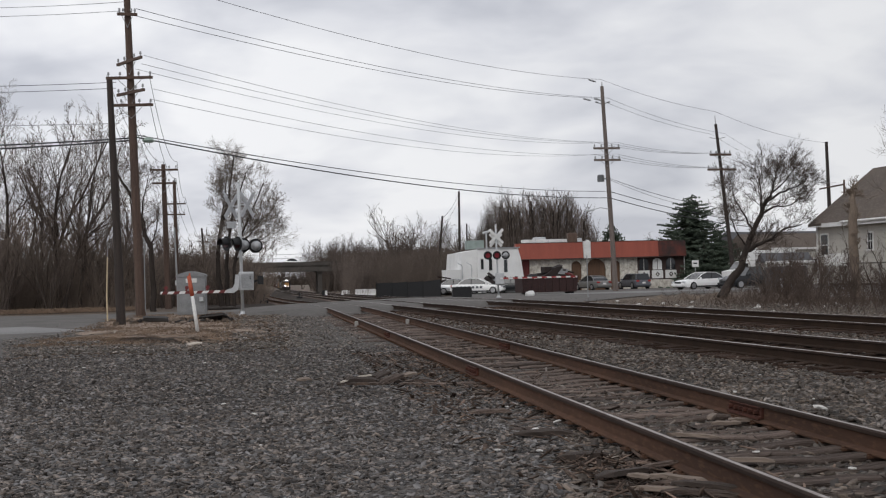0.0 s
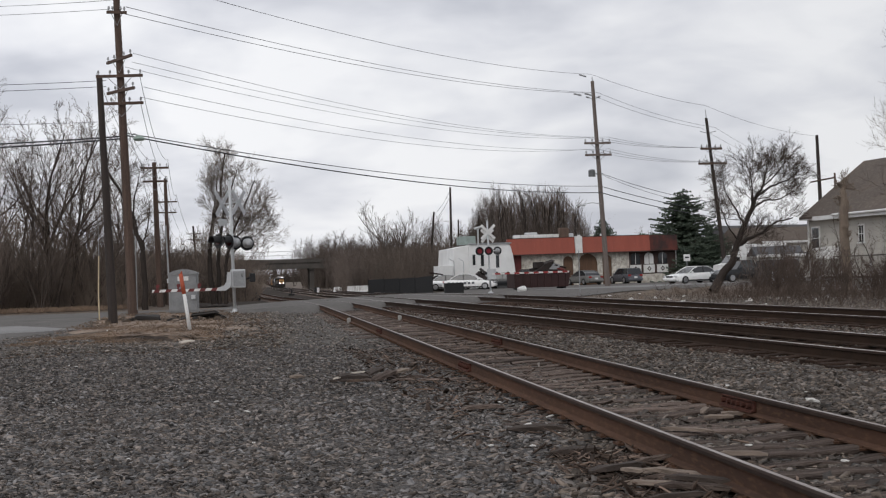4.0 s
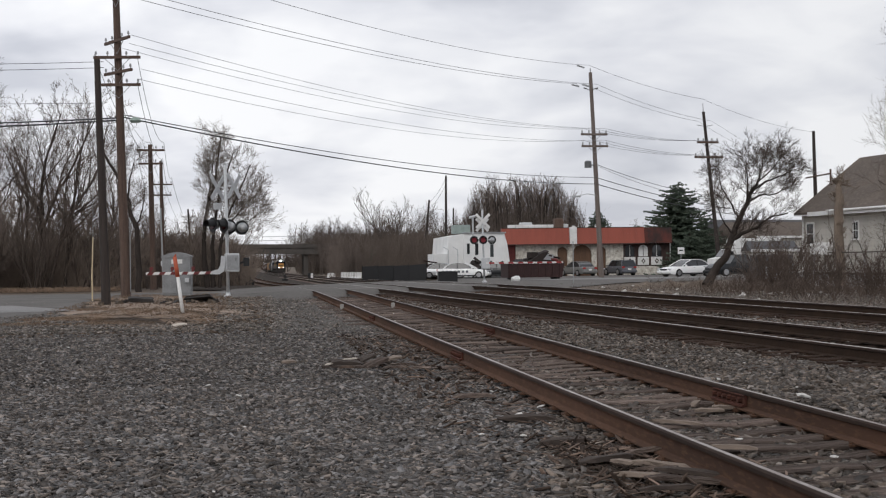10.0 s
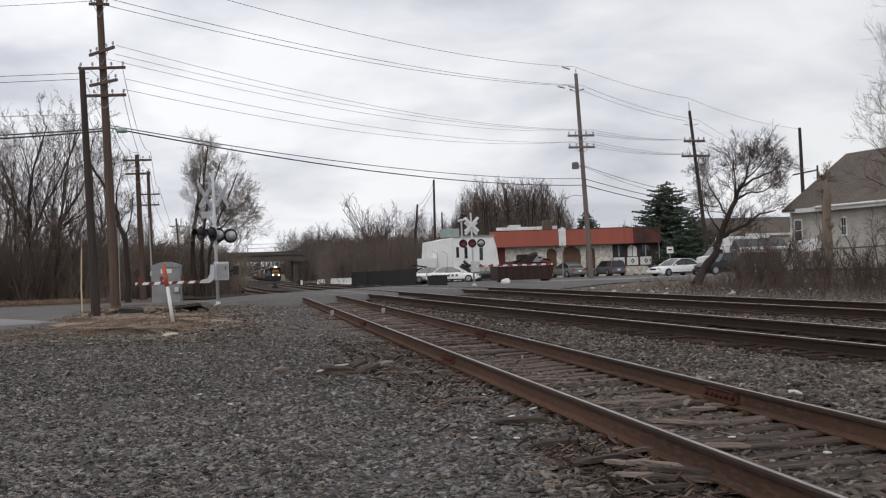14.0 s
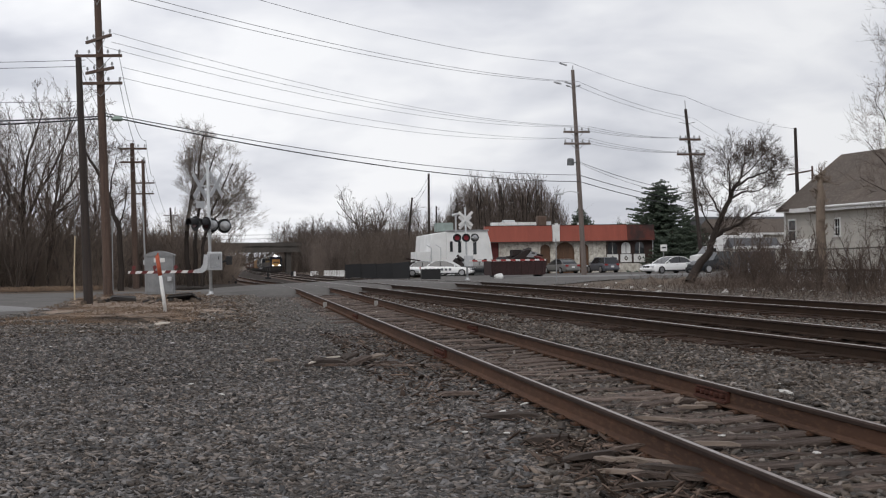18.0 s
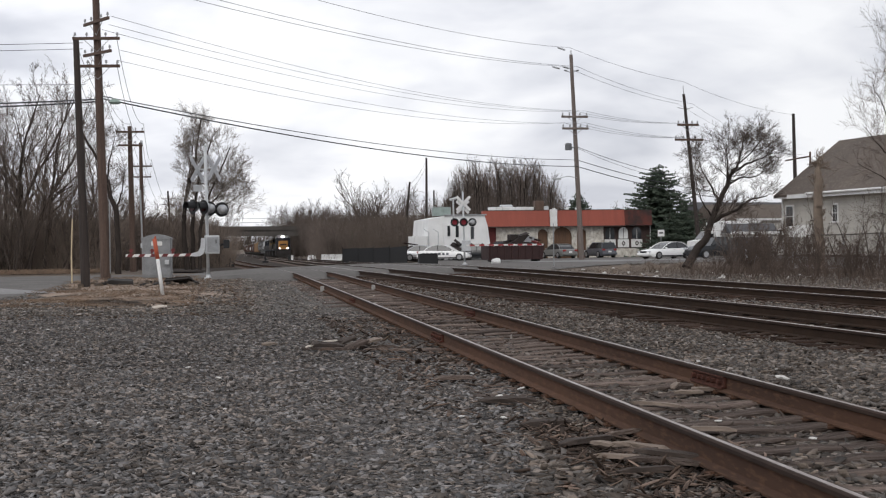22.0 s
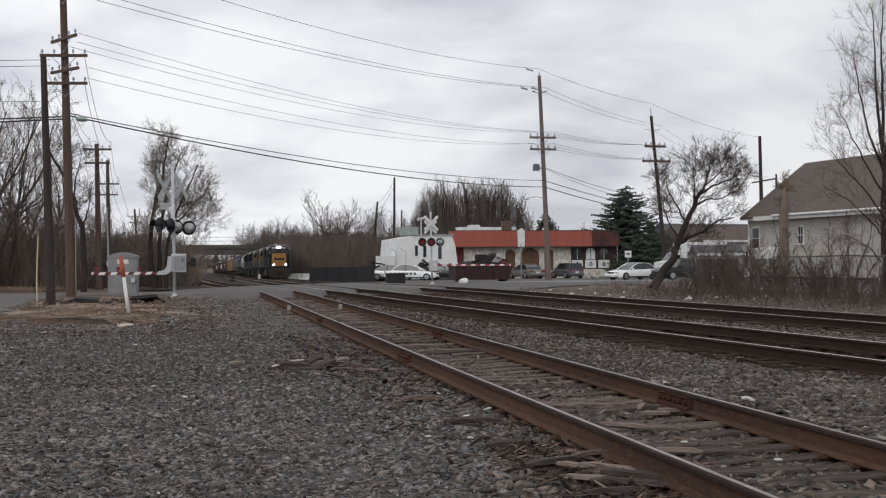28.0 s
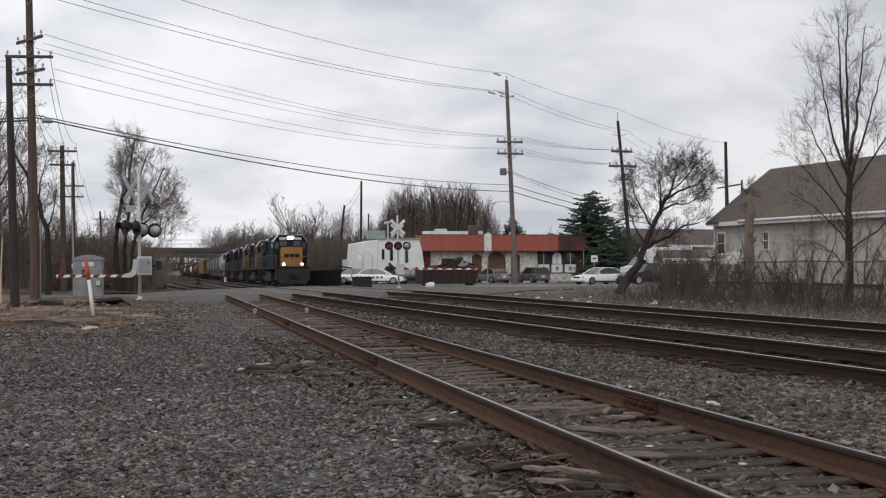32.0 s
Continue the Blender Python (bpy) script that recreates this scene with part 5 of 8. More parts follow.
CHAR = mat("charred_timber", (0.030, 0.022, 0.020), (0.018, 0.015, 0.014), 0.9, scale=2, fine=14, bump=0.5, third=(0.06, 0.04, 0.034))
rng = random.Random(77)
for k in range(16):
    x = 21.9 + 2.9 * rng.random()
    o = part("charred_board", B((0, 0, 0), (rng.uniform(1.0, 2.0), rng.uniform(0.25, 0.7), rng.uniform(0.05, 0.14)), bevel=0.01), CHAR if k % 5 else DOOR_RED)
    o.matrix_basis = pose(x, 121 + rng.uniform(-0.6, 0.6), 1.08 + 0.75 * max(0, 1 - abs(x - 23.6) / 1.5) * rng.uniform(0.3, 1.0), rng.uniform(-25, 25), (1 if x > 23.6 else -1) * rng.uniform(4, 22), rng.uniform(-25, 25))
    tagged(o, "charred board heaped in the waste container", "debris", "charred boards in the container")
part("load_ridge", PR([(-0.8, 1.2), (0.6, 2.12), (1.0, 2.12), (2.0, 1.2)], -0.7, 0.7), CHAR, BIN, "charred piece of roof in the load")
part("load_chimney", B((-0.05, 0, 1.9), (0.7, 0.7, 0.5), 8, 0.04), CHAR, BIN)
part("load_sheet", PR([(0.62, 1.55), (1.0, 2.0), (1.55, 1.9), (1.35, 1.5)], -0.78, -0.72), GALV, BIN, "pale sheet on the burnt load")
part("load", B((-0.05, 0, 0.95), (4.2, 2.0, 0.9), bevel=0.25), CHAR, BIN, "dark heaped load of burnt rubble")

# ---- chain-link fence before the cottage ----
YARD = thing("yard_fence", (0, 0, 0), "old galvanised yard fence leaning before the cottage", "fence")
ends = [(25.3, 69.0), (24.8, 65.2), (24.55, 61.5), (24.1, 57.8), (23.9, 54.0), (23.4, 50.2), (23.1, 46.4), (22.7, 42.6), (22.4, 38.8)]
rng = random.Random(31)
tops = []
for x, y in ends:
    t = (x + rng.uniform(-0.10, 0.10), y + rng.uniform(-0.3, 0.3), 1.50 + rng.uniform(-0.06, 0.06))
    tops.append(t)
    part("post", R((x, y, 0.0), t, 0.035, 0.035, 8), GALV, YARD)
OLD_STEEL = mat("old_fence_steel", (0.13, 0.115, 0.10), rough=0.8, metal=0.3, bump=0.1)
for a, b in zip(tops, tops[1:]):
    part("top_rail", R(a, b, 0.028, 0.028, 8), OLD_STEEL, YARD)
    verts, faces = [], []
    a, b = Vector(a), Vector(b)
    n = 34
    for k in range(-8, n):
        for s in (-1, 1):
            u0, u1 = k / n, (k + 8) / n
            lo, hi = max(0, u0), min(1, u1)
            if hi <= lo:
                continue
            f0, f1 = (lo - u0) / (u1 - u0), (hi - u0) / (u1 - u0)
            if s < 0:
                f0, f1 = 1 - f0, 1 - f1
            p = [a.lerp(b, w) + Vector((0, 0, -1.25 + 1.2 * f)) for w, f in ((lo, f0), (hi, f1))]
            o = len(verts)
            d = Vector((0.0, 0.003, 0.0022))
            verts.extend((p[0] - d, p[0] + d, p[1] + d, p[1] - d))
            faces.append((o, o + 1, o + 2, o + 3))
    raw("mesh_panel", verts, faces, OLD_STEEL, YARD)
BOARD = thing("white_board", (23.5, 61.1, 0.1), "weathered white board nailed to two grey stakes by the fence", "sign", turn=-14)
part("panel", B((0, 0, 1.52), (0.68, 0.025, 0.44), bevel=0.006), WHITE, BOARD)
for px in (-0.26, 0.26):
    part("stake", B((px, 0.035, 0.86), (0.05, 0.04, 1.72), bevel=0.004), OLD_STEEL, BOARD)



# ---- bare trees ----
def tube(verts, faces, pts, radii, n):
    """Adds one tapering tube through pts to lists of verts and faces."""
    o = len(verts)
    for i, (p, r) in enumerate(zip(pts, radii)):
        d = (pts[min(i + 1, len(pts) - 1)] - pts[max(i - 1, 0)]).normalized()
        s = d.cross(Vector((0.3, 0.9, 0.25))).normalized()
        t = d.cross(s)
        for k in range(n):
            q = 6.2832 * k / n
            verts.append(p + (s * math.cos(q) + t * math.sin(q)) * r)
    for i in range(len(pts) - 1):
        for k in range(n):
            a, b = o + i * n + k, o + i * n + (k + 1) % n
            faces.append((a, b, b + n, a + n))


def grow(seed, height, radius, levels=4, first=0.3, spread=0.75, lift=0.35, counts=(11, 6, 5, 4), forks=1, lean=(0, 0), twig=0.011, wobble=0.10, length=0.42, split=2):
    """A bare tree: limbs as one mesh, fine twigs as another."""
    rng = random.Random(seed)
    wood, fine = ([], []), ([], [])

    def branch(p, d, L, r, level):
        n = (9, 6, 4, 3, 3)[min(level, 4)]
        seg = (9, 6, 5, 3, 2)[min(level, 4)]
        pts, radii = [p], [r]
        end = r * (0.22 if level < 2 else 0.4)
        q = Vector(d)
        for i in range(seg):
            up = lift * (0.25 if level == 0 else 1.0) * 0.35
            q = (q + Vector((rng.gauss(0, wobble), rng.gauss(0, wobble), rng.gauss(0, wobble * 0.6) + up * (0.5 if level else 0.2)))).normalized()
            p = p + q * (L / seg)
            pts.append(p)
            radii.append(max(twig * 0.6, r + (end - r) * (i + 1) / seg))
        tube(*(wood if level < split else fine), pts, radii, n)
        if level >= levels:
            return
        c = counts[min(level, len(counts) - 1)]
        for k in range(c):
            s = first + (1 - first) * (k + rng.random()) / c if level == 0 else 0.2 + 0.8 * (k + rng.random()) / c
            s = min(s, 0.99)
            i = min(int(s * seg), seg - 1)
            f = s * seg - i
            at = pts[i].lerp(pts[i + 1], f)
            rr = radii[i] + (radii[i + 1] - radii[i]) * f
            axis = (pts[i + 1] - pts[i]).normalized()
            a = rng.uniform(0, 6.2832)
            sd = axis.cross(Vector((math.cos(a), math.sin(a), 0.2))).normalized()
            ang = spread * rng.uniform(0.6, 1.15)
            nd = (axis * math.cos(ang) + sd * math.sin(ang)).normalized()
            ll = L * length * rng.uniform(0.65, 1.2) * (1.15 - 0.55 * s if level == 0 else 1.0)
            if level == 0:
                ll = max(ll, height * 0.10)
            branch(at, nd, ll, max(twig, rr * rng.uniform(0.42, 0.62)), level + 1)

    for k in range(forks):
        a = 6.2832 * k / forks + rng.random()
        off = 0.0 if forks == 1 else 0.16
        d = Vector((lean[0] + off * math.cos(a), lean[1] + off * math.sin(a), 1)).normalized()
        branch(Vector((0.12 * off * math.cos(a), 0.12 * off * math.sin(a), -0.15)), d, height * rng.uniform(0.9, 1.0), radius * (1 if forks == 1 else 0.75), 0)
    return wood, fine


WOOD_LABELS = ["tall bare tree at the edge of the woods", "slender bare tree with upright branches in the woods", "bare forked tree among brown brush", "bare tree with a wide twiggy crown"]
MODELS = [dict(seed=20 + s, twig=0.010, wobble=0.14, **kw) for s, kw in enumerate((
    dict(height=15, radius=0.19, spread=0.72, counts=(11, 7, 5, 4), length=0.38, first=0.28), dict(height=15, radius=0.15, spread=0.6, counts=(12, 7, 5, 4), length=0.34, first=0.3),
    dict(height=14, radius=0.18, spread=0.66, counts=(8, 6, 5, 4), forks=2, length=0.38), dict(height=13, radius=0.19, spread=0.85, counts=(11, 7, 5, 4), length=0.44)))]
FAR_MODELS = [dict(seed=30 + s, twig=0.014, levels=3, **kw) for s, kw in enumerate((
    dict(height=12, radius=0.17, spread=0.66, counts=(11, 6, 5), length=0.36, first=0.2, wobble=0.15), dict(height=12.5, radius=0.15, spread=0.55, counts=(12, 6, 5), length=0.33, first=0.25, wobble=0.14),
    dict(height=12, radius=0.16, spread=0.7, counts=(7, 6, 5), forks=2, length=0.40, first=0.2, wobble=0.15)))]
STAND_MODELS = [dict(seed=40 + s, twig=0.013, levels=3, wobble=0.09, **kw) for s, kw in enumerate((
    dict(height=12.5, radius=0.16, spread=0.48, counts=(13, 7, 5), length=0.33, first=0.3, lift=0.35), dict(height=13, radius=0.15, spread=0.56, counts=(12, 7, 5), length=0.32, first=0.38, lift=0.35)))]


def wood_mesh(kw, bark=BARK):
    wood, fine = grow(**kw)
    out = []
    for n, (v, f), m in (("trunk", wood, bark), ("crown", fine, TWIG)):
        me = bpy.data.meshes.new(n)
        me.from_pydata(v, [], f)
        me.materials.append(m)
        if n == "trunk":
            for p in me.polygons:
                p.use_smooth = True
        out.append(me)
    return out


WOOD_BARK = mat("wood_bark", (0.072, 0.057, 0.049), (0.044, 0.035, 0.031), 0.95, scale=2.0, fine=22, bump=0.8, depth=0.03, third=(0.12, 0.098, 0.084), stretch=(2, 2, 0.4), spec=0.15)
MESHES = [wood_mesh(kw, WOOD_BARK) for kw in MODELS]
FAR_MESHES = [wood_mesh(kw) for kw in FAR_MODELS]
STAND_MESHES = [wood_mesh(kw, DARK_BARK) for kw in STAND_MODELS]
SCRUB = [wood_mesh(dict(seed=50 + s, height=h, radius=0.07, spread=0.6, counts=(9, 6, 5), levels=3, first=0.08, forks=f, length=0.42, twig=0.012)) for s, (h, f) in enumerate(((5, 3), (6, 3), (4.5, 4)))]


def stand(meshes, x, y, scale, turn, label, category="tree", group="bare trees", name="tree"):
    base = thing(name, (x, y, land(x, y) - 0.1), label, category, group, turn=turn)
    base.scale = (scale, scale, scale)
    for n, me in zip(("trunk", "crown"), meshes):
        o = new(n, me)
        o.parent = base
    return base


RNG = random.Random(7)
# woods behind the lane
for k in range(72):
    row = k % 4
    x = -46 + 43 * ((k // 4) + RNG.random() * 0.9) / 18.2
    y = (101, 109, 119, 132)[row] + RNG.uniform(-4, 4) + 0.12 * x
    if x > -7.5 - 0.012 * (y - 90) and y < 135:
        x = -9.0 - RNG.random() * 3
    i = RNG.randrange(4)
    fall = 0.80 if x < -24 else 0.90 if x < -13 else 0.80 if x < -10 else 0.62
    if x / y > -0.088:
        fall = 0.40
    stand(MESHES[i], x, y, fall * RNG.uniform(0.80, 1.04), RNG.uniform(0, 360), WOOD_LABELS[i], group="woods by the lane")
# stand of trees behind the restaurant
for k in range(130):
    x = 33.5 + 17.3 * (k + RNG.random()) / 130
    y = 212 + 34 * RNG.random()
    edge = min(1.0, 0.70 + (x - 33.5) / 9, 0.68 + (51 - x) / 10)
    stand(STAND_MESHES[RNG.randrange(2)], x * y / 230, y, edge * RNG.uniform(0.90, 1.01), RNG.uniform(0, 360), "slender bare tree behind the restaurant", group="trees behind the restaurant")
# far treeline along the railway
def mass(name, rows, label):
    """Many distant bare trees in one mesh: rows of (model, x, y, scale, turn)."""
    V, F, M, o = [], [], [], 0
    for i, x, y, s, turn in rows:
        for slot, me in enumerate(FAR_MESHES[i]):
            co = np.empty(len(me.vertices) * 3)
            me.vertices.foreach_get("co", co)
            f = np.empty(len(me.loops), dtype=np.int32)
            me.loops.foreach_get("vertex_index", f)
            co = co.reshape(-1, 3) * s
            c, q = math.cos(radians(turn)), math.sin(radians(turn))
            V.append(np.stack([co[:, 0] * c - co[:, 1] * q + x, co[:, 0] * q + co[:, 1] * c + y, co[:, 2] + land(x, y) - 0.1], 1))
            F.append(f + o)
            M.append(np.full(len(f) // 4, slot, dtype=np.int32))
            o += len(co)
    V, F, M = np.concatenate(V), np.concatenate(F), np.concatenate(M)
    me = bpy.data.meshes.new(name)
    me.vertices.add(len(V))
    me.vertices.foreach_set("co", V.ravel())
    me.loops.add(len(F))
    me.loops.foreach_set("vertex_index", F)
    me.polygons.add(len(F) // 4)
    me.polygons.foreach_set("loop_start", np.arange(0, len(F), 4, dtype=np.int32))
    me.polygons.foreach_set("material_index", M)
    me.update(calc_edges=True)
    me.materials.append(BARK)
    me.materials.append(TWIG)
    return tagged(new(name, me), label, "trees", kind="stuff")


FAR_ROW, PAST = [], []
for k in range(150):
    s = 0.048 + 0.135 * (k + RNG.random()) / 150
    y = max(215, 14.9 / s) + 95 * RNG.random()
    low = (1.9 + y * (0.0250 + 0.021 * math.exp(-((s - 0.099) / 0.015) ** 2) + 0.011 * max(0, min(1, (s - 0.11) / 0.03)))) / 12.6
    FAR_ROW.append((RNG.randrange(3), s * y, y, low * RNG.choice((0.72, 0.82, 0.9, 0.95, 1.12)) * RNG.uniform(0.92, 1.08), RNG.uniform(0, 360)))
mass("far_treeline", FAR_ROW, "grey-brown bare trees of the far treeline")
for k in range(34):
    y = 480 + 220 * RNG.random()
    PAST.append((RNG.randrange(3), curve_at(MAIN_B, y) + 5 + 22 * RNG.random(), y, (3.5 + 0.0195 * y) / 13.4 * RNG.uniform(0.8, 1.15), RNG.uniform(0, 360)))
for k in range(100):
    y = 352 + 100 * RNG.random()
    x, s = (curve_at(MAIN_B, y) + 3.4 + 22 * RNG.random() ** 1.4, RNG.uniform(0.88, 1.16)) if k % 3 else (-7 - 60 * RNG.random(), RNG.uniform(0.50, 0.78))
    PAST.append((RNG.randrange(3), x, y, s, RNG.uniform(0, 360)))
mass("trees_past_overpass", PAST, "distant bare trees behind the overpass")
for k in range(40):
    y = 150 + 150 * RNG.random()
    stand(FAR_MESHES[RNG.randrange(3)], min(-4.5, -0.026 * y) - 16 * RNG.random(), y, (1.9 + 0.0235 * y) / 13.4 * RNG.uniform(0.75, 1.12), RNG.uniform(0, 360), "grey-brown bare tree beyond the lane", group="far trees")
for x, y, s in ((60.4, 235, 0.72), (72, 235, 0.8), (78, 238, 0.65), (83, 236, 0.7), (70, 175, 0.5), (76, 180, 0.55), (88, 190, 0.6)):
    stand(FAR_MESHES[2], x, y, s, RNG.uniform(0, 360), "bare tree between the houses", group="trees by the houses")
# scrub along the woods' edge and on the far bank
for k in range(74):
    x = -44 + 39.5 * RNG.random()
    y = 96 + 16 * RNG.random() + 0.12 * x
    if x > -7.5:
        y = 112 + 30 * RNG.random()
    stand(SCRUB[k % 3], x, y, RNG.uniform(0.7, 1.15), RNG.uniform(0, 360), "tangled brown scrub at the woods' edge", "shrub", "scrub by the woods", "shrub")
for k in range(9):
    x, y = -4.6 + 4.3 * k / 8, 122 + 12 * RNG.random()
    stand(SCRUB[k % 3], x, y, RNG.uniform(0.62, 0.92), RNG.uniform(0, 360), "dark brown scrub round the foot of the vine tree", "shrub", "scrub by the woods", "shrub")
for k in range(150):
    y = 170 + 110 * RNG.random()
    x = (15 + 31 * RNG.random()) * (0.6 + 0.4 * y / 260)
    stand(SCRUB[k % 3], max(x, 15), y, RNG.uniform(0.7, 1.15) * (0.75 + 0.45 * (y - 170) / 110), RNG.uniform(0, 360), "tangled brown scrub along the railway", "shrub", "scrub along the railway", "shrub")


STRAW_DARK = mat("dead_grass", (0.115, 0.088, 0.068), (0.075, 0.058, 0.046), 0.95, scale=0.8, fine=6, bump=0.0)


def thicket(name, label, count, place, hmin, hmax, seed, r=0.012, material=BRUSH, lean=0.25, tall=None):
    """A mass of thin dead stems, each with two side shoots."""
    rng = random.Random(seed)
    verts, faces = [], []
    for _ in range(count):
        x, y = place(rng)
        z = land(x, y) - 0.08
        h = rng.uniform(hmin, hmax) * (tall(x, y) if tall else 1.0)
        d = Vector((rng.gauss(0, lean), rng.gauss(0, lean), 1))
        p = Vector((x, y, z))
        m = p + d * h * 0.5 + Vector((rng.gauss(0, 0.06), rng.gauss(0, 0.06), 0)) * h
        e = m + (d + Vector((rng.gauss(0, lean), rng.gauss(0, lean), 0))) * h * 0.5
        tube(verts, faces, [p, m, e], [r, r * 0.75, r * 0.35], 3)
        for s in (0.45, 0.7):
            a = p.lerp(m, s * 2) if s < 0.5 else m.lerp(e, s * 2 - 1)
            b = a + Vector((rng.gauss(0, 0.4), rng.gauss(0, 0.4), rng.uniform(0.2, 0.7))) * h * 0.4
            tube(verts, faces, [a, b], [r * 0.6, r * 0.3], 3)
    return raw(name, verts, faces, material, label=label, category="undergrowth", kind="stuff")


# BRUSH's brown at nearly twice the value, for the dense thickets.
LANE_BRUSH = mat("light_brush", (0.205, 0.162, 0.131), (0.138, 0.108, 0.088), 0.95, scale=0.25, fine=5, bump=0.0, third=(0.235, 0.19, 0.157), spec=0.1)
thicket("undergrowth_lane", "dense brown dead undergrowth under the woods", 15000, lambda g: (lambda x: (x, 98 + 0.12 * x + g.random() ** 1.3 * 34))(-48 + 40.5 * g.random()), 1.0, 4.9, 1, 0.011, LANE_BRUSH, lean=0.42)
thicket("undergrowth_far", "brown dead undergrowth along the far tracks", 14000, lambda g: (lambda y: (14.8 + 0.10 * (y - 165) * g.random() + 30 * g.random(), y))(166 + 150 * g.random()), 0.25, 0.86, 2, 0.026, tall=lambda x, y: 1.9 + 0.0245 * y)
thicket("undergrowth_bridge", "brown dead undergrowth round the overpass", 6000, lambda g: g.choice(((-5 - 45 * g.random(), 345 + 50 * g.random()), (17.5 + 40 * g.random(), 345 + 50 * g.random()))), 2.5, 8.0, 5, 0.05)
thicket("undergrowth_past_bridge", "brown brush along the tracks past the overpass", 4500, lambda g: (lambda y: (curve_at(MAIN_B, y) + 3.2 + 30 * g.random(), y))(348 + 130 * g.random()), 4, 10.5, 20, 0.045)
thicket("far_wood", "hazy brown woods at the end of the railway", 5000, lambda g: (-300 + 700 * g.random(), 1480 + 60 * g.random()), 7, 20, 15, 0.35)
thicket("undergrowth_bank", "brown brush on the bank beside the siding", 5200, lambda g: (lambda y: (curve_at(SIDING, y) - 5.0 - 14 * g.random() ** 1.4, y))(118 + 215 * g.random()), 0.8, 4.2, 16, 0.026)
thicket("undergrowth_vine_tree", "dense brown brush behind the crossing signal", 1500, lambda g: (lambda y: (y * (-0.042 + 0.048 * g.random()), y))(124 + 30 * g.random()), 0.35, 1.0, 29, 0.013, LANE_BRUSH, lean=0.35, tall=lambda x, y: 6.4 - 0.62 * (x * 105 / y + 4.2))


def left_bank(g):
    """A spot in the brush left of the siding, beyond the lane."""
    while True:
        y = 128 + 207 * g.random()
        x = y * (-0.085 + 0.088 * g.random())
        if x < curve_at(SIDING, y) - 2.7:
            return x, y


thicket("undergrowth_left", "tall brown brush along the siding beyond the lane", 7000, left_bank, 0.3, 1.0, 19, 0.026, tall=lambda x, y: 1.7 + y * max(0.010, 0.0235 - 0.25 * max(0.0, x / y + 0.02)))
thicket("undergrowth_lane_far", "brown dead undergrowth beyond the lane", 2600, lambda g: (-8 - 0.03 * 60 * g.random() - 12 * g.random(), 130 + 150 * g.random()), 1.5, 4.5, 6, 0.03)

def bank(g):
    """A spot in the brush before the cottage: clumps, thinner towards the tracks."""
    while True:
        y = 31 + 38 * g.random()
        x = curve_at(MAIN_B, y) + 4.6 + 7.0 * g.random()
        if noise.noise((x * 0.55, y * 0.22, 3)) + 0.12 * (x - curve_at(MAIN_B, y) - 6) > -0.02 + 0.5 * (g.random() - 0.5) + 0.09 * max(0, y - 60) and x < 26.0 - 0.09 * (70 - y) - 0.6:
            return x, y


DARK_BRUSH = mat("dark_brush", (0.105, 0.079, 0.065), (0.062, 0.047, 0.040), 0.95, scale=0.6, fine=5, bump=0.0, third=(0.15, 0.118, 0.098), spec=0.1)
thicket("weeds_house", "dead brown weeds and brush before the cottage", 2200, bank, 0.12, 0.85, 3, 0.008, DARK_BRUSH, lean=0.45)
thicket("weeds_low", "low dead grass on the dirt bank", 2300, lambda g: (lambda y: (curve_at(MAIN_B, y) + 3.0 + 9 * g.random(), y))(28 + 46 * g.random()), 0.04, 0.20, 13, 0.006, STRAW_DARK, lean=0.6)
thicket("weeds_road", "dead weeds along the dirt bank", 260, lambda g: (16.5 + 7 * g.random(), 70 + 18 * g.random()), 0.04, 0.16, 4, 0.008)


thicket("slender_stems", "close-grown slender bare stems behind the restaurant", 4600, lambda g: (lambda x, y: (x * y / 230, y))(33.6 + 17.0 * g.random(), 208 + 40 * g.random()), 3.5, 8.0, 8, 0.018, TWIG, 0.08)
thicket("slender_shoots", "fine grey-brown shoots in the crowns behind the restaurant", 2200, lambda g: (lambda x, y: (x * y / 230, y))(33.8 + 16.6 * g.random(), 208 + 40 * g.random()), 6.0, 10.5, 28, 0.011, TWIG, 0.15, tall=lambda x, y: min(1.0, 0.72 + (x * 230 / y - 33.5) / 8, 0.70 + (51 - x * 230 / y) / 8))
thicket("slender_stems_far", "close-grown grey-brown stems in the far treeline", 7500, lambda g: (lambda x, y: (x * y / 262, y))(14.5 + 34 * g.random(), 210 + 115 * g.random()), 0.35, 0.90, 9, 0.014, TWIG, 0.18, tall=lambda x, y: 2.0 + 0.0245 * y)
thicket("slender_stems_lane", "slim grey-brown stems in the woods by the lane", 900, lambda g: (lambda x: (x, 100 + 0.12 * x + 34 * g.random()))(-48 + 38.5 * g.random()), 3.0, 8.0, 10, 0.020, TWIG, 0.14)


# single trees with a shape of their own
def one_tree(x, y, label, name="tree", **kw):
    base = thing(name, (x, y, land(x, y) - 0.1), label, "tree")
    wood, fine = grow(**kw)
    smooth(raw("trunk", *wood, BARK, base))
    raw("crown", *fine, TWIG, base)
    return base


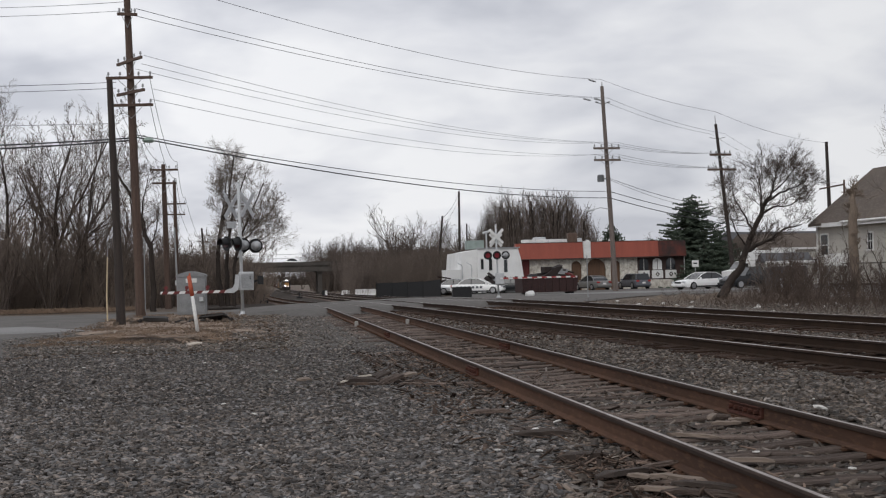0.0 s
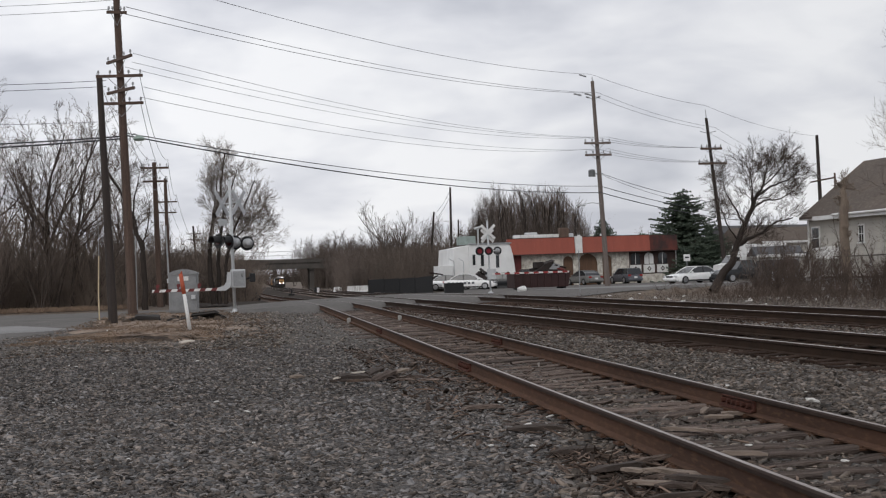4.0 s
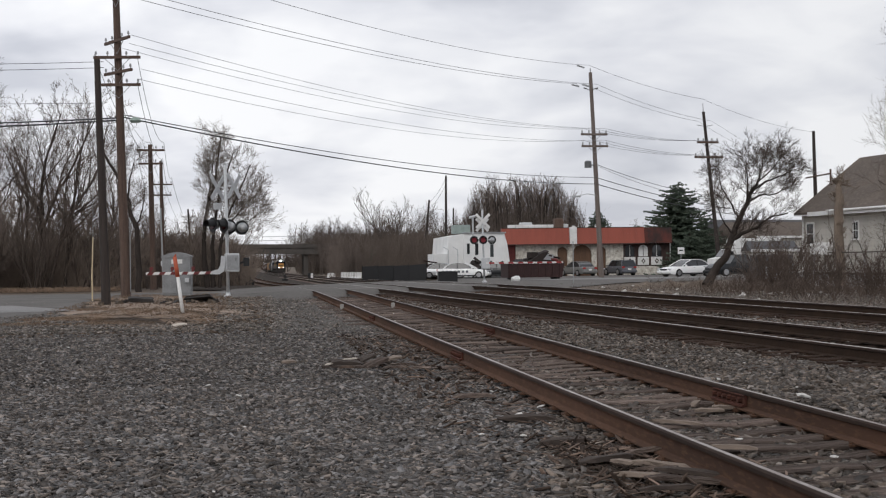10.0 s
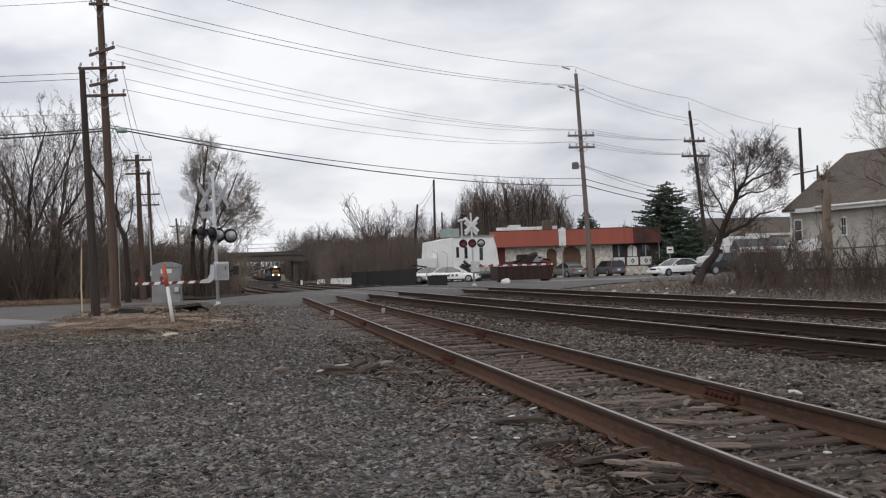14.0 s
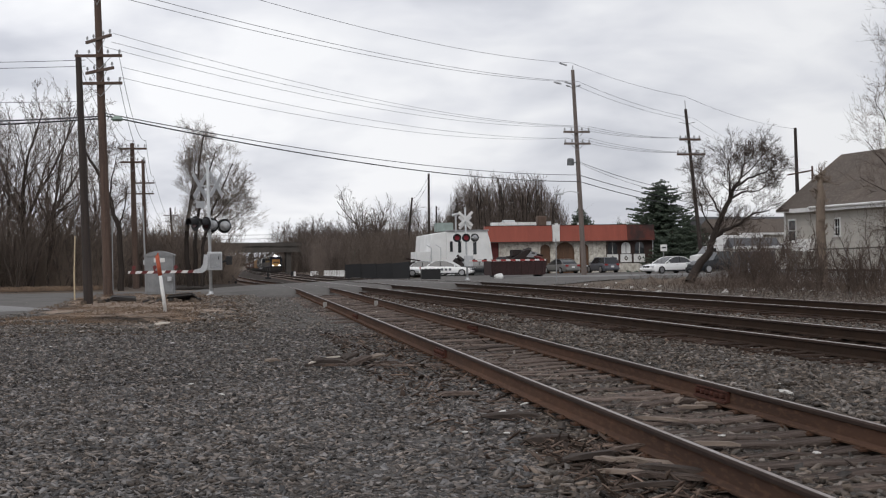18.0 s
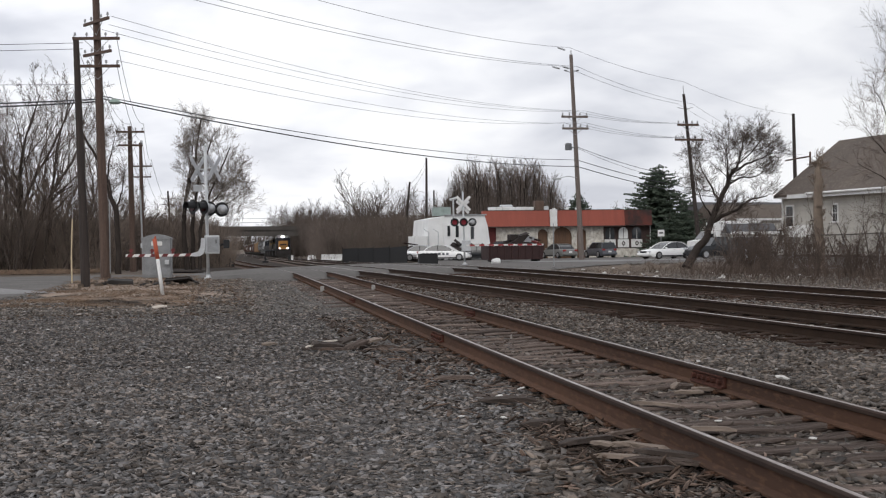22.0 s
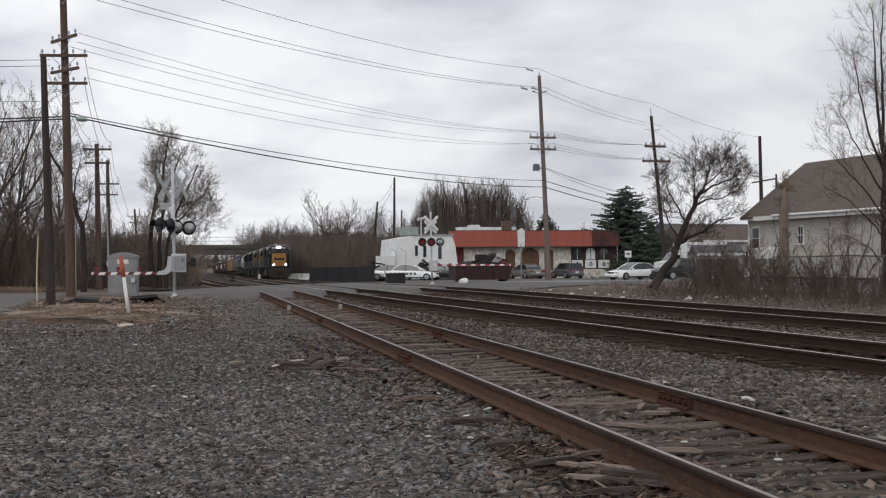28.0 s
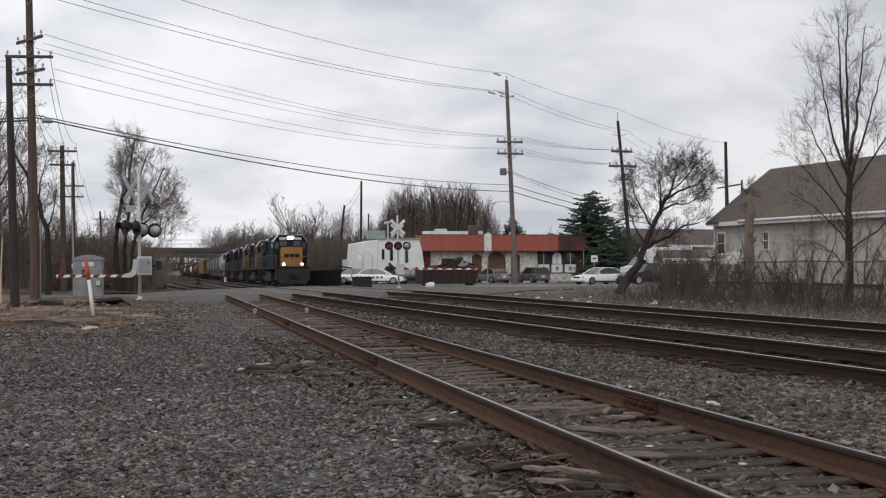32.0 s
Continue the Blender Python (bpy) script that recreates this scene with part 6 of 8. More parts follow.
def limbs(base, rng_seed, lines, twigs, size=1.0, material=BARK, reach=1.0, counts=(6, 5, 4), twig=0.010, crown=None):
    """A tree drawn by its own main limbs: lines of points with a radius at each end; twigs grow from them."""
    rng = random.Random(rng_seed)
    fine = ([], [])
    for pts, r0, r1 in lines:
        P = [Vector(p) for p in pts]
        fullpts = []
        for i in range(len(P) - 1):
            for k in range(4):
                s = k / 4
                a, b = P[max(i - 1, 0)], P[min(i + 2, len(P) - 1)]
                q = P[i].lerp(P[i + 1], s) + (P[i] - a).lerp(b - P[i + 1], s) * 0.0
                fullpts.append(q + Vector((rng.gauss(0, 0.02), rng.gauss(0, 0.02), rng.gauss(0, 0.02))))
        fullpts.append(P[-1])
        n = len(fullpts)
        radii = [r0 + (r1 - r0) * i / (n - 1) for i in range(n)]
        v, f = [], []
        tube(v, f, fullpts, radii, 9)
        smooth(raw("limb", v, f, material, base))

        def shoot(p, d, L, r, level):
            pts2, rr = [p], [r]
            q = Vector(d)
            m = (4, 4, 3, 2)[level]
            for i in range(m):
                q = (q + Vector((rng.gauss(0, 0.12), rng.gauss(0, 0.12), rng.gauss(0.06, 0.09)))).normalized()
                p = p + q * L / m
                pts2.append(p)
                rr.append(max(twig * 0.5, r * (1 - 0.72 * (i + 1) / m)))
            tube(*fine, pts2, rr, 3)
            if level < len(counts):
                for k in range(counts[level]):
                    i = rng.randrange(1 if m > 2 else 0, m)
                    ax = (pts2[i + 1] - pts2[i]).normalized()
                    sd = ax.cross(Vector((rng.gauss(0, 1), rng.gauss(0, 1), rng.gauss(0, 1)))).normalized()
                    ang = rng.uniform(0.35, 0.95)
                    shoot(pts2[i].lerp(pts2[i + 1], rng.random()), ax * math.cos(ang) + sd * math.sin(ang), L * rng.uniform(0.45, 0.7), max(twig, r * 0.55), level + 1)
        for _ in range(twigs):
            i = rng.randrange(int(n * 0.35), n - 1)
            ax = (fullpts[i + 1] - fullpts[i]).normalized()
            sd = ax.cross(Vector((rng.gauss(0, 1), rng.gauss(0, 1), rng.gauss(0, 1)))).normalized()
            ang = rng.uniform(0.5, 1.2)
            shoot(fullpts[i], ax * math.cos(ang) + sd * math.sin(ang) + Vector((0, 0, 0.25)), size * reach * rng.uniform(0.7, 1.3), min(0.03, max(twig, radii[i] * 0.3)), 0)
    raw("crown", *fine, crown or TWIG, base)


CROOKED = thing("crooked_tree", (23.0, 75, -0.1), "crooked bare tree leaning out over dead brush", "tree")
limbs(CROOKED, 5, [([(0, 0, 0), (0.25, 0, 0.45), (0.61, 0.1, 0.95), (1.15, 0.1, 1.65), (1.41, 0.1, 2.55), (1.79, 0.15, 3.3), (2.2, 0.2, 4.15), (2.45, 0.2, 4.7)], 0.25, 0.09),
                   ([(2.45, 0.2, 4.7), (2.8, 0.1, 5.2), (2.95, 0.0, 5.9), (3.1, 0.1, 6.7)], 0.08, 0.015),
                   ([(1.30, 0.1, 2.3), (1.8, -0.1, 2.55), (2.4, -0.2, 2.83), (3.3, -0.2, 3.4), (4.2, -0.2, 3.6)], 0.12, 0.025),
                   ([(2.45, 0.2, 4.7), (3.3, 0.3, 5.25), (4.2, 0.4, 5.55), (4.8, 0.3, 6.0)], 0.07, 0.015),
                   ([(2.2, 0.2, 4.15), (3.0, 0.5, 4.5), (3.9, 0.6, 4.6), (4.6, 0.5, 5.0)], 0.06, 0.015),
                   ([(1.79, 0.15, 3.3), (1.41, 0.4, 4.15), (0.94, 0.5, 5.1), (0.75, 0.4, 5.9)], 0.06, 0.012),
                   ([(2.2, 0.2, 4.15), (2.1, -0.3, 5.25), (1.98, -0.4, 6.4)], 0.06, 0.012),
                   ([(1.41, 0.1, 2.55), (0.85, -0.2, 3.2), (0.47, -0.3, 4.1), (0.38, -0.3, 4.9)], 0.045, 0.012),
                   ([(2.8, 0.1, 5.2), (3.5, -0.2, 5.9), (3.9, -0.3, 6.5)], 0.04, 0.012)], 16, 0.88, counts=(6, 4, 3), twig=0.0062, material=DARK_BARK, crown=BARK)
BIG = thing("bare_tree", (23.7, 50.2, 0.0), "tall bare tree with many upright limbs by the cottage", "tree")
limbs(BIG, 8, [([(0, 0, 0), (0, 0, 2.5), (0.02, 0, 4.6), (0.0, 0, 5.4)], 0.165, 0.09),
               ([(0, 0, 5.3), (-0.2, 0.1, 7.0), (-0.3, 0.1, 8.8), (-0.45, 0, 10.9)], 0.075, 0.012),
               ([(0, 0, 5.1), (0.3, 0, 6.7), (0.55, 0.2, 8.5), (0.8, 0.2, 10.6)], 0.075, 0.012),
               ([(0, 0, 4.7), (-0.5, 0.2, 6.2), (-0.85, 0.3, 7.8), (-1.1, 0.3, 9.4)], 0.055, 0.010),
               ([(0, 0, 4.5), (0.6, 0.2, 6.0), (1.1, 0.2, 7.6), (1.6, 0.2, 9.4)], 0.06, 0.010),
               ([(0, 0, 4.2), (0.9, 0.2, 5.3), (1.7, 0.2, 6.4), (2.4, 0.2, 7.6)], 0.05, 0.010),
               ([(0, 0, 3.9), (-0.8, -0.2, 5.0), (-1.4, -0.3, 6.0), (-1.9, -0.2, 7.2)], 0.045, 0.010),
               ([(0, 0, 3.0), (-0.9, -0.3, 4.0), (-1.7, -0.3, 4.9), (-2.3, -0.2, 5.6)], 0.04, 0.010),
               ([(0, 0, 2.3), (-0.8, -0.3, 3.0), (-1.6, -0.3, 3.7), (-2.6, -0.4, 4.2)], 0.035, 0.010),
               ([(0, 0, 2.0), (0.9, -0.4, 2.7), (1.8, -0.4, 3.6), (2.6, -0.4, 4.6)], 0.035, 0.010),
               ([(0, 0, 1.2), (-0.9, -0.6, 1.9), (-2.0, -0.6, 2.4)], 0.028, 0.010),
               ([(0, 0, 5.4), (0.1, 0.3, 7.5), (0.1, 0.4, 9.4), (0.15, 0.3, 11.3)], 0.075, 0.012)], 15, 0.95, material=DARK_BARK, counts=(6, 4), twig=0.0048)
BIG.scale = (0.92, 0.92, 0.92)
VINE_TWIG = mat("pale_vines", (0.25, 0.215, 0.19), (0.14, 0.118, 0.105), 0.95, scale=0.8, fine=8, bump=0.0, spec=0.1)
VINE = thing("vine_tree", (-2.25, 100, -0.25), "bare forked tree hung with pale vines behind the signal", "tree")
limbs(VINE, 11, [([(0, 0, 0), (-0.25, 0, 2.4), (-0.1, 0, 4.5), (0.55, 0, 7.0), (0.95, 0, 9.6)], 0.19, 0.04),
                 ([(0.35, 0.2, 0), (0.3, 0.2, 2.6), (0.55, 0.2, 4.6), (0.9, 0.2, 6.4), (1.7, 0, 8.6)], 0.16, 0.03),
                 ([(0.75, 0.1, 0), (0.8, 0.1, 2.5), (1.2, 0.2, 4.4), (2.0, 0.2, 6.0), (2.8, 0.1, 7.9)], 0.13, 0.03),
                 ([(0.8, 0.3, 3.0), (1.6, 0.3, 4.3), (2.5, 0.2, 5.4), (3.5, 0.1, 6.4)], 0.07, 0.02),
                 ([(0.8, 0.3, 2.8), (1.6, 0.3, 3.6), (2.5, 0.2, 4.2), (3.3, 0.1, 4.7)], 0.05, 0.015),
                 ([(-0.1, 0, 4.5), (0.2, 0.2, 6.4), (0.5, 0.2, 8.6)], 0.08, 0.02)], 21, 1.2, material=DARK_BARK, counts=(6, 5, 3), twig=0.007, crown=VINE_TWIG)
LEANER = thing("leaning_tree", (-6.1, 92, -0.3), "dark bare tree leaning over the lane behind the tall pole", "tree")
limbs(LEANER, 14, [([(0, 0, 0), (0.05, 0, 1.3), (-0.05, 0, 3.7), (-0.38, 0, 4.6), (-0.55, 0, 5.5), (-1.05, 0.1, 6.7), (-1.8, 0.1, 7.9), (-2.2, 0.2, 8.7)], 0.19, 0.05),
                   ([(-0.05, 0, 3.7), (0.3, 0.2, 4.9), (0.45, 0.2, 6.2)], 0.06, 0.015),
                   ([(-0.55, 0, 5.5), (-0.4, 0.2, 6.8), (-0.1, 0.3, 8.0)], 0.06, 0.015),
                   ([(-1.05, 0.1, 6.7), (-1.1, 0.3, 8.0), (-0.8, 0.4, 9.2)], 0.05, 0.012)], 7, 1.0, material=DARK_BARK, counts=(5, 4, 2), twig=0.008)
SNAG = thing("tree_snag", (24.36, 61, 0.1), "pale dead tree stump rising before the cottage", "tree")
PALE_BARK = mat("pale_bark", (0.215, 0.168, 0.130), (0.15, 0.118, 0.094), 0.95, scale=2.0, fine=22, bump=0.7, depth=0.03, stretch=(2, 2, 0.4))
limbs(SNAG, 3, [([(0.05, 0, 0), (0.0, 0, 1.6), (0.0, 0, 3.0), (0.02, 0, 3.7)], 0.20, 0.18), ([(0.02, 0, 3.6), (0.0, 0, 4.0), (0.05, 0, 4.25), (0.04, 0, 4.45)], 0.18, 0.04)], 22, 0.36, material=PALE_BARK, counts=(5, 4), twig=0.007, crown=PALE_BARK)


def sapling(x, y, h, seed, label="thin bare sapling in the brush"):
    base = thing("sapling", (x, y, land(x, y) - 0.1), label, "tree", "saplings by the cottage")
    wood, fine = grow(seed=seed, height=h, radius=0.035, levels=3, first=0.15, spread=0.55, counts=(8, 4, 3), length=0.35, twig=0.006, wobble=0.13, split=1)
    raw("trunk", *wood, BARK, base)
    raw("crown", *fine, TWIG, base)


DARK_SCRUB = []
for i in range(3):
    pair_ = []
    for me in SCRUB[i]:
        me = me.copy()
        me.materials.clear()
        me.materials.append(DARK_BRUSH)
        pair_.append(me)
    DARK_SCRUB.append(pair_)
for k in range(36):
    # dense between the crooked tree and the cottage, thinner along the yard fence
    y = 57 + 15 * RNG.random() if k < 10 else 36 + 22 * RNG.random()
    x = y * (0.335 + 0.065 * RNG.random()) if k < 10 else curve_at(MAIN_B, y) + 6.2 + 3.2 * RNG.random()
    stand(DARK_SCRUB[k % 3], x, y, RNG.uniform(0.24, 0.46) if k < 10 else RNG.uniform(0.18, 0.36), RNG.uniform(0, 360), "tangled dark brown brush before the cottage", "shrub", "brush before the cottage", "shrub")
for k in range(48):
    y = 36 + 26 * RNG.random()
    sapling(19.6 + 0.07 * (60 - y) + 3.0 * RNG.random(), y, RNG.uniform(1.3, 3.4), 200 + k)


# ---- spruce ----
def spruce(x, y, h, w, seed, label, start=0.05):
    """Whorls of drooping boughs, each a flat fan of needle sprays."""
    rng = random.Random(seed)
    base = thing("spruce", (x, y, land(x, y) - 0.1), label, "tree", "spruces by the restaurant")
    smooth(part("trunk", R((0, 0, 0), (0, 0, h * 0.97), h * 0.018, 0.02, 8), BARK, base))
    verts, faces = [], []
    rows = int(h * 4.0)
    for j in range(rows):
        s = start + (1 - start) * (j + 0.3 * rng.random()) / rows
        z = h * s
        reach = w * (1 - s) ** 0.72 * rng.uniform(0.75, 1.1) + 0.15
        n = max(5, int(8 * (1 - s) + 5))
        for k in range(n):
            a = 6.2832 * (k + rng.random()) / n
            L = reach * rng.uniform(0.6, 1.15)
            d = Vector((math.cos(a), math.sin(a), 0))
            cr = Vector((-d.y, d.x, 0))
            p0 = Vector((0, 0, z + rng.uniform(-0.2, 0.2)))
            m = max(3, int(L * 4.5))
            for i in range(m):
                u = (i + 0.5) / m
                p = p0 + d * L * u + Vector((0, 0, -0.34 * L * u + 0.30 * L * u * u + 0.02 * rng.gauss(0, 1)))
                fan = (0.55 - 0.35 * u) * min(1.0, L * 0.55)
                for sgn in (-1, 1, 0):
                    q = (cr * sgn * rng.uniform(0.7, 1.2) + d * rng.uniform(0.4, 0.9) + Vector((0, 0, rng.gauss(-0.18, 0.2)))) * (fan if sgn else 0.3)
                    sd = q.cross(Vector((rng.gauss(0, 0.5), rng.gauss(0, 0.5), 1))).normalized() * rng.uniform(0.07, 0.14)
                    o = len(verts)
                    verts.extend((p - sd * 0.6, p + q * 0.5 - sd + Vector((0, 0, -0.05)), p + q, p + q * 0.5 + sd))
                    faces.append((o, o + 1, o + 2, o + 3))
                    o = len(verts)
                    up = Vector((0, 0, rng.uniform(0.05, 0.12)))
                    verts.extend((p - up, p + q * 0.5 - up * 1.2, p + q, p + q * 0.5 + up))
                    faces.append((o, o + 1, o + 2, o + 3))
    raw("crown", verts, faces, NEEDLE, base, "dense dark green needle sprays")


spruce(45.7, 159, 9.9, 8.2, 1, "broad dark green spruce beside the restaurant")
spruce(44.5, 150.6, 4.7, 3.9, 2, "low dark green spruce at the restaurant's end")
spruce(49.8, 163, 6.4, 4.6, 3, "low dark green spruce beyond the tall one")
spruce(45.7, 196, 8.2, 4.6, 4, "dark green spruce behind the restaurant", 0.5)
spruce(17.2, 205, 3.8, 1.3, 5, "small dark evergreen on the bank")


# ---- parked cars ----
CAR_WHITE = mat("white_car_paint", (0.85, 0.85, 0.84), (0.82, 0.82, 0.81), 0.25, scale=1, bump=0.0, spec=0.5)
CAR_GREY = mat("grey_car_paint", (0.20, 0.20, 0.19), (0.17, 0.17, 0.165), 0.28, 0.4, scale=1, bump=0.0)
CAR_SLATE = mat("slate_car_paint", (0.13, 0.135, 0.15), (0.11, 0.115, 0.13), 0.28, 0.4, scale=1, bump=0.0)
CAR_SILVER = mat("silver_car_paint", (0.50, 0.51, 0.52), (0.46, 0.47, 0.48), 0.3, 0.4, scale=1, bump=0.0)
CAR_MAROON = mat("maroon_car_paint", (0.045, 0.016, 0.016), (0.035, 0.013, 0.013), 0.35, 0.2, scale=1, bump=0.0)
CAR_BLACK = mat("black_car_paint", (0.014, 0.015, 0.017), rough=0.25, bump=0.0)
TAIL = mat("tail_lamp", (0.30, 0.015, 0.015), rough=0.3, bump=0.0)
HEADLAMP = glassy("headlamp_glass", (0.55, 0.56, 0.58), 0.1)


def wheel(parent, x, y, r, w):
    t = part("wheel", DI((x, y, r), r, w, "y", 22), RUBBER, parent)
    s = 1 if y > 0 else -1
    bm = DI((x, y + s * (w / 2 + 0.002), r), r * 0.66, 0.03, "y", 18)
    rim = part("rim", bm, CHROME, t)
    return t


def loft(rings, close=True):
    """A skin over rings of equal point count."""
    bm = bmesh.new()
    R_ = [[bm.verts.new(p) for p in ring] for ring in rings]
    n = len(rings[0])
    for a, b in zip(R_, R_[1:]):
        for i in range(n):
            bm.faces.new((a[i], a[(i + 1) % n], b[(i + 1) % n], b[i]))
    if close:
        bm.faces.new(R_[0][::-1])
        bm.faces.new(R_[-1])
    bmesh.ops.recalc_face_normals(bm, faces=bm.faces[:])
    return bm


def car(at, turn, paint, label, kind="sedan", length=4.7, width=1.8, height=1.42, group="cars parked by the restaurant"):
    """A car whose nose points along its own x."""
    c = thing("car", at, label, "car", group, turn=turn)
    L, W, H = length / 2, width / 2, height
    belt = 0.62 * H
    hood = 0.60 * H if kind != "pickup" else 0.64 * H
    # stations of the lower body: x, top height, half width
    st = [(-L, 0.42 * H, 0.74), (-L + 0.06, 0.56 * H, 0.86), (-L + 0.22, 0.625 * H, 0.93), (-L + 0.7, 0.645 * H if kind == "sedan" else belt, 0.985), (-0.5, belt, 1.0), (0.6, belt * 0.985, 1.0), (1.1, belt * 0.965, 0.99), (L - 0.75, hood * 0.92, 0.965), (L - 0.35, hood * 0.83, 0.90), (L - 0.12, hood * 0.72, 0.81), (L, 0.40 * H, 0.68)]
    rings = []
    for x, z, k in st:
        w = W * k
        lo = 0.20 if abs(x) < L - 0.2 else 0.28
        rings.append([(x, -w * 0.94, lo), (x, -w, lo + 0.14), (x, -w, z - 0.10), (x, -w * 0.93, z), (x, w * 0.93, z), (x, w, z - 0.10), (x, w, lo + 0.14), (x, w * 0.94, lo)])
    body = part("body", loft(rings), paint, c)
    smooth(body)
    body.data.set_sharp_from_angle(angle=radians(35))
    if kind == "pickup":
        cab = [(-0.75, 0), (-0.55, 1), (0.55, 1), (1.15, 0)]
    elif kind == "suv":
        cab = [(-L + 0.12, 0), (-L + 0.38, 1), (0.35, 1), (1.05, 0)]
    else:
        cab = [(-L + 0.62, 0), (-L + 0.95, 0.55), (-L + 1.40, 0.93), (-0.45, 1), (0.05, 0.96), (0.55, 0.62), (1.12, 0)]
    g = []
    for x, up in cab:
        z = belt - 0.03 + (H - belt) * up
        w = W * (0.90 - 0.17 * up)
        g.append([(x, -w, z), (x, w, z)])
    bm = bmesh.new()
    v = [[bm.verts.new(p) for p in pair] for pair in g]
    for a, b in zip(v, v[1:]):
        bm.faces.new((a[0], a[1], b[1], b[0]))
    bm.faces.new([p[0] for p in v])
    bm.faces.new([p[1] for p in v][::-1])
    bm.faces.new((v[0][0], v[0][1], v[-1][1], v[-1][0]))
    bmesh.ops.recalc_face_normals(bm, faces=bm.faces[:])
    part("glazing", bm, GLASS, c)
    tops = [p for p in cab if p[1] > 0.9]
    xa, xb = tops[0][0], tops[-1][0]
    bm = bmesh.new()
    prism(bm, [(x, belt + (H - belt) * up - 0.025) for x, up in tops] + [(x, belt + (H - belt) * up + 0.02) for x, up in tops[::-1]], -W * 0.745, W * 0.745)
    part("car_roof", bm, paint, c)
    for s in (-1, 1):
        i0, i1 = cab.index(tops[0]), cab.index(tops[-1])
        for run in (cab[:i0 + 1], cab[i1:]):
            bm = bmesh.new()
            for (x0, u0), (x1, u1) in zip(run, run[1:]):
                rod(bm, (x0, s * W * (0.905 - 0.165 * u0), belt - 0.01 + (H - belt) * u0), (x1, s * W * (0.905 - 0.165 * u1), belt - 0.01 + (H - belt) * u1), 0.035, 0.035, 6)
            part("pillar", bm, paint, c)
        xm = (xa + xb) / 2
        part("pillar", R((xm, s * W * 0.915, belt - 0.02), (xm - 0.05, s * W * 0.75, H - 0.02), 0.03, 0.03, 6), BLACK, c)
        part("mirror", B((0.85, s * (W + 0.07), belt + 0.05), (0.12, 0.16, 0.13), bevel=0.03), paint, c)
        part("headlight", B((L - 0.12, s * W * 0.66, hood * 0.74), (0.16, 0.40, 0.14), s * -14, bevel=0.03), HEADLAMP, c)
        part("tail_light", B((-L + 0.05, s * W * 0.72, 0.54 * H), (0.10, 0.32, 0.18), bevel=0.03), TAIL, c)
        part("sill", B((0, s * W * 0.97, 0.27), (length * 0.5, 0.05, 0.10), bevel=0.015), BLACK, c)
        part("door_handle", B((-0.1, s * (W + 0.005), belt - 0.12), (0.16, 0.03, 0.03)), CHROME, c)
    part("front_bumper", B((L - 0.05, 0, 0.42), (0.20, width * 0.9, 0.20), bevel=0.06), paint, c)
    part("rear_bumper", B((-L + 0.05, 0, 0.42), (0.20, width * 0.92, 0.22), bevel=0.06), paint, c)
    part("grille", B((L - 0.015, 0, 0.60), (0.10, width * 0.42, 0.14), bevel=0.02), BLACK, c)
    part("plate_holder", B((-L - 0.03, 0, 0.62), (0.03, 0.34, 0.17)), WHITE, c)
    for x in (-L * 0.60, L * 0.62):
        for s in (-1, 1):
            wheel(c, x, s * (W - 0.09), 0.32 if kind == "sedan" else 0.36, 0.21)
    if kind == "pickup":
        part("bed_rim", B((-L + 0.85, 0, belt + 0.02), (1.5, width * 0.96, 0.08), bevel=0.02), paint, c)
    return c


PATROL = car((19.6, 137, -0.33), -16, CAR_WHITE, "white saloon car with dark side markings at the crossing")
for k in range(7):
    part("side_marking", B((-1.75 + 0.36 * k, -0.905, 0.62), (0.22, 0.012, 0.20)), CAR_SLATE, PATROL)
car((32.7, 149, -0.39), 107, CAR_GREY, "grey saloon parked by the restaurant's stone wall")
car((37.0, 149.5, -0.40), 103, CAR_SLATE, "slate grey hatchback parked beside the porch", "suv", 4.2, 1.75, 1.5)
car((36.75, 125.5, -0.28), 205, CAR_WHITE, "white saloon car parked on the apron", length=5.0)
car((40.3, 123, -0.27), 196, CAR_BLACK, "black pickup truck behind the crooked tree", "pickup", 5.4, 1.95, 1.75)
car((22.9, 141.5, -0.36), 165, CAR_BLACK, "black car before the white building", "sedan", 4.7, 1.8, 1.45)

car((18.7, 143.0, -0.37), -14, CAR_SILVER, "silver saloon car behind the white one at the crossing", length=4.6)
car((25.8, 142.5, -0.37), 172, CAR_MAROON, "dark maroon pickup truck beside the waste container", "pickup", 5.2, 1.9, 1.7)


def rubble_heap(x, y, r, h, count, seed, label, materials):
    # a lumpy core, and pieces leaning on it
    rng = random.Random(seed)
    base = thing("rubble_heap", (x, y, land(x, y)), label, "debris", "rubble before the white building")
    bm = bmesh.new()
    bmesh.ops.create_icosphere(bm, subdivisions=2, radius=1.0)
    for v in bm.verts:
        v.co = Vector((v.co.x * r * 0.8, v.co.y * r * 0.6, max(-0.05, v.co.z) * h * 0.7)) * (1 + 0.35 * noise.noise(v.co * 2.3 + Vector((seed, 0, 0))))
    part("core", bm, materials[0], base)
    for k in range(count):
        a, u = rng.uniform(0, 6.283), rng.random() ** 0.7
        o = part("board", B((0, 0, 0), (rng.uniform(0.5, 1.5), rng.uniform(0.15, 0.7), rng.uniform(0.03, 0.09)), bevel=0.008), rng.choice(materials), base)
        o.matrix_basis = pose(r * 0.8 * u * math.cos(a), r * 0.6 * u * math.sin(a), h * (1 - u) * rng.uniform(0.6, 0.95) + 0.12, rng.uniform(-35, 35), rng.uniform(-40, 40), rng.uniform(0, 180))


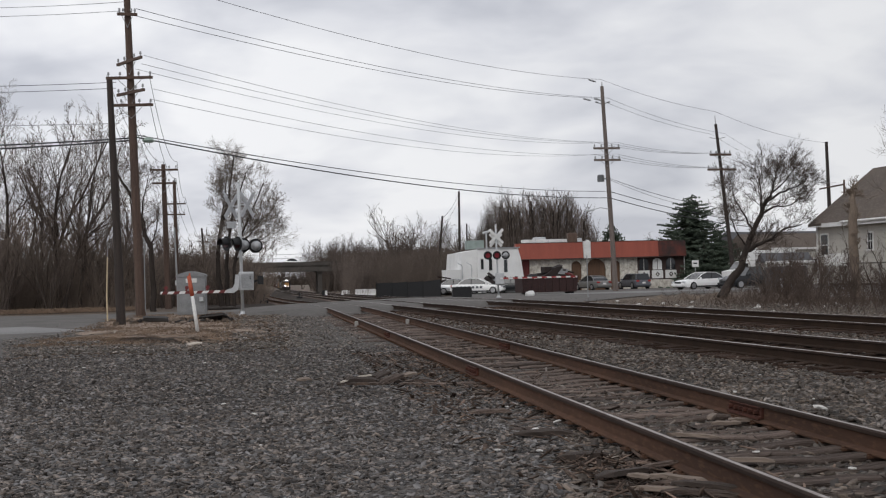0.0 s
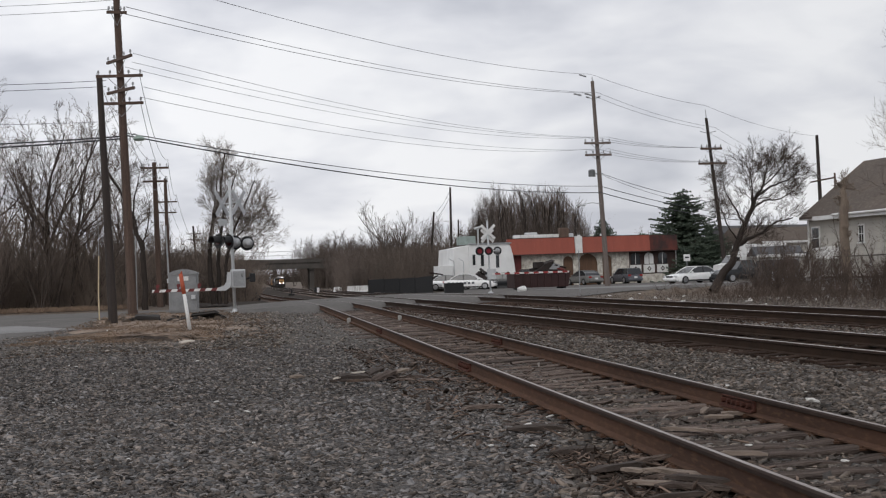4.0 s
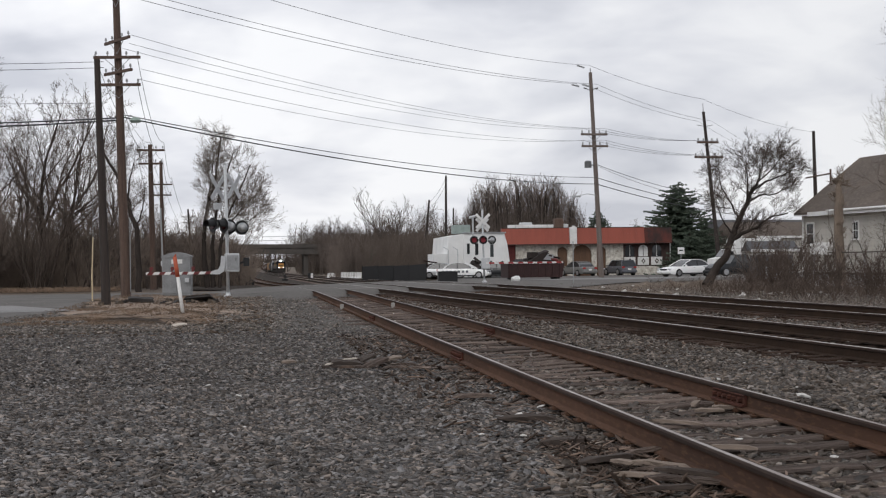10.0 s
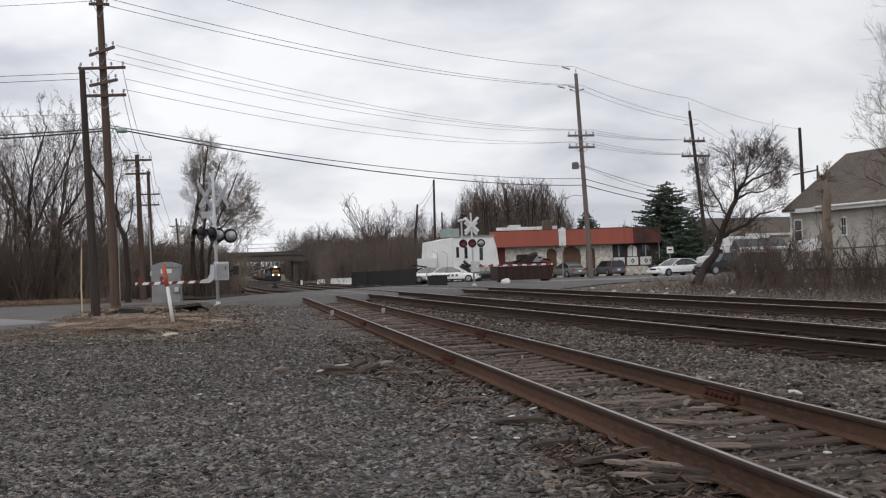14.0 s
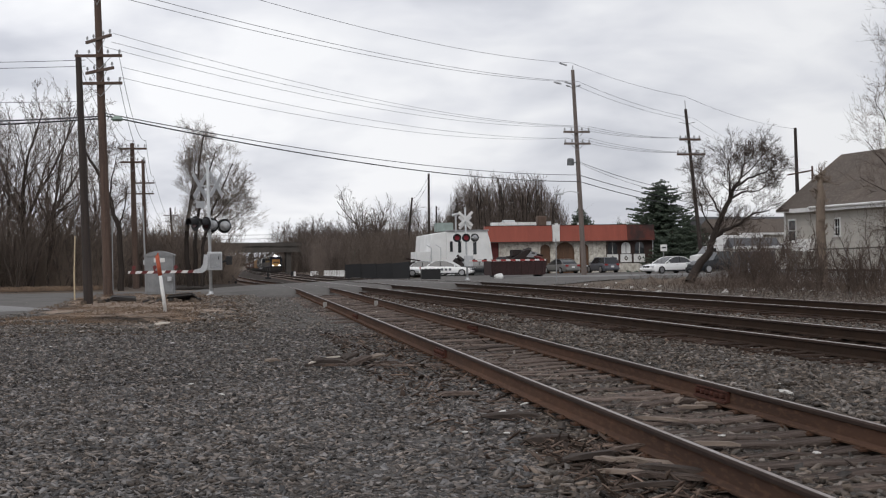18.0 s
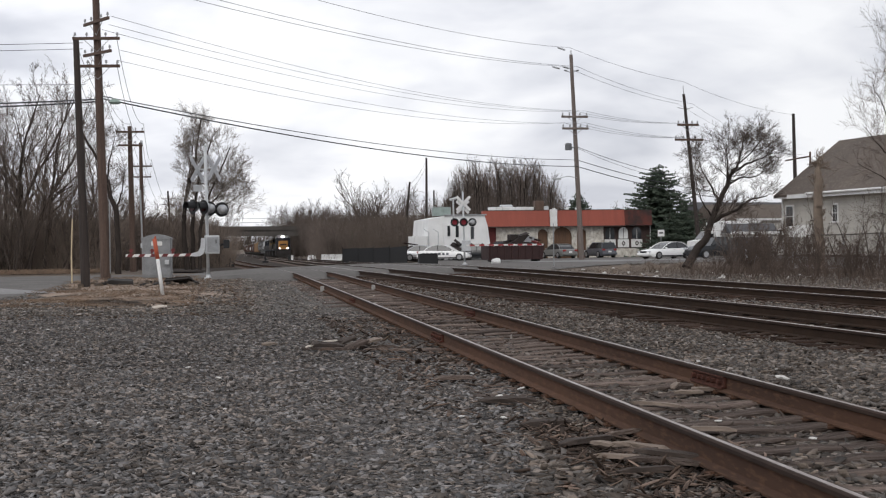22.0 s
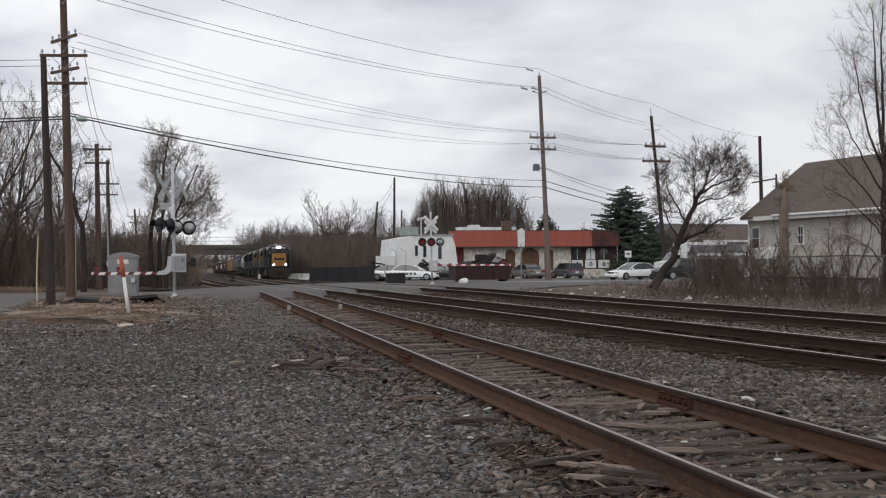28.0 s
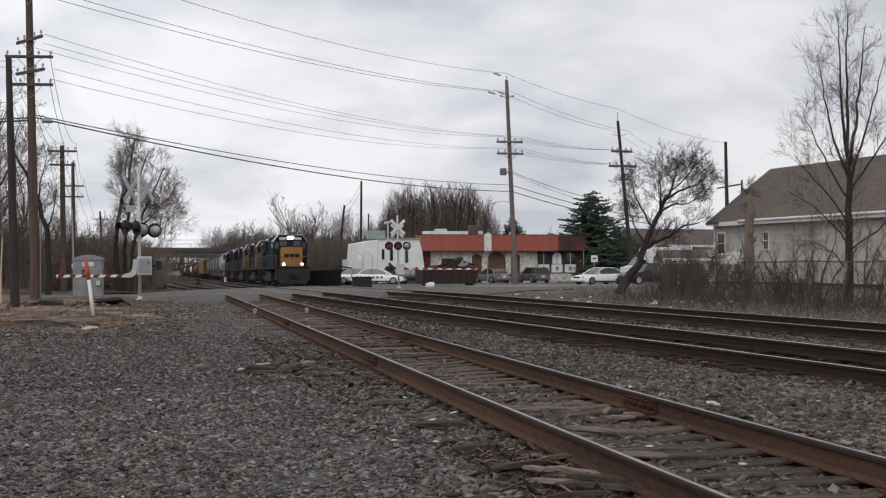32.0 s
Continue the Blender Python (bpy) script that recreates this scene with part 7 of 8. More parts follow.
rubble_heap(17.8, 146.0, 1.7, 1.9, 22, 3, "dark heap of burnt boards beside the fence", (CHAR, MAROON, CHAR))
rubble_heap(22.0, 144.5, 1.6, 2.0, 20, 4, "heap of charred boards and pale sheets before the white wall", (CHAR, GALV, WHITE, CHAR))
rubble_heap(24.0, 145.2, 1.3, 1.5, 14, 5, "low heap of pale sheets and boards by the white wall", (GALV, CHAR, ALU))

LORRY = thing("box_lorry", (43.6, 131, -0.3), "white box lorry parked beyond the crooked tree", "lorry", turn=186)
part("cargo_box", B((-0.9, 0, 2.05), (4.2, 2.2, 2.3), bevel=0.08), WALL_WHITE, LORRY)
part("chassis", B((0, 0, 0.62), (6.2, 0.9, 0.25)), BLACK, LORRY)
smooth(part("cab", PR([(1.3, 0.5), (1.3, 2.2), (1.75, 2.3), (2.35, 1.6), (3.05, 1.45), (3.15, 0.5)], -0.95, 0.95), WHITE, LORRY)).data.set_sharp_from_angle(angle=radians(30))
part("windscreen", PR([(1.80, 2.22), (2.33, 1.62), (2.38, 1.64), (1.85, 2.26)], -0.85, 0.85), GLASS, LORRY)
for s in (-1, 1):
    part("door_window", B((1.65, s * 0.955, 1.85), (0.5, 0.02, 0.5)), GLASS, LORRY)
    for x in (-1.6, 2.3):
        wheel(LORRY, x, s * 0.85, 0.42, 0.26)

BOXY = thing("utility_box", (14.95, 113, land(14.95, 113)), "low black utility box by the road", "box")
part("shell", B((0, 0, 0.42), (1.4, 0.8, 0.84), bevel=0.03), BLACK, BOXY)
part("lid", B((0, 0, 0.87), (1.46, 0.86, 0.06), bevel=0.015), SCREEN, BOXY)
SIGN_B = thing("lot_sign", (37.9, 131, -0.3), "white square lot sign on a thin post", "sign")
part("post", R((0, 0, 0), (0, 0, 2.1), 0.035, 0.035, 8), GALV, SIGN_B)
plate = part("plate", B((0, -0.05, 2.2), (0.60, 0.03, 0.58), bevel=0.01), WHITE, SIGN_B)
part("arrow_bar", B((0, -0.07, 2.22), (0.34, 0.01, 0.12)), BLACK, plate)

# the second gate, lowered over the road before the container
bm = B((2.75, -0.35, 1.36), (5.3, 0.05, 0.11), bevel=0.006)
arm = part("gate_arm", bm, WHITE, SIGNAL_FAR, "red and white striped gate arm")
for k in range(8):
    part("stripe", PR([(0.35 + 0.66 * k, 1.30), (0.70 + 0.66 * k, 1.30), (0.64 + 0.66 * k, 1.42), (0.29 + 0.66 * k, 1.42)], -0.385, -0.315, "y"), RED, arm)


# ---- train ----
NAVY = mat("dark_blue_livery", (0.016, 0.019, 0.027), (0.011, 0.013, 0.018), 0.75, scale=0.8, fine=9, bump=0.1, third=(0.035, 0.035, 0.038), spec=0.12)
YELLOW = mat("yellow_livery", (0.34, 0.165, 0.035), (0.26, 0.125, 0.030), 0.55, scale=0.8, fine=9, bump=0.1, third=(0.38, 0.20, 0.05))
OLD_YELLOW = mat("grimy_yellow_livery", (0.15, 0.098, 0.035), (0.08, 0.055, 0.027), 0.65, scale=0.8, fine=9, bump=0.1, third=(0.14, 0.09, 0.04))
GRIME = mat("road_grime", (0.035, 0.030, 0.027), (0.022, 0.020, 0.019), 0.9, scale=1.5, fine=14, bump=0.3)
HOPPER = mat("grey_hopper", (0.44, 0.45, 0.45), (0.33, 0.335, 0.33), 0.7, scale=0.6, fine=8, bump=0.15)
TANK = mat("black_tank", (0.020, 0.020, 0.021), (0.030, 0.027, 0.025), 0.5, scale=0.6, fine=8, bump=0.1)
BOXCAR = mat("ochre_boxcar", (0.25, 0.15, 0.07), (0.18, 0.105, 0.055), 0.75, scale=0.7, fine=8, bump=0.2)
BROWN_CAR = mat("brown_freight", (0.075, 0.042, 0.032), (0.055, 0.032, 0.026), 0.85, scale=0.7, fine=8, bump=0.2)
HEADLIGHT = glow("headlight_glass", (1.0, 0.90, 0.90), 45.0)
DITCH = glow("ditch_light_glass", (1.0, 0.86, 0.86), 30.0)
BOARD = glow("number_board", (0.42, 0.42, 0.43), 0.10)
# Pale colour stands in for sky light on cab roof slopes and sunshades.
SKYLIT_ROOF = mat("skylit_cab_roof", (0.40, 0.40, 0.39), (0.28, 0.28, 0.27), 0.6, scale=1.2, fine=12, bump=0.1)
RAILING = mat("grey_handrail", (0.09, 0.085, 0.08), rough=0.6, bump=0.05)


def bogie(parent, y, axles, gap):
    b = part("bogie", B((0, y, 0.62), (2.1, gap * (axles - 1) + 1.3, 0.34), bevel=0.06), GRIME, parent)
    for s in (-1, 1):
        bm = PR([(y - gap * (axles - 1) / 2 - 0.7, 0.62), (y - gap * (axles - 1) / 2 - 0.3, 0.85), (y + gap * (axles - 1) / 2 + 0.3, 0.85), (y + gap * (axles - 1) / 2 + 0.7, 0.62), (y, 0.36)], s * 1.1 - 0.07, s * 1.1 + 0.07, "x")
        part("side_frame", bm, GRIME, b)
    for k in range(axles):
        yy = y + gap * (k - (axles - 1) / 2)
        bm = bmesh.new()
        for s in (-1, 1):
            disc(bm, (s * 0.77, yy, 0.48), 0.48, 0.13, "x", 18)
        rod(bm, (-0.8, yy, 0.48), (0.8, yy, 0.48), 0.09, 0.09, 8)
        part("wheelset", bm, GRIME, b)


def locomotive(label, nose, cab, hood, lit):
    """A six-axle diesel, its nose towards -y; the rail heads are at z 0."""
    h = thing("locomotive", (0, 0, 0), label, "locomotive", "locomotives of the train")
    part("platform", B((0, 11.75, 1.55), (3.05, 23.0, 0.22), bevel=0.03), NAVY, h)
    part("underframe", B((0, 11.75, 1.28), (1.6, 22.7, 0.35)), GRIME, h)
    pil = part("pilot", PR([(-1.5, 1.45), (1.5, 1.45), (1.5, 0.62), (1.25, 0.20), (-1.25, 0.20), (-1.5, 0.62)], 0.12, 0.30), GRIME, h)
    part("plough_edge", PR([(-1.25, 0.42), (0, 0.52), (1.25, 0.42), (1.15, 0.12), (-1.15, 0.12)], -0.12, 0.14), GRIME, pil)
    part("coupler", B((0, -0.15, 0.95), (0.34, 0.75, 0.32), bevel=0.06), GRIME, pil)
    for s in (-1, 1):
        part("air_hoses", R((s * 0.55, 0.05, 1.1), (s * 0.7, -0.12, 0.5), 0.035, 0.035, 6), BLACK, pil)
        st = part("steps", B((s * 1.33, 0.55, 0.95), (0.32, 0.5, 0.9), bevel=0.02), GRIME, h)
        for k in range(3):
            part("tread", B((s * 1.36, 0.32, 0.55 + 0.32 * k), (0.36, 0.16, 0.04)), RAILING, st)
    # low nose, then the cab
    n = part("short_hood", PR([(-0.92, 1.66), (-0.92, 3.28), (-0.80, 3.38), (0.80, 3.38), (0.92, 3.28), (0.92, 1.66)], 1.05, 2.75), nose, h, "yellow low nose" if nose is YELLOW else "")
    if nose is YELLOW:
        bm = bmesh.new()
        for k in range(3):
            x = -0.46 + 0.46 * k
            box(bm, (x, 1.03, 2.62), (0.40, 0.02, 0.30), bevel=0.005)
        part("emblem_bars", bm, NAVY, n)
        part("nose_door", B((0.0, 1.035, 2.05), (0.02, 0.015, 0.8)), NAVY, n)
    c = part("cab", PR([(-1.5, 1.66), (-1.52, 3.85), (-1.05, 4.42), (1.05, 4.42), (1.52, 3.85), (1.5, 1.66)], 2.75, 5.2), cab, h)
    part("cab_roof", PR([(-1.5, 3.90), (-1.05, 4.50), (1.05, 4.50), (1.5, 3.90), (1.5, 3.84), (1.05, 4.44), (-1.05, 4.44), (-1.5, 3.84)], 2.55, 5.35), SKYLIT_ROOF, c, "cab roof coloured pale for sky light")
    for x, w in ((-0.62, 0.62), (0.62, 0.62)):
        part("windscreen", B((x, 2.735, 3.72), (w, 0.04, 0.46), bevel=0.01), GLASS, c)
    for s in (-1, 1):
        part("side_windscreen", B((s * 1.22, 2.735, 3.55), (0.34, 0.04, 0.6), bevel=0.01), GLASS, c)
        part("cab_window", B((s * 1.51, 4.0, 3.40), (0.04, 1.1, 0.62), bevel=0.01), GLASS, c)
        part("number_board", B((s * 0.68, 2.70, 4.16), (0.62, 0.10, 0.24), bevel=0.01), BOARD, c)
        part("sunshade", B((s * 0.7, 2.50, 4.50), (0.8, 0.5, 0.05)), SKYLIT_ROOF, c)
    part("lamp_housing", B((0, 2.66, 4.22), (0.55, 0.16, 0.34), bevel=0.03), NAVY, c)
    for s in (-1, 1):
        part("headlight", DI((s * 0.14, 2.565, 4.22), 0.135, 0.04, "y", 16), HEADLIGHT if lit else PANE, c)
    for s in (-1, 1):
        d = part("ditch_light", B((s * 0.80, 0.12, 1.86), (0.26, 0.22, 0.26), bevel=0.03), NAVY, h)
        part("lens", DI((s * 0.80, -0.005, 1.86), 0.105, 0.03, "y", 16), DITCH if lit else PANE, d)
    # long hood with doors, radiators and fans
    part("long_hood", PR([(-0.88, 1.66), (-0.88, 4.15), (-0.70, 4.35), (0.70, 4.35), (0.88, 4.15), (0.88, 1.66)], 5.2, 21.9), hood, h)
    for s in (-1, 1):
        for k in range(14):
            part("hood_door", B((s * 0.89, 6.3 + 0.95 * k, 2.75), (0.03, 0.84, 1.7), bevel=0.008), hood, h)
        part("radiator", B((s * 0.98, 19.8, 3.75), (0.36, 3.6, 0.85), bevel=0.03), NAVY, h)
        part("blower_duct", B((s * 0.95, 5.9, 3.6), (0.3, 1.2, 1.2), bevel=0.05), NAVY, h)
        # handrail
        bm = bmesh.new()
        for k in range(12):
            rod(bm, (s * 1.47, 0.5 + 2.0 * k, 1.66), (s * 1.47, 0.5 + 2.0 * k, 2.75), 0.022, 0.022, 5)
        rod(bm, (s * 1.47, 0.3, 2.72), (s * 1.47, 22.7, 2.72), 0.024, 0.024, 5)
        part("handrail", bm, RAILING, h)
        bm = bmesh.new()
        rod(bm, (s * 1.45, 0.18, 1.6), (s * 1.45, 0.18, 2.6), 0.03, 0.03, 6)
        rod(bm, (s * 1.45, 0.18, 2.6), (s * 0.35, 0.18, 2.35), 0.025, 0.025, 6)
        part("end_rail", bm, RAILING, h)
    for k in range(3):
        part("fan", R((0, 18.6 + 1.35 * k, 4.33), (0, 18.6 + 1.35 * k, 4.55), 0.62, 0.58, 16), NAVY, h)
    part("exhaust", B((0, 13.5, 4.5), (0.5, 0.9, 0.34), bevel=0.05), GRIME, h)
    part("dynamic_brake", B((0, 8.8, 4.25), (2.0, 2.6, 0.62), bevel=0.12), NAVY, h)
    part("horn", R((0.3, 4.2, 4.62), (0.3, 3.7, 4.66), 0.09, 0.05, 8), RAILING, h)
    part("antenna", B((-0.3, 4.4, 4.6), (0.3, 0.3, 0.14), bevel=0.03), WHITE, h)
    part("fuel_tank", B((0, 11.7, 0.80), (2.7, 6.4, 0.95), bevel=0.14), GRIME, h)
    bogie(h, 4.3, 3, 1.75)
    bogie(h, 19.2, 3, 1.75)
    return h


def freight(kind, length, label, paint, high=4.5):
    h = thing("freight_car", (0, 0, 0), label, "freight car", "freight cars of the train")
    L = length
    part("sill", B((0, L / 2, 1.05), (0.9, L - 0.6, 0.3), bevel=0.02), GRIME, h)
    for y in (0.15, L - 0.15):
        part("coupler", B((0, y, 0.95), (0.3, 0.5, 0.3), bevel=0.05), GRIME, h)
    if kind == "tank":
        bm = bmesh.new()
        rod(bm, (0, 1.0, 2.55), (0, L - 1.0, 2.55), 1.45, 1.45, 22)
        rod(bm, (0, 0.55, 2.55), (0, 1.0, 2.55), 1.0, 1.45, 22)
        rod(bm, (0, L - 1.0, 2.55), (0, L - 0.55, 2.55), 1.45, 1.0, 22)
        smooth(part("tank", bm, paint, h)).data.set_sharp_from_angle(angle=radians(30))
        part("dome", R((0, L / 2, 3.95), (0, L / 2, 4.35), 0.45, 0.42, 14), paint, h)
        part("walkway", B((0, L / 2, 4.05), (1.7, 2.6, 0.06)), RAILING, h)
        for y in (1.6, L - 1.6):
            part("saddle", B((0, y, 1.35), (2.4, 0.5, 0.6), bevel=0.04), GRIME, h)
    elif kind == "hopper":
        prof = [(-0.95, 1.25), (-1.5, 1.9), (-1.58, 3.0), (-1.45, 3.9), (-0.9, 4.45), (0.9, 4.45), (1.45, 3.9), (1.58, 3.0), (1.5, 1.9), (0.95, 1.25)]
        for lo, hi, m in ((1.2, L * 0.55, HOPPER), (L * 0.55, L - 1.2, TANK)):
            smooth(part("shell", PR(prof, lo, hi), m, h)).data.set_sharp_from_angle(angle=radians(30))
        for k in range(5):
            y = 1.3 + (L - 3.0) * k / 4
            part("rib", PR([(a * 1.025, b + (0.03 if b > 3 else 0)) for a, b in prof], y, y + 0.55), TANK, h)
        for k in range(3):
            part("outlet", B((0, L * (0.27 + 0.23 * k), 0.95), (1.4, 1.6, 0.8), bevel=0.04), paint, h)
        part("roof_walk", B((0, L / 2, 4.52), (0.8, L - 2.6, 0.06)), RAILING, h)
        for y in (0.7, L - 0.7):
            part("end_ladder", B((0.9, y, 2.4), (0.5, 0.05, 2.4)), RAILING, h)
    elif kind == "box":
        part("body", B((0, L / 2, 2.75), (3.0, L - 1.0, 3.2), bevel=0.04), paint, h)
        for k in range(12):
            y = 0.9 + (L - 1.8) * k / 11
            for s in (-1, 1):
                part("side_post", B((s * 1.52, y, 2.7), (0.07, 0.12, 3.0)), paint, h)
        for s in (-1, 1):
            part("sliding_door", B((s * 1.56, L / 2, 2.65), (0.07, 3.0, 2.9), bevel=0.01), paint, h)
        part("roof", B((0, L / 2, 4.40), (3.05, L - 0.9, 0.12), bevel=0.03), GALV, h)
        for k in range(5):
            part("end_corrugation", B((0, 0.47, 1.6 + 0.55 * k), (2.7, 0.08, 0.16), bevel=0.03), paint, h)
    else:
        part("floor", B((0, L / 2, 1.3), (2.9, L - 1.0, 0.14)), paint, h)
        for s in (-1, 1):
            part("side", B((s * 1.45, L / 2, 2.2), (0.1, L - 1.0, 1.9)), paint, h)
            part("end", B((0, L / 2 + s * (L / 2 - 0.5), 2.2), (2.8, 0.1, 1.9)), paint, h)
            for k in range(11):
                part("side_post", B((s * 1.53, 1.0 + (L - 2.0) * k / 10, 2.2), (0.08, 0.14, 1.9)), paint, h)
        part("load", B((0, L / 2, 2.6), (2.6, L - 2, 0.9), bevel=0.3), GRIME, h)
    bogie(h, 2.3, 2, 1.75)
    bogie(h, L - 2.3, 2, 1.75)
    return h


TRAIN = []
LEN = 23.6
y = 0.0
LEAD = "dark blue diesel locomotive with a yellow nose and lit headlights"
for label, *paints in ((LEAD, YELLOW, NAVY, NAVY, True), ("blue locomotive with a grimy yellow cab behind the leader", NAVY, OLD_YELLOW, NAVY, False), ("blue locomotive with a grimy yellow cab", NAVY, OLD_YELLOW, NAVY, False),
                       ("dark blue and grimy diesel locomotive", NAVY, NAVY, NAVY, False), ("dark blue diesel locomotive coupled to the hoppers", NAVY, NAVY, NAVY, False)):
    TRAIN.append((y, LEN, locomotive(label, *paints)))
    y += LEN
first = {}
for k, kind in enumerate(("hopper",) * 5 + ("box",) * 4 + ("brown", "gon", "tank", "tank", "brown", "brown", "white", "white", "tank", "gon", "brown", "tank", "brown", "gon", "tank", "white", "brown", "brown", "tank", "gon", "brown", "tank", "brown", "brown", "gon")):
    L = dict(hopper=15.5, box=16.5, tank=14.5, gon=16.5, white=14.5, brown=16.5)[kind]
    if kind in first:
        car_ = copy_thing(first[kind], pose(0, 0, 0))
    else:
        label = dict(hopper="grey covered hopper wagon with dark ribs", box="ochre yellow boxcar with ribbed sides", tank="black round-bodied tank wagon", gon="brown gondola wagon with a dark load", white="white round-bodied tank wagon", brown="dark brown boxcar with ribbed sides")[kind]
        car_ = freight({"white": "tank", "brown": "box"}.get(kind, kind), L, label, dict(hopper=HOPPER, box=BOXCAR, tank=TANK, gon=BROWN_CAR, white=WHITE, brown=BROWN_CAR)[kind])
        first[kind] = car_
    TRAIN.append((y, L, car_))
    y += L + 0.4


OVER = car((9.3, 340, 4.42), 0, CAR_WHITE, "white saloon car driving over the overpass", "sedan", 4.6, 1.8, 1.5, "traffic on the overpass")


def motions():
    """The train runs towards the camera at a steady 18 m/s; a car crosses the overpass."""
    walk(OVER, [(t, pose(x, 340, 4.50 - 0.0069 * (x - 9.3), 0, 0.4, 0)) for t, x in ((0, 8.0), (0.5, 12.7), (1, 17.8), (2, 28.5), (3, 40.0), (4, 50.0), (6, 61.0), (32, 61.0))])
    for off, L, ob in TRAIN:
        rows = []
        for k in range(17):
            t = 2.0 * k
            a = 135.0 + 18.0 * (32.0 - t) + off
            p = [Vector((curve_at(MAIN_B, v), v, land(0, v) + HEAD + 0.015)) for v in (a + 0.2 * L, a + 0.8 * L)]
            d = (p[1] - p[0]).normalized()
            o = p[0] - d * 0.2 * L
            rows.append((t, pose(o.x, o.y, o.z, math.degrees(math.asin(d.z)), 0, -math.degrees(math.atan2(d.x, d.y)))))
        walk(ob, rows)


# ---- verge, litter and small things ----
def patch(name, ring, material, label, category, lift, fray, seed):
    """An irregular flat patch on the ground, frayed at its edge."""
    rng = random.Random(seed)
    pts = []
    n = len(ring)
    for i in range(n):
        a, b = ring[i], ring[(i + 1) % n]
        for k in range(6):
            s = k / 6
            pts.append((a[0] + (b[0] - a[0]) * s + rng.gauss(0, fray), a[1] + (b[1] - a[1]) * s + rng.gauss(0, fray * 2)))
    cx, cy = sum(p[0] for p in pts) / len(pts), sum(p[1] for p in pts) / len(pts)
    verts, faces = [], []
    rings = 5
    for r in range(rings):
        f = 1 - r / rings
        for x, y in pts:
            u, v = cx + (x - cx) * f, cy + (y - cy) * f
            verts.append((u, v, land(u, v) + lift * min(1, r * 0.7) + 0.02 * noise.noise((u, v, 2)) - (0.03 if r == 0 else 0)))
    m = len(pts)
    for r in range(rings - 1):
        for i in range(m):
            j = (i + 1) % m
            faces.append((r * m + i, r * m + j, (r + 1) * m + j, (r + 1) * m + i))
    verts.append((cx, cy, land(cx, cy) + lift))
    faces += [((rings - 1) * m + i, (rings - 1) * m + (i + 1) % m, len(verts) - 1) for i in range(m)]
    return smooth(raw(name, verts, faces, material, label=label, category=category, kind="structure"))


VERGE_DIRT = mat("verge_dirt", (0.28, 0.205, 0.150), (0.18, 0.138, 0.108), 0.95, scale=0.9, fine=9, bump=0.5, depth=0.03, third=(0.31, 0.235, 0.18))
patch("verge", [(-4.9, 41), (-5.0, 48), (-5.3, 57), (-5.0, 66), (-3.2, 71), (-1.6, 66), (-0.3, 59), (0.6, 50), (0.9, 43.5), (0.2, 37), (-0.7, 33.4), (-1.8, 32.2), (-3.2, 34.2), (-4.3, 37)], VERGE_DIRT, "brown earth verge round the poles", "ground", 0.04, 0.45, 2)
patch("verge_straw", [(-4.3, 40.5), (-3.6, 41.5), (-2.6, 42.0), (-1.2, 40.8), (-0.5, 38), (-0.8, 35.6), (-1.6, 34.4), (-2.6, 35.6), (-3.6, 37.4)], STRAW, "flattened straw-coloured dead grass on the verge", "ground", 0.06, 0.38, 3)


def blades(name, count, place, lo, hi, material, label, seed):
    rng = random.Random(seed)
    verts, faces = [], []
    for _ in range(count):
        x, y = place(rng)
        z = land(x, y) + 0.03
        h = rng.uniform(lo, hi)
        a = rng.uniform(0, 6.283)
        d = Vector((math.cos(a), math.sin(a), 0)) * h * rng.uniform(0.4, 1.6)
        w = Vector((-d.y, d.x, 0)).normalized() * 0.007
        p = Vector((x, y, z))
        o = len(verts)
        verts.extend((p - w, p + w, p + d * 0.5 + Vector((0, 0, h * 0.7)) + w * 0.7, p + d + Vector((0, 0, h * 0.9)), p + d * 0.5 + Vector((0, 0, h * 0.7)) - w * 0.7))
        faces.append((o, o + 1, o + 2, o + 3, o + 4))
    return raw(name, verts, faces, material, label=label, category="grass", kind="stuff")


def straw_spot(g):
    while True:
        x, y = -5.4 + 4.7 * g.random(), 34.5 + 12 * g.random()
        if noise.noise((x * 0.8, y * 0.35, 7)) > -0.15 + 0.25 * abs((x + 2.5) / 2.6) ** 3:
            return x, y


blades("dead_grass_verge", 5000, straw_spot, 0.02, 0.06, STRAW, "dead straw-coloured grass on the verge", 5)
blades("dead_grass_poles", 4000, lambda g: (-5.5 + 5.0 * g.random(), 44 + 24 * g.random()), 0.02, 0.08, STRAW, "dull brown dead grass round the poles", 6)
blades("dead_grass_lane", 9000, lambda g: (lambda x: (x, 84 + 0.10 * x + 14 * g.random()))(-40 + 33 * g.random()), 0.06, 0.30, STRAW, "pale dead grass along the woods", 7)

GREY_WOOD = mat("bleached_wood", (0.225, 0.178, 0.144), (0.14, 0.108, 0.086), 0.9, scale=2, fine=20, bump=0.6, stretch=(0.5, 4, 4))
ROTTEN_HOLLOW = mat("rotten_wood_and_hollow", (0.060, 0.045, 0.037), (0.035, 0.027, 0.023), 0.95, scale=3, fine=18, bump=0.8, stretch=(0.5, 4, 4))
PALE_WOOD = mat("split_pale_wood", (0.50, 0.45, 0.39), (0.36, 0.31, 0.26), 0.9, scale=2, fine=20, bump=0.5, stretch=(0.5, 4, 4))
CHIP = mat("pale_litter", (0.62, 0.60, 0.57), rough=0.8, bump=0.1)


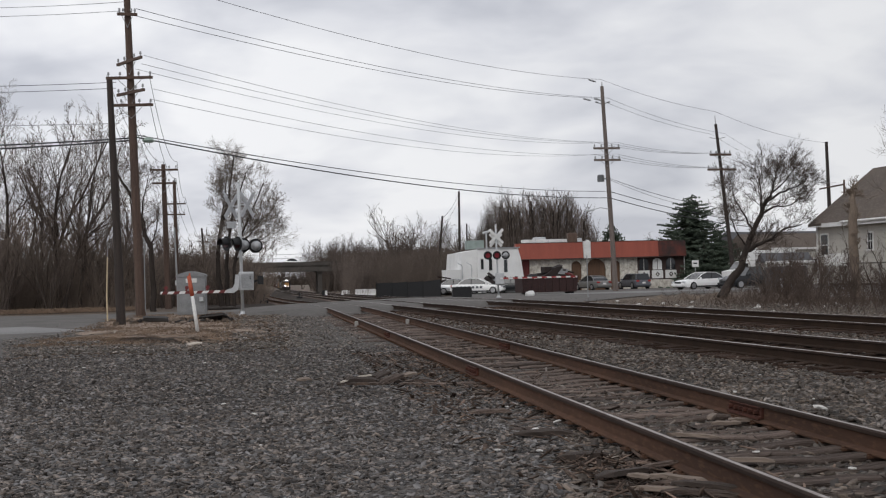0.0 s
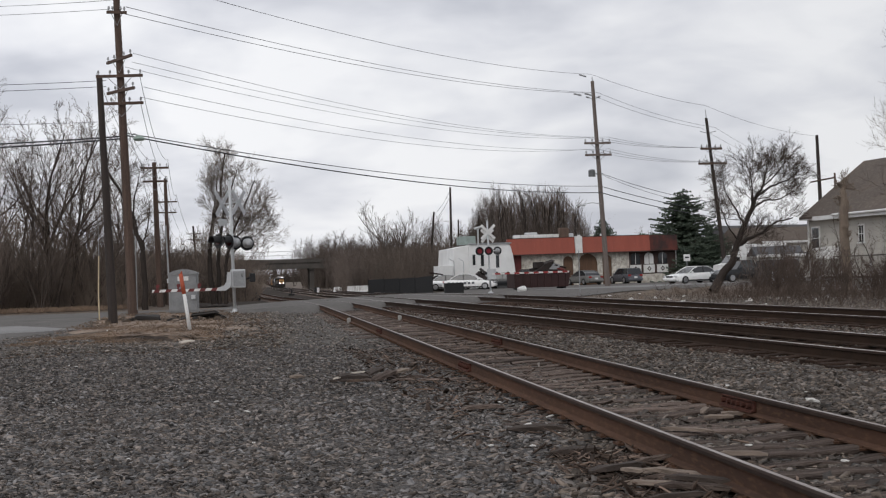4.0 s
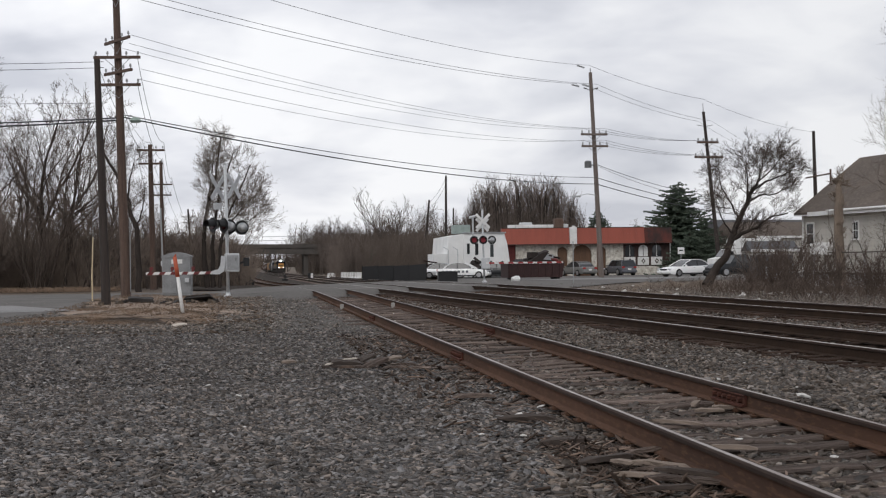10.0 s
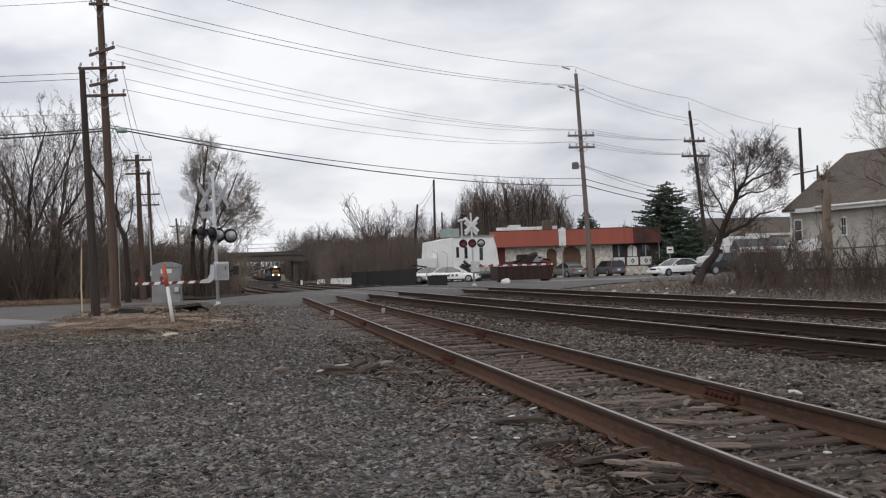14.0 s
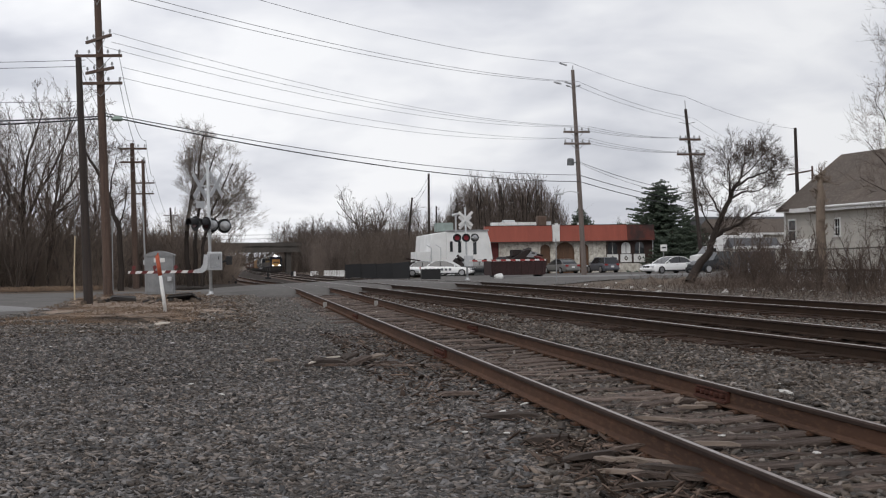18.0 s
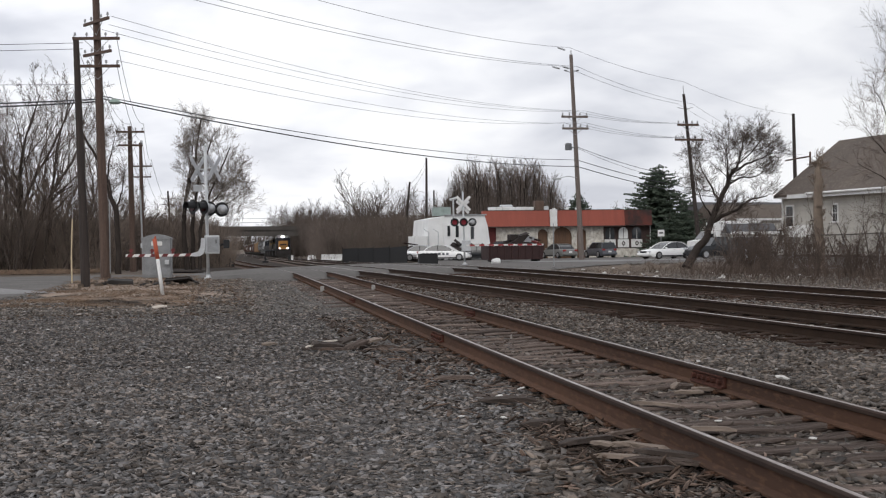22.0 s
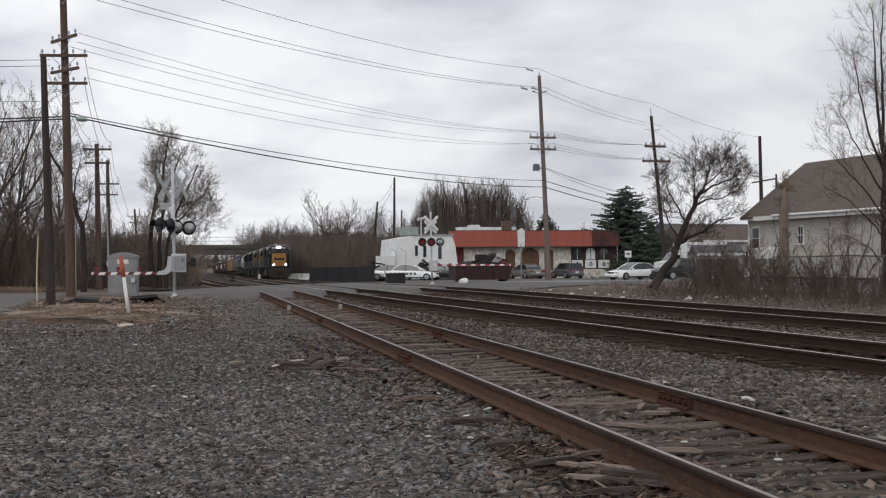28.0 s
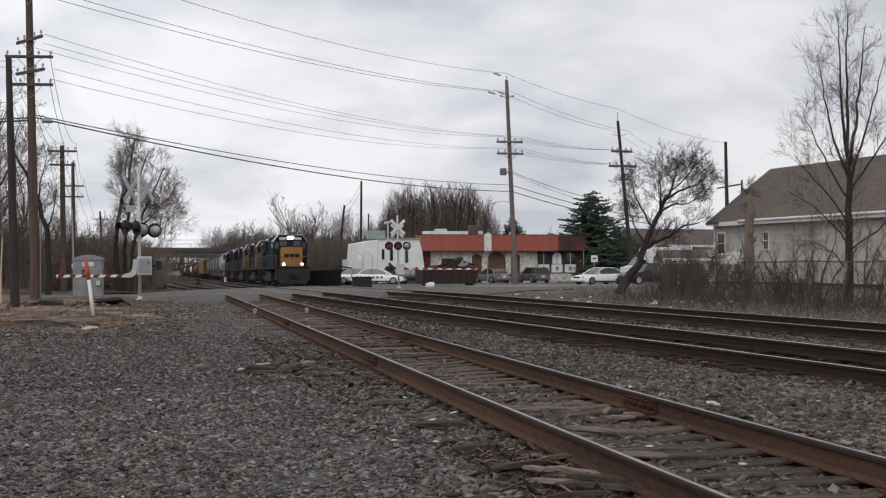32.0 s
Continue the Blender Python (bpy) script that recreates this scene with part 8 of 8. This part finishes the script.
def splinter(x, y, z, L, w, h, turn, material, label, seed, tilt=0.0, name="broken_plank"):
    rng = random.Random(seed)
    bm = bmesh.new()
    rings = []
    n = 5
    for k in range(n + 1):
        u = -L / 2 + L * k / n
        f = 1.0 if 0 < k < n else rng.uniform(0.25, 0.7)
        rings.append([bm.verts.new((u + rng.uniform(-0.03, 0.03) * L, s * w / 2 * f + rng.gauss(0, 0.04 * w), q * h * f + rng.gauss(0, 0.06 * h))) for s, q in ((-1, 0), (1, 0), (1, 0.9), (0, 1), (-1, 0.85))])
    for a, b in zip(rings, rings[1:]):
        for i in range(5):
            bm.faces.new((a[i], a[(i + 1) % 5], b[(i + 1) % 5], b[i]))
    bm.faces.new(rings[0][::-1])
    bm.faces.new(rings[-1])
    bmesh.ops.recalc_face_normals(bm, faces=bm.faces[:])
    ob = part(name, bm, material)
    ob.matrix_basis = pose(x, y, z, rng.uniform(-8, 8), tilt, turn)
    return tagged(ob, label, "debris", "wooden debris by the track")


for i, (x, y, z, L, w, h, turn, m, tilt) in enumerate((
        # the 0.08 high dark piece stands in for the pile's shaded hollow
        (1.12, 19.9, 0.04, 0.19, 0.10, 0.02, 16, PALE_WOOD, -10), (1.36, 20.1, 0.08, 0.20, 0.08, 0.02, 4, PALE_WOOD, -6), (1.32, 19.95, 0.0, 0.46, 0.16, 0.08, 8, ROTTEN_HOLLOW, 5), (1.68, 19.7, 0.05, 0.36, 0.20, 0.04, 32, TIMBER, -16), (1.86, 19.8, 0.09, 0.34, 0.16, 0.03, 20, GREY_WOOD, -10), (1.28, 19.45, 0.01, 0.20, 0.12, 0.04, -10, SPLINTER, 0), (2.05, 19.6, 0.02, 0.30, 0.12, 0.04, -4, TIMBER, 3),
        (1.52, 20.35, 0.05, 0.40, 0.10, 0.04, 24, ROTTEN_HOLLOW, -14), (1.70, 19.95, 0.0, 0.34, 0.10, 0.05, -10, ROTTEN_HOLLOW, 9), (1.15, 19.75, 0.0, 0.34, 0.09, 0.03, 4, ROTTEN_HOLLOW, 0),
        (1.42, 20.2, 0.07, 0.30, 0.09, 0.03, -22, ROTTEN_HOLLOW, 12), (1.60, 20.15, 0.08, 0.28, 0.08, 0.03, 40, ROTTEN_HOLLOW, -18), (1.82, 20.2, 0.03, 0.26, 0.08, 0.03, 12, ROTTEN_HOLLOW, 16), (1.48, 19.7, 0.0, 0.30, 0.08, 0.03, -14, TIMBER, 0),
        (1.98, 20.0, 0.0, 0.22, 0.08, 0.025, 30, GREY_WOOD, 5), (1.05, 20.0, 0.0, 0.2, 0.07, 0.03, 55, ROTTEN_HOLLOW, 0), (1.9, 19.5, 0.0, 0.32, 0.09, 0.03, 2, TIMBER, 0), (2.2, 19.3, 0.0, 0.26, 0.10, 0.03, -12, TIMBER, 0), (0.6, 20.9, 0.0, 0.22, 0.10, 0.04, 30, GREY_WOOD, 0), (0.15, 45.6, 0.0, 0.75, 0.2, 0.06, 4, ROTTEN_HOLLOW, 0), (0.75, 46.2, 0.0, 0.5, 0.14, 0.05, -5, ROTTEN_HOLLOW, 0),
        (0.25, 41.0, 0.0, 0.28, 0.16, 0.05, 14, ROTTEN_HOLLOW, 0), (2.25, 15.1, 0.0, 0.45, 0.09, 0.04, 6, TIMBER, 0), (2.38, 12.9, 0.0, 0.5, 0.09, 0.04, -4, ROTTEN_HOLLOW, 0), (3.45, 12.1, 0.02, 0.5, 0.06, 0.03, -50, GREY_WOOD, 0),
        (4.12, 13.2, 0.02, 0.34, 0.05, 0.03, 62, GREY_WOOD, 8), (4.0, 13.0, 0.02, 0.25, 0.05, 0.03, -20, GREY_WOOD, 0), (3.35, 10.4, 0.02, 0.38, 0.07, 0.035, -25, GREY_WOOD, 0), (2.38, 10.0, 0.02, 0.5, 0.09, 0.04, 30, ROTTEN_HOLLOW, 0),
        (2.35, 11.2, 0.0, 0.42, 0.08, 0.04, 10, ROTTEN_HOLLOW, 0), (2.62, 9.5, 0.04, 0.40, 0.06, 0.03, -34, GREY_WOOD, 6), (2.50, 9.3, 0.05, 0.34, 0.05, 0.025, -48, TIMBER, -8), (2.66, 9.1, 0.05, 0.42, 0.06, 0.03, -22, ROTTEN_HOLLOW, 5), (2.45, 9.75, 0.03, 0.30, 0.05, 0.025, -60, GREY_WOOD, 0), (2.58, 8.9, 0.03, 0.46, 0.08, 0.035, -12, TIMBER, 4), (2.70, 10.3, 0.03, 0.30, 0.06, 0.03, 14, TIMBER, -5), (2.40, 8.6, 0.03, 0.38, 0.07, 0.03, 8, ROTTEN_HOLLOW, 0), (4.02, 13.5, 0.03, 0.24, 0.05, 0.03, 62, GREY_WOOD, -6), (4.16, 13.1, 0.03, 0.24, 0.04, 0.03, 25, GREY_WOOD, 6), (2.42, 9.2, 0.02, 0.45, 0.07, 0.03, -38, GREY_WOOD, 0), (-1.35, 33.2, 0.05, 0.34, 0.22, 0.03, 28, PALE_WOOD, -9), (-1.05, 33.8, 0.05, 0.26, 0.14, 0.03, -12, GREY_WOOD, 5), (-2.1, 33.4, 0.04, 0.30, 0.12, 0.03, 6, GREY_WOOD, 0), (0.1, 37.2, 0.02, 0.34, 0.14, 0.04, 8, GREY_WOOD, 0))):
    splinter(x, y, z, L, w, h, turn, m, "bleached splintered plank lying on the stones" if m in (GREY_WOOD, PALE_WOOD) else "dark rotten timber on the ballast, with the pile's shaded hollow", 60 + i, tilt)
rng = random.Random(9)
SPOTS = [(5.26, 14.1, 0.13), (2.67, 13.84, 0.06), (2.35, 13.2, 0.06), (2.8, 12.2, 0.07), (4.95, 16.9, 0.05), (5.15, 16.4, 0.05), (5.6, 15.2, 0.045), (2.5, 15.6, 0.035), (-0.4, 17.2, 0.05), (0.25, 23.0, 0.06), (-0.9, 26, 0.06), (3.6, 11.0, 0.05), (3.9, 9.9, 0.05), (2.1, 11.6, 0.05)]
SPOTS += [(y * rng.uniform(-0.14, 0.45), y, rng.uniform(0.025, 0.05)) for y in [9 + 34 * rng.random() for _ in range(40)]]
SPOTS += [(-5 + 5 * rng.random(), 36 + 20 * rng.random(), rng.uniform(0.05, 0.12)) for _ in range(26)]
for x, y, s in SPOTS:
    if abs(abs(x - 3.59) - GAUGE / 2) < 0.12:
        continue
    bm = bmesh.new()
    r = bmesh.ops.create_icosphere(bm, subdivisions=1, radius=s * 0.5)
    for v in bm.verts:
        v.co = Vector((v.co.x * 1.5, v.co.y * 0.9, v.co.z * 0.4)) * rng.uniform(0.8, 1.15)
    o = part("pale_stone", bm, CHIP)
    o.matrix_basis = pose(x, y, 0.01 + s * 0.12, 0, rng.uniform(-15, 15), rng.uniform(0, 180))
    tagged(o, "small pale stone on the dark ballast", "stone", "pale stones on the ballast")

# broken slabs by the poles
for i, (x, y, L, w, turn, tilt) in enumerate(((-3.45, 53.2, 0.85, 0.8, 6, 5), (-1.45, 52.2, 0.85, 0.7, -8, -9), (-1.25, 53.0, 0.6, 0.5, 25, 12))):
    bm = box(bmesh.new(), (0, 0, 0.07), (L, w, 0.11), bevel=0.03, taper=0.88)
    for v in bm.verts:
        v.co += Vector((rng.gauss(0, 0.03), rng.gauss(0, 0.03), rng.gauss(0, 0.015)))
    o = part("rubber_slab", bm, GRIME)
    o.matrix_basis = pose(x, y, 0.08 + 0.05 * (i % 2), tilt, tilt * 0.6, turn)
    tagged(o, "broken black crossing slab dumped on the verge", "debris", "slabs by the poles")

for k in range(34):
    x, y = (-2.9 + 2.0 * rng.random(), 50.5 + 5.0 * rng.random()) if k < 24 else (-4.6 + 1.2 * rng.random(), 51 + 4 * rng.random())
    bm = B((0, 0, 0), (rng.uniform(0.10, 0.38), rng.uniform(0.08, 0.25), rng.uniform(0.05, 0.15)), bevel=0.02, taper=0.8)
    for v in bm.verts:
        v.co += Vector((rng.gauss(0, 0.015), rng.gauss(0, 0.015), rng.gauss(0, 0.012)))
    o = part("rubble_lump", bm, (GRIME, DIRT, GREY_WOOD)[k % 3])
    o.matrix_basis = pose(x, y, 0.07, rng.uniform(-20, 20), rng.uniform(-20, 20), rng.uniform(0, 180))
    tagged(o, ("dark", "brown", "bleached")[k % 3] + " lump of rubble beside the dumped slabs", "rubble", "rubble by the poles")

# bond boxes hung on the rails near the road
for side, y in ((-1, 43.6), (1, 44.2)):
    x = 3.59 + side * GAUGE / 2
    o = part("rail_bond_box", B((0, 0, 0), (0.10, 0.16, 0.15), bevel=0.02), CONCRETE)
    o.matrix_basis = pose(x - 0.085, y, 0.075)
    tagged(o, "pale grey bond box against the rail", "box", "bond boxes on the siding")
for x, y in ((0.55, 130), (4.94, 184)):
    st = thing("switch_stand", (x, y, land(x, y)), "low black switch stand beside the far track", "switch stand", "switch stands")
    part("base", B((0, 0, 0.12), (0.7, 0.4, 0.24), bevel=0.03), BLACK, st)
    part("column", R((0, 0, 0.2), (0, 0, 0.75), 0.12, 0.08, 8), BLACK, st)
    part("lever", R((0, 0, 0.5), (0.4, 0, 0.3), 0.03, 0.03, 6), BLACK, st)
BAG = thing("litter_bag", (19.1, 107.5, land(19.1, 107.5)), "crumpled white bag by the road", "litter")
bm = bmesh.new()
bmesh.ops.create_icosphere(bm, subdivisions=2, radius=0.28)
for v in bm.verts:
    v.co = Vector((v.co.x * 1.3, v.co.y, max(-0.15, v.co.z) * 0.9)) * (1 + 0.25 * noise.noise(v.co * 6))
bmesh.ops.translate(bm, vec=(0, 0, 0.14), verts=bm.verts[:])
part("bag", bm, WHITE, BAG)


def heap(x, y, r, h, label, material=DIRT):
    bm = bmesh.new()
    bmesh.ops.create_grid(bm, x_segments=14, y_segments=14, size=r)
    for v in bm.verts:
        q = max(0, 1 - (v.co.length / r) ** 2)
        v.co.z = h * q * (0.75 + 0.6 * noise.noise((v.co.x * 2.2 + x, v.co.y * 2.2 + y, 1))) - 0.06
    o = smooth(part("mound", bm, material))
    o.matrix_basis = pose(x, y, land(x, y) - 0.05)
    tagged(o, label, "heap", "heaps on the bank")


heap(21.9, 77.5, 1.3, 0.42, "brown heap of earth by the road")
heap(20.8, 79.5, 1.1, 0.30, "low heap of earth and weeds")
heap(23.2, 76.0, 1.2, 0.45, "brown heap of earth at the tree's foot")
heap(19.0, 74.5, 1.6, 0.25, "low spread of earth on the bank")
for k in range(24):
    y = 46 + 28 * rng.random()
    x = curve_at(MAIN_B, y) + 3.4 + 6 * rng.random()
    bm = B((0, 0, 0), (rng.uniform(0.1, 0.32), rng.uniform(0.08, 0.2), rng.uniform(0.03, 0.12)), bevel=0.02, taper=0.7)
    o = part("litter_scrap", bm, CHIP if k % 3 else GREY_WOOD)
    o.matrix_basis = pose(x, y, land(x, y) + 0.0, rng.uniform(-20, 20), rng.uniform(-20, 20), rng.uniform(0, 180))
    tagged(o, "pale scrap of litter on the dirt bank", "litter", "litter on the bank")

# white jumble of a boat and sheeting in the yard behind the brush
for k, (x, y, z, sx, sy, sz, turn, m) in enumerate(((29.9, 84, 0.6, 1.3, 0.9, 0.8, -15, GALV), (30.2, 86, 0.9, 2.2, 1.0, 1.5, 5, DARK_SHINGLE))):
    o = part("yard_crate", B((0, 0, 0), (sx, sy, sz), bevel=0.06), m)
    o.matrix_basis = pose(x, y, z - 0.25, 0, 0, turn)
    tagged(o, "pale crate stored in the yard behind the brush", "crate", "crates in the yard")


motions()
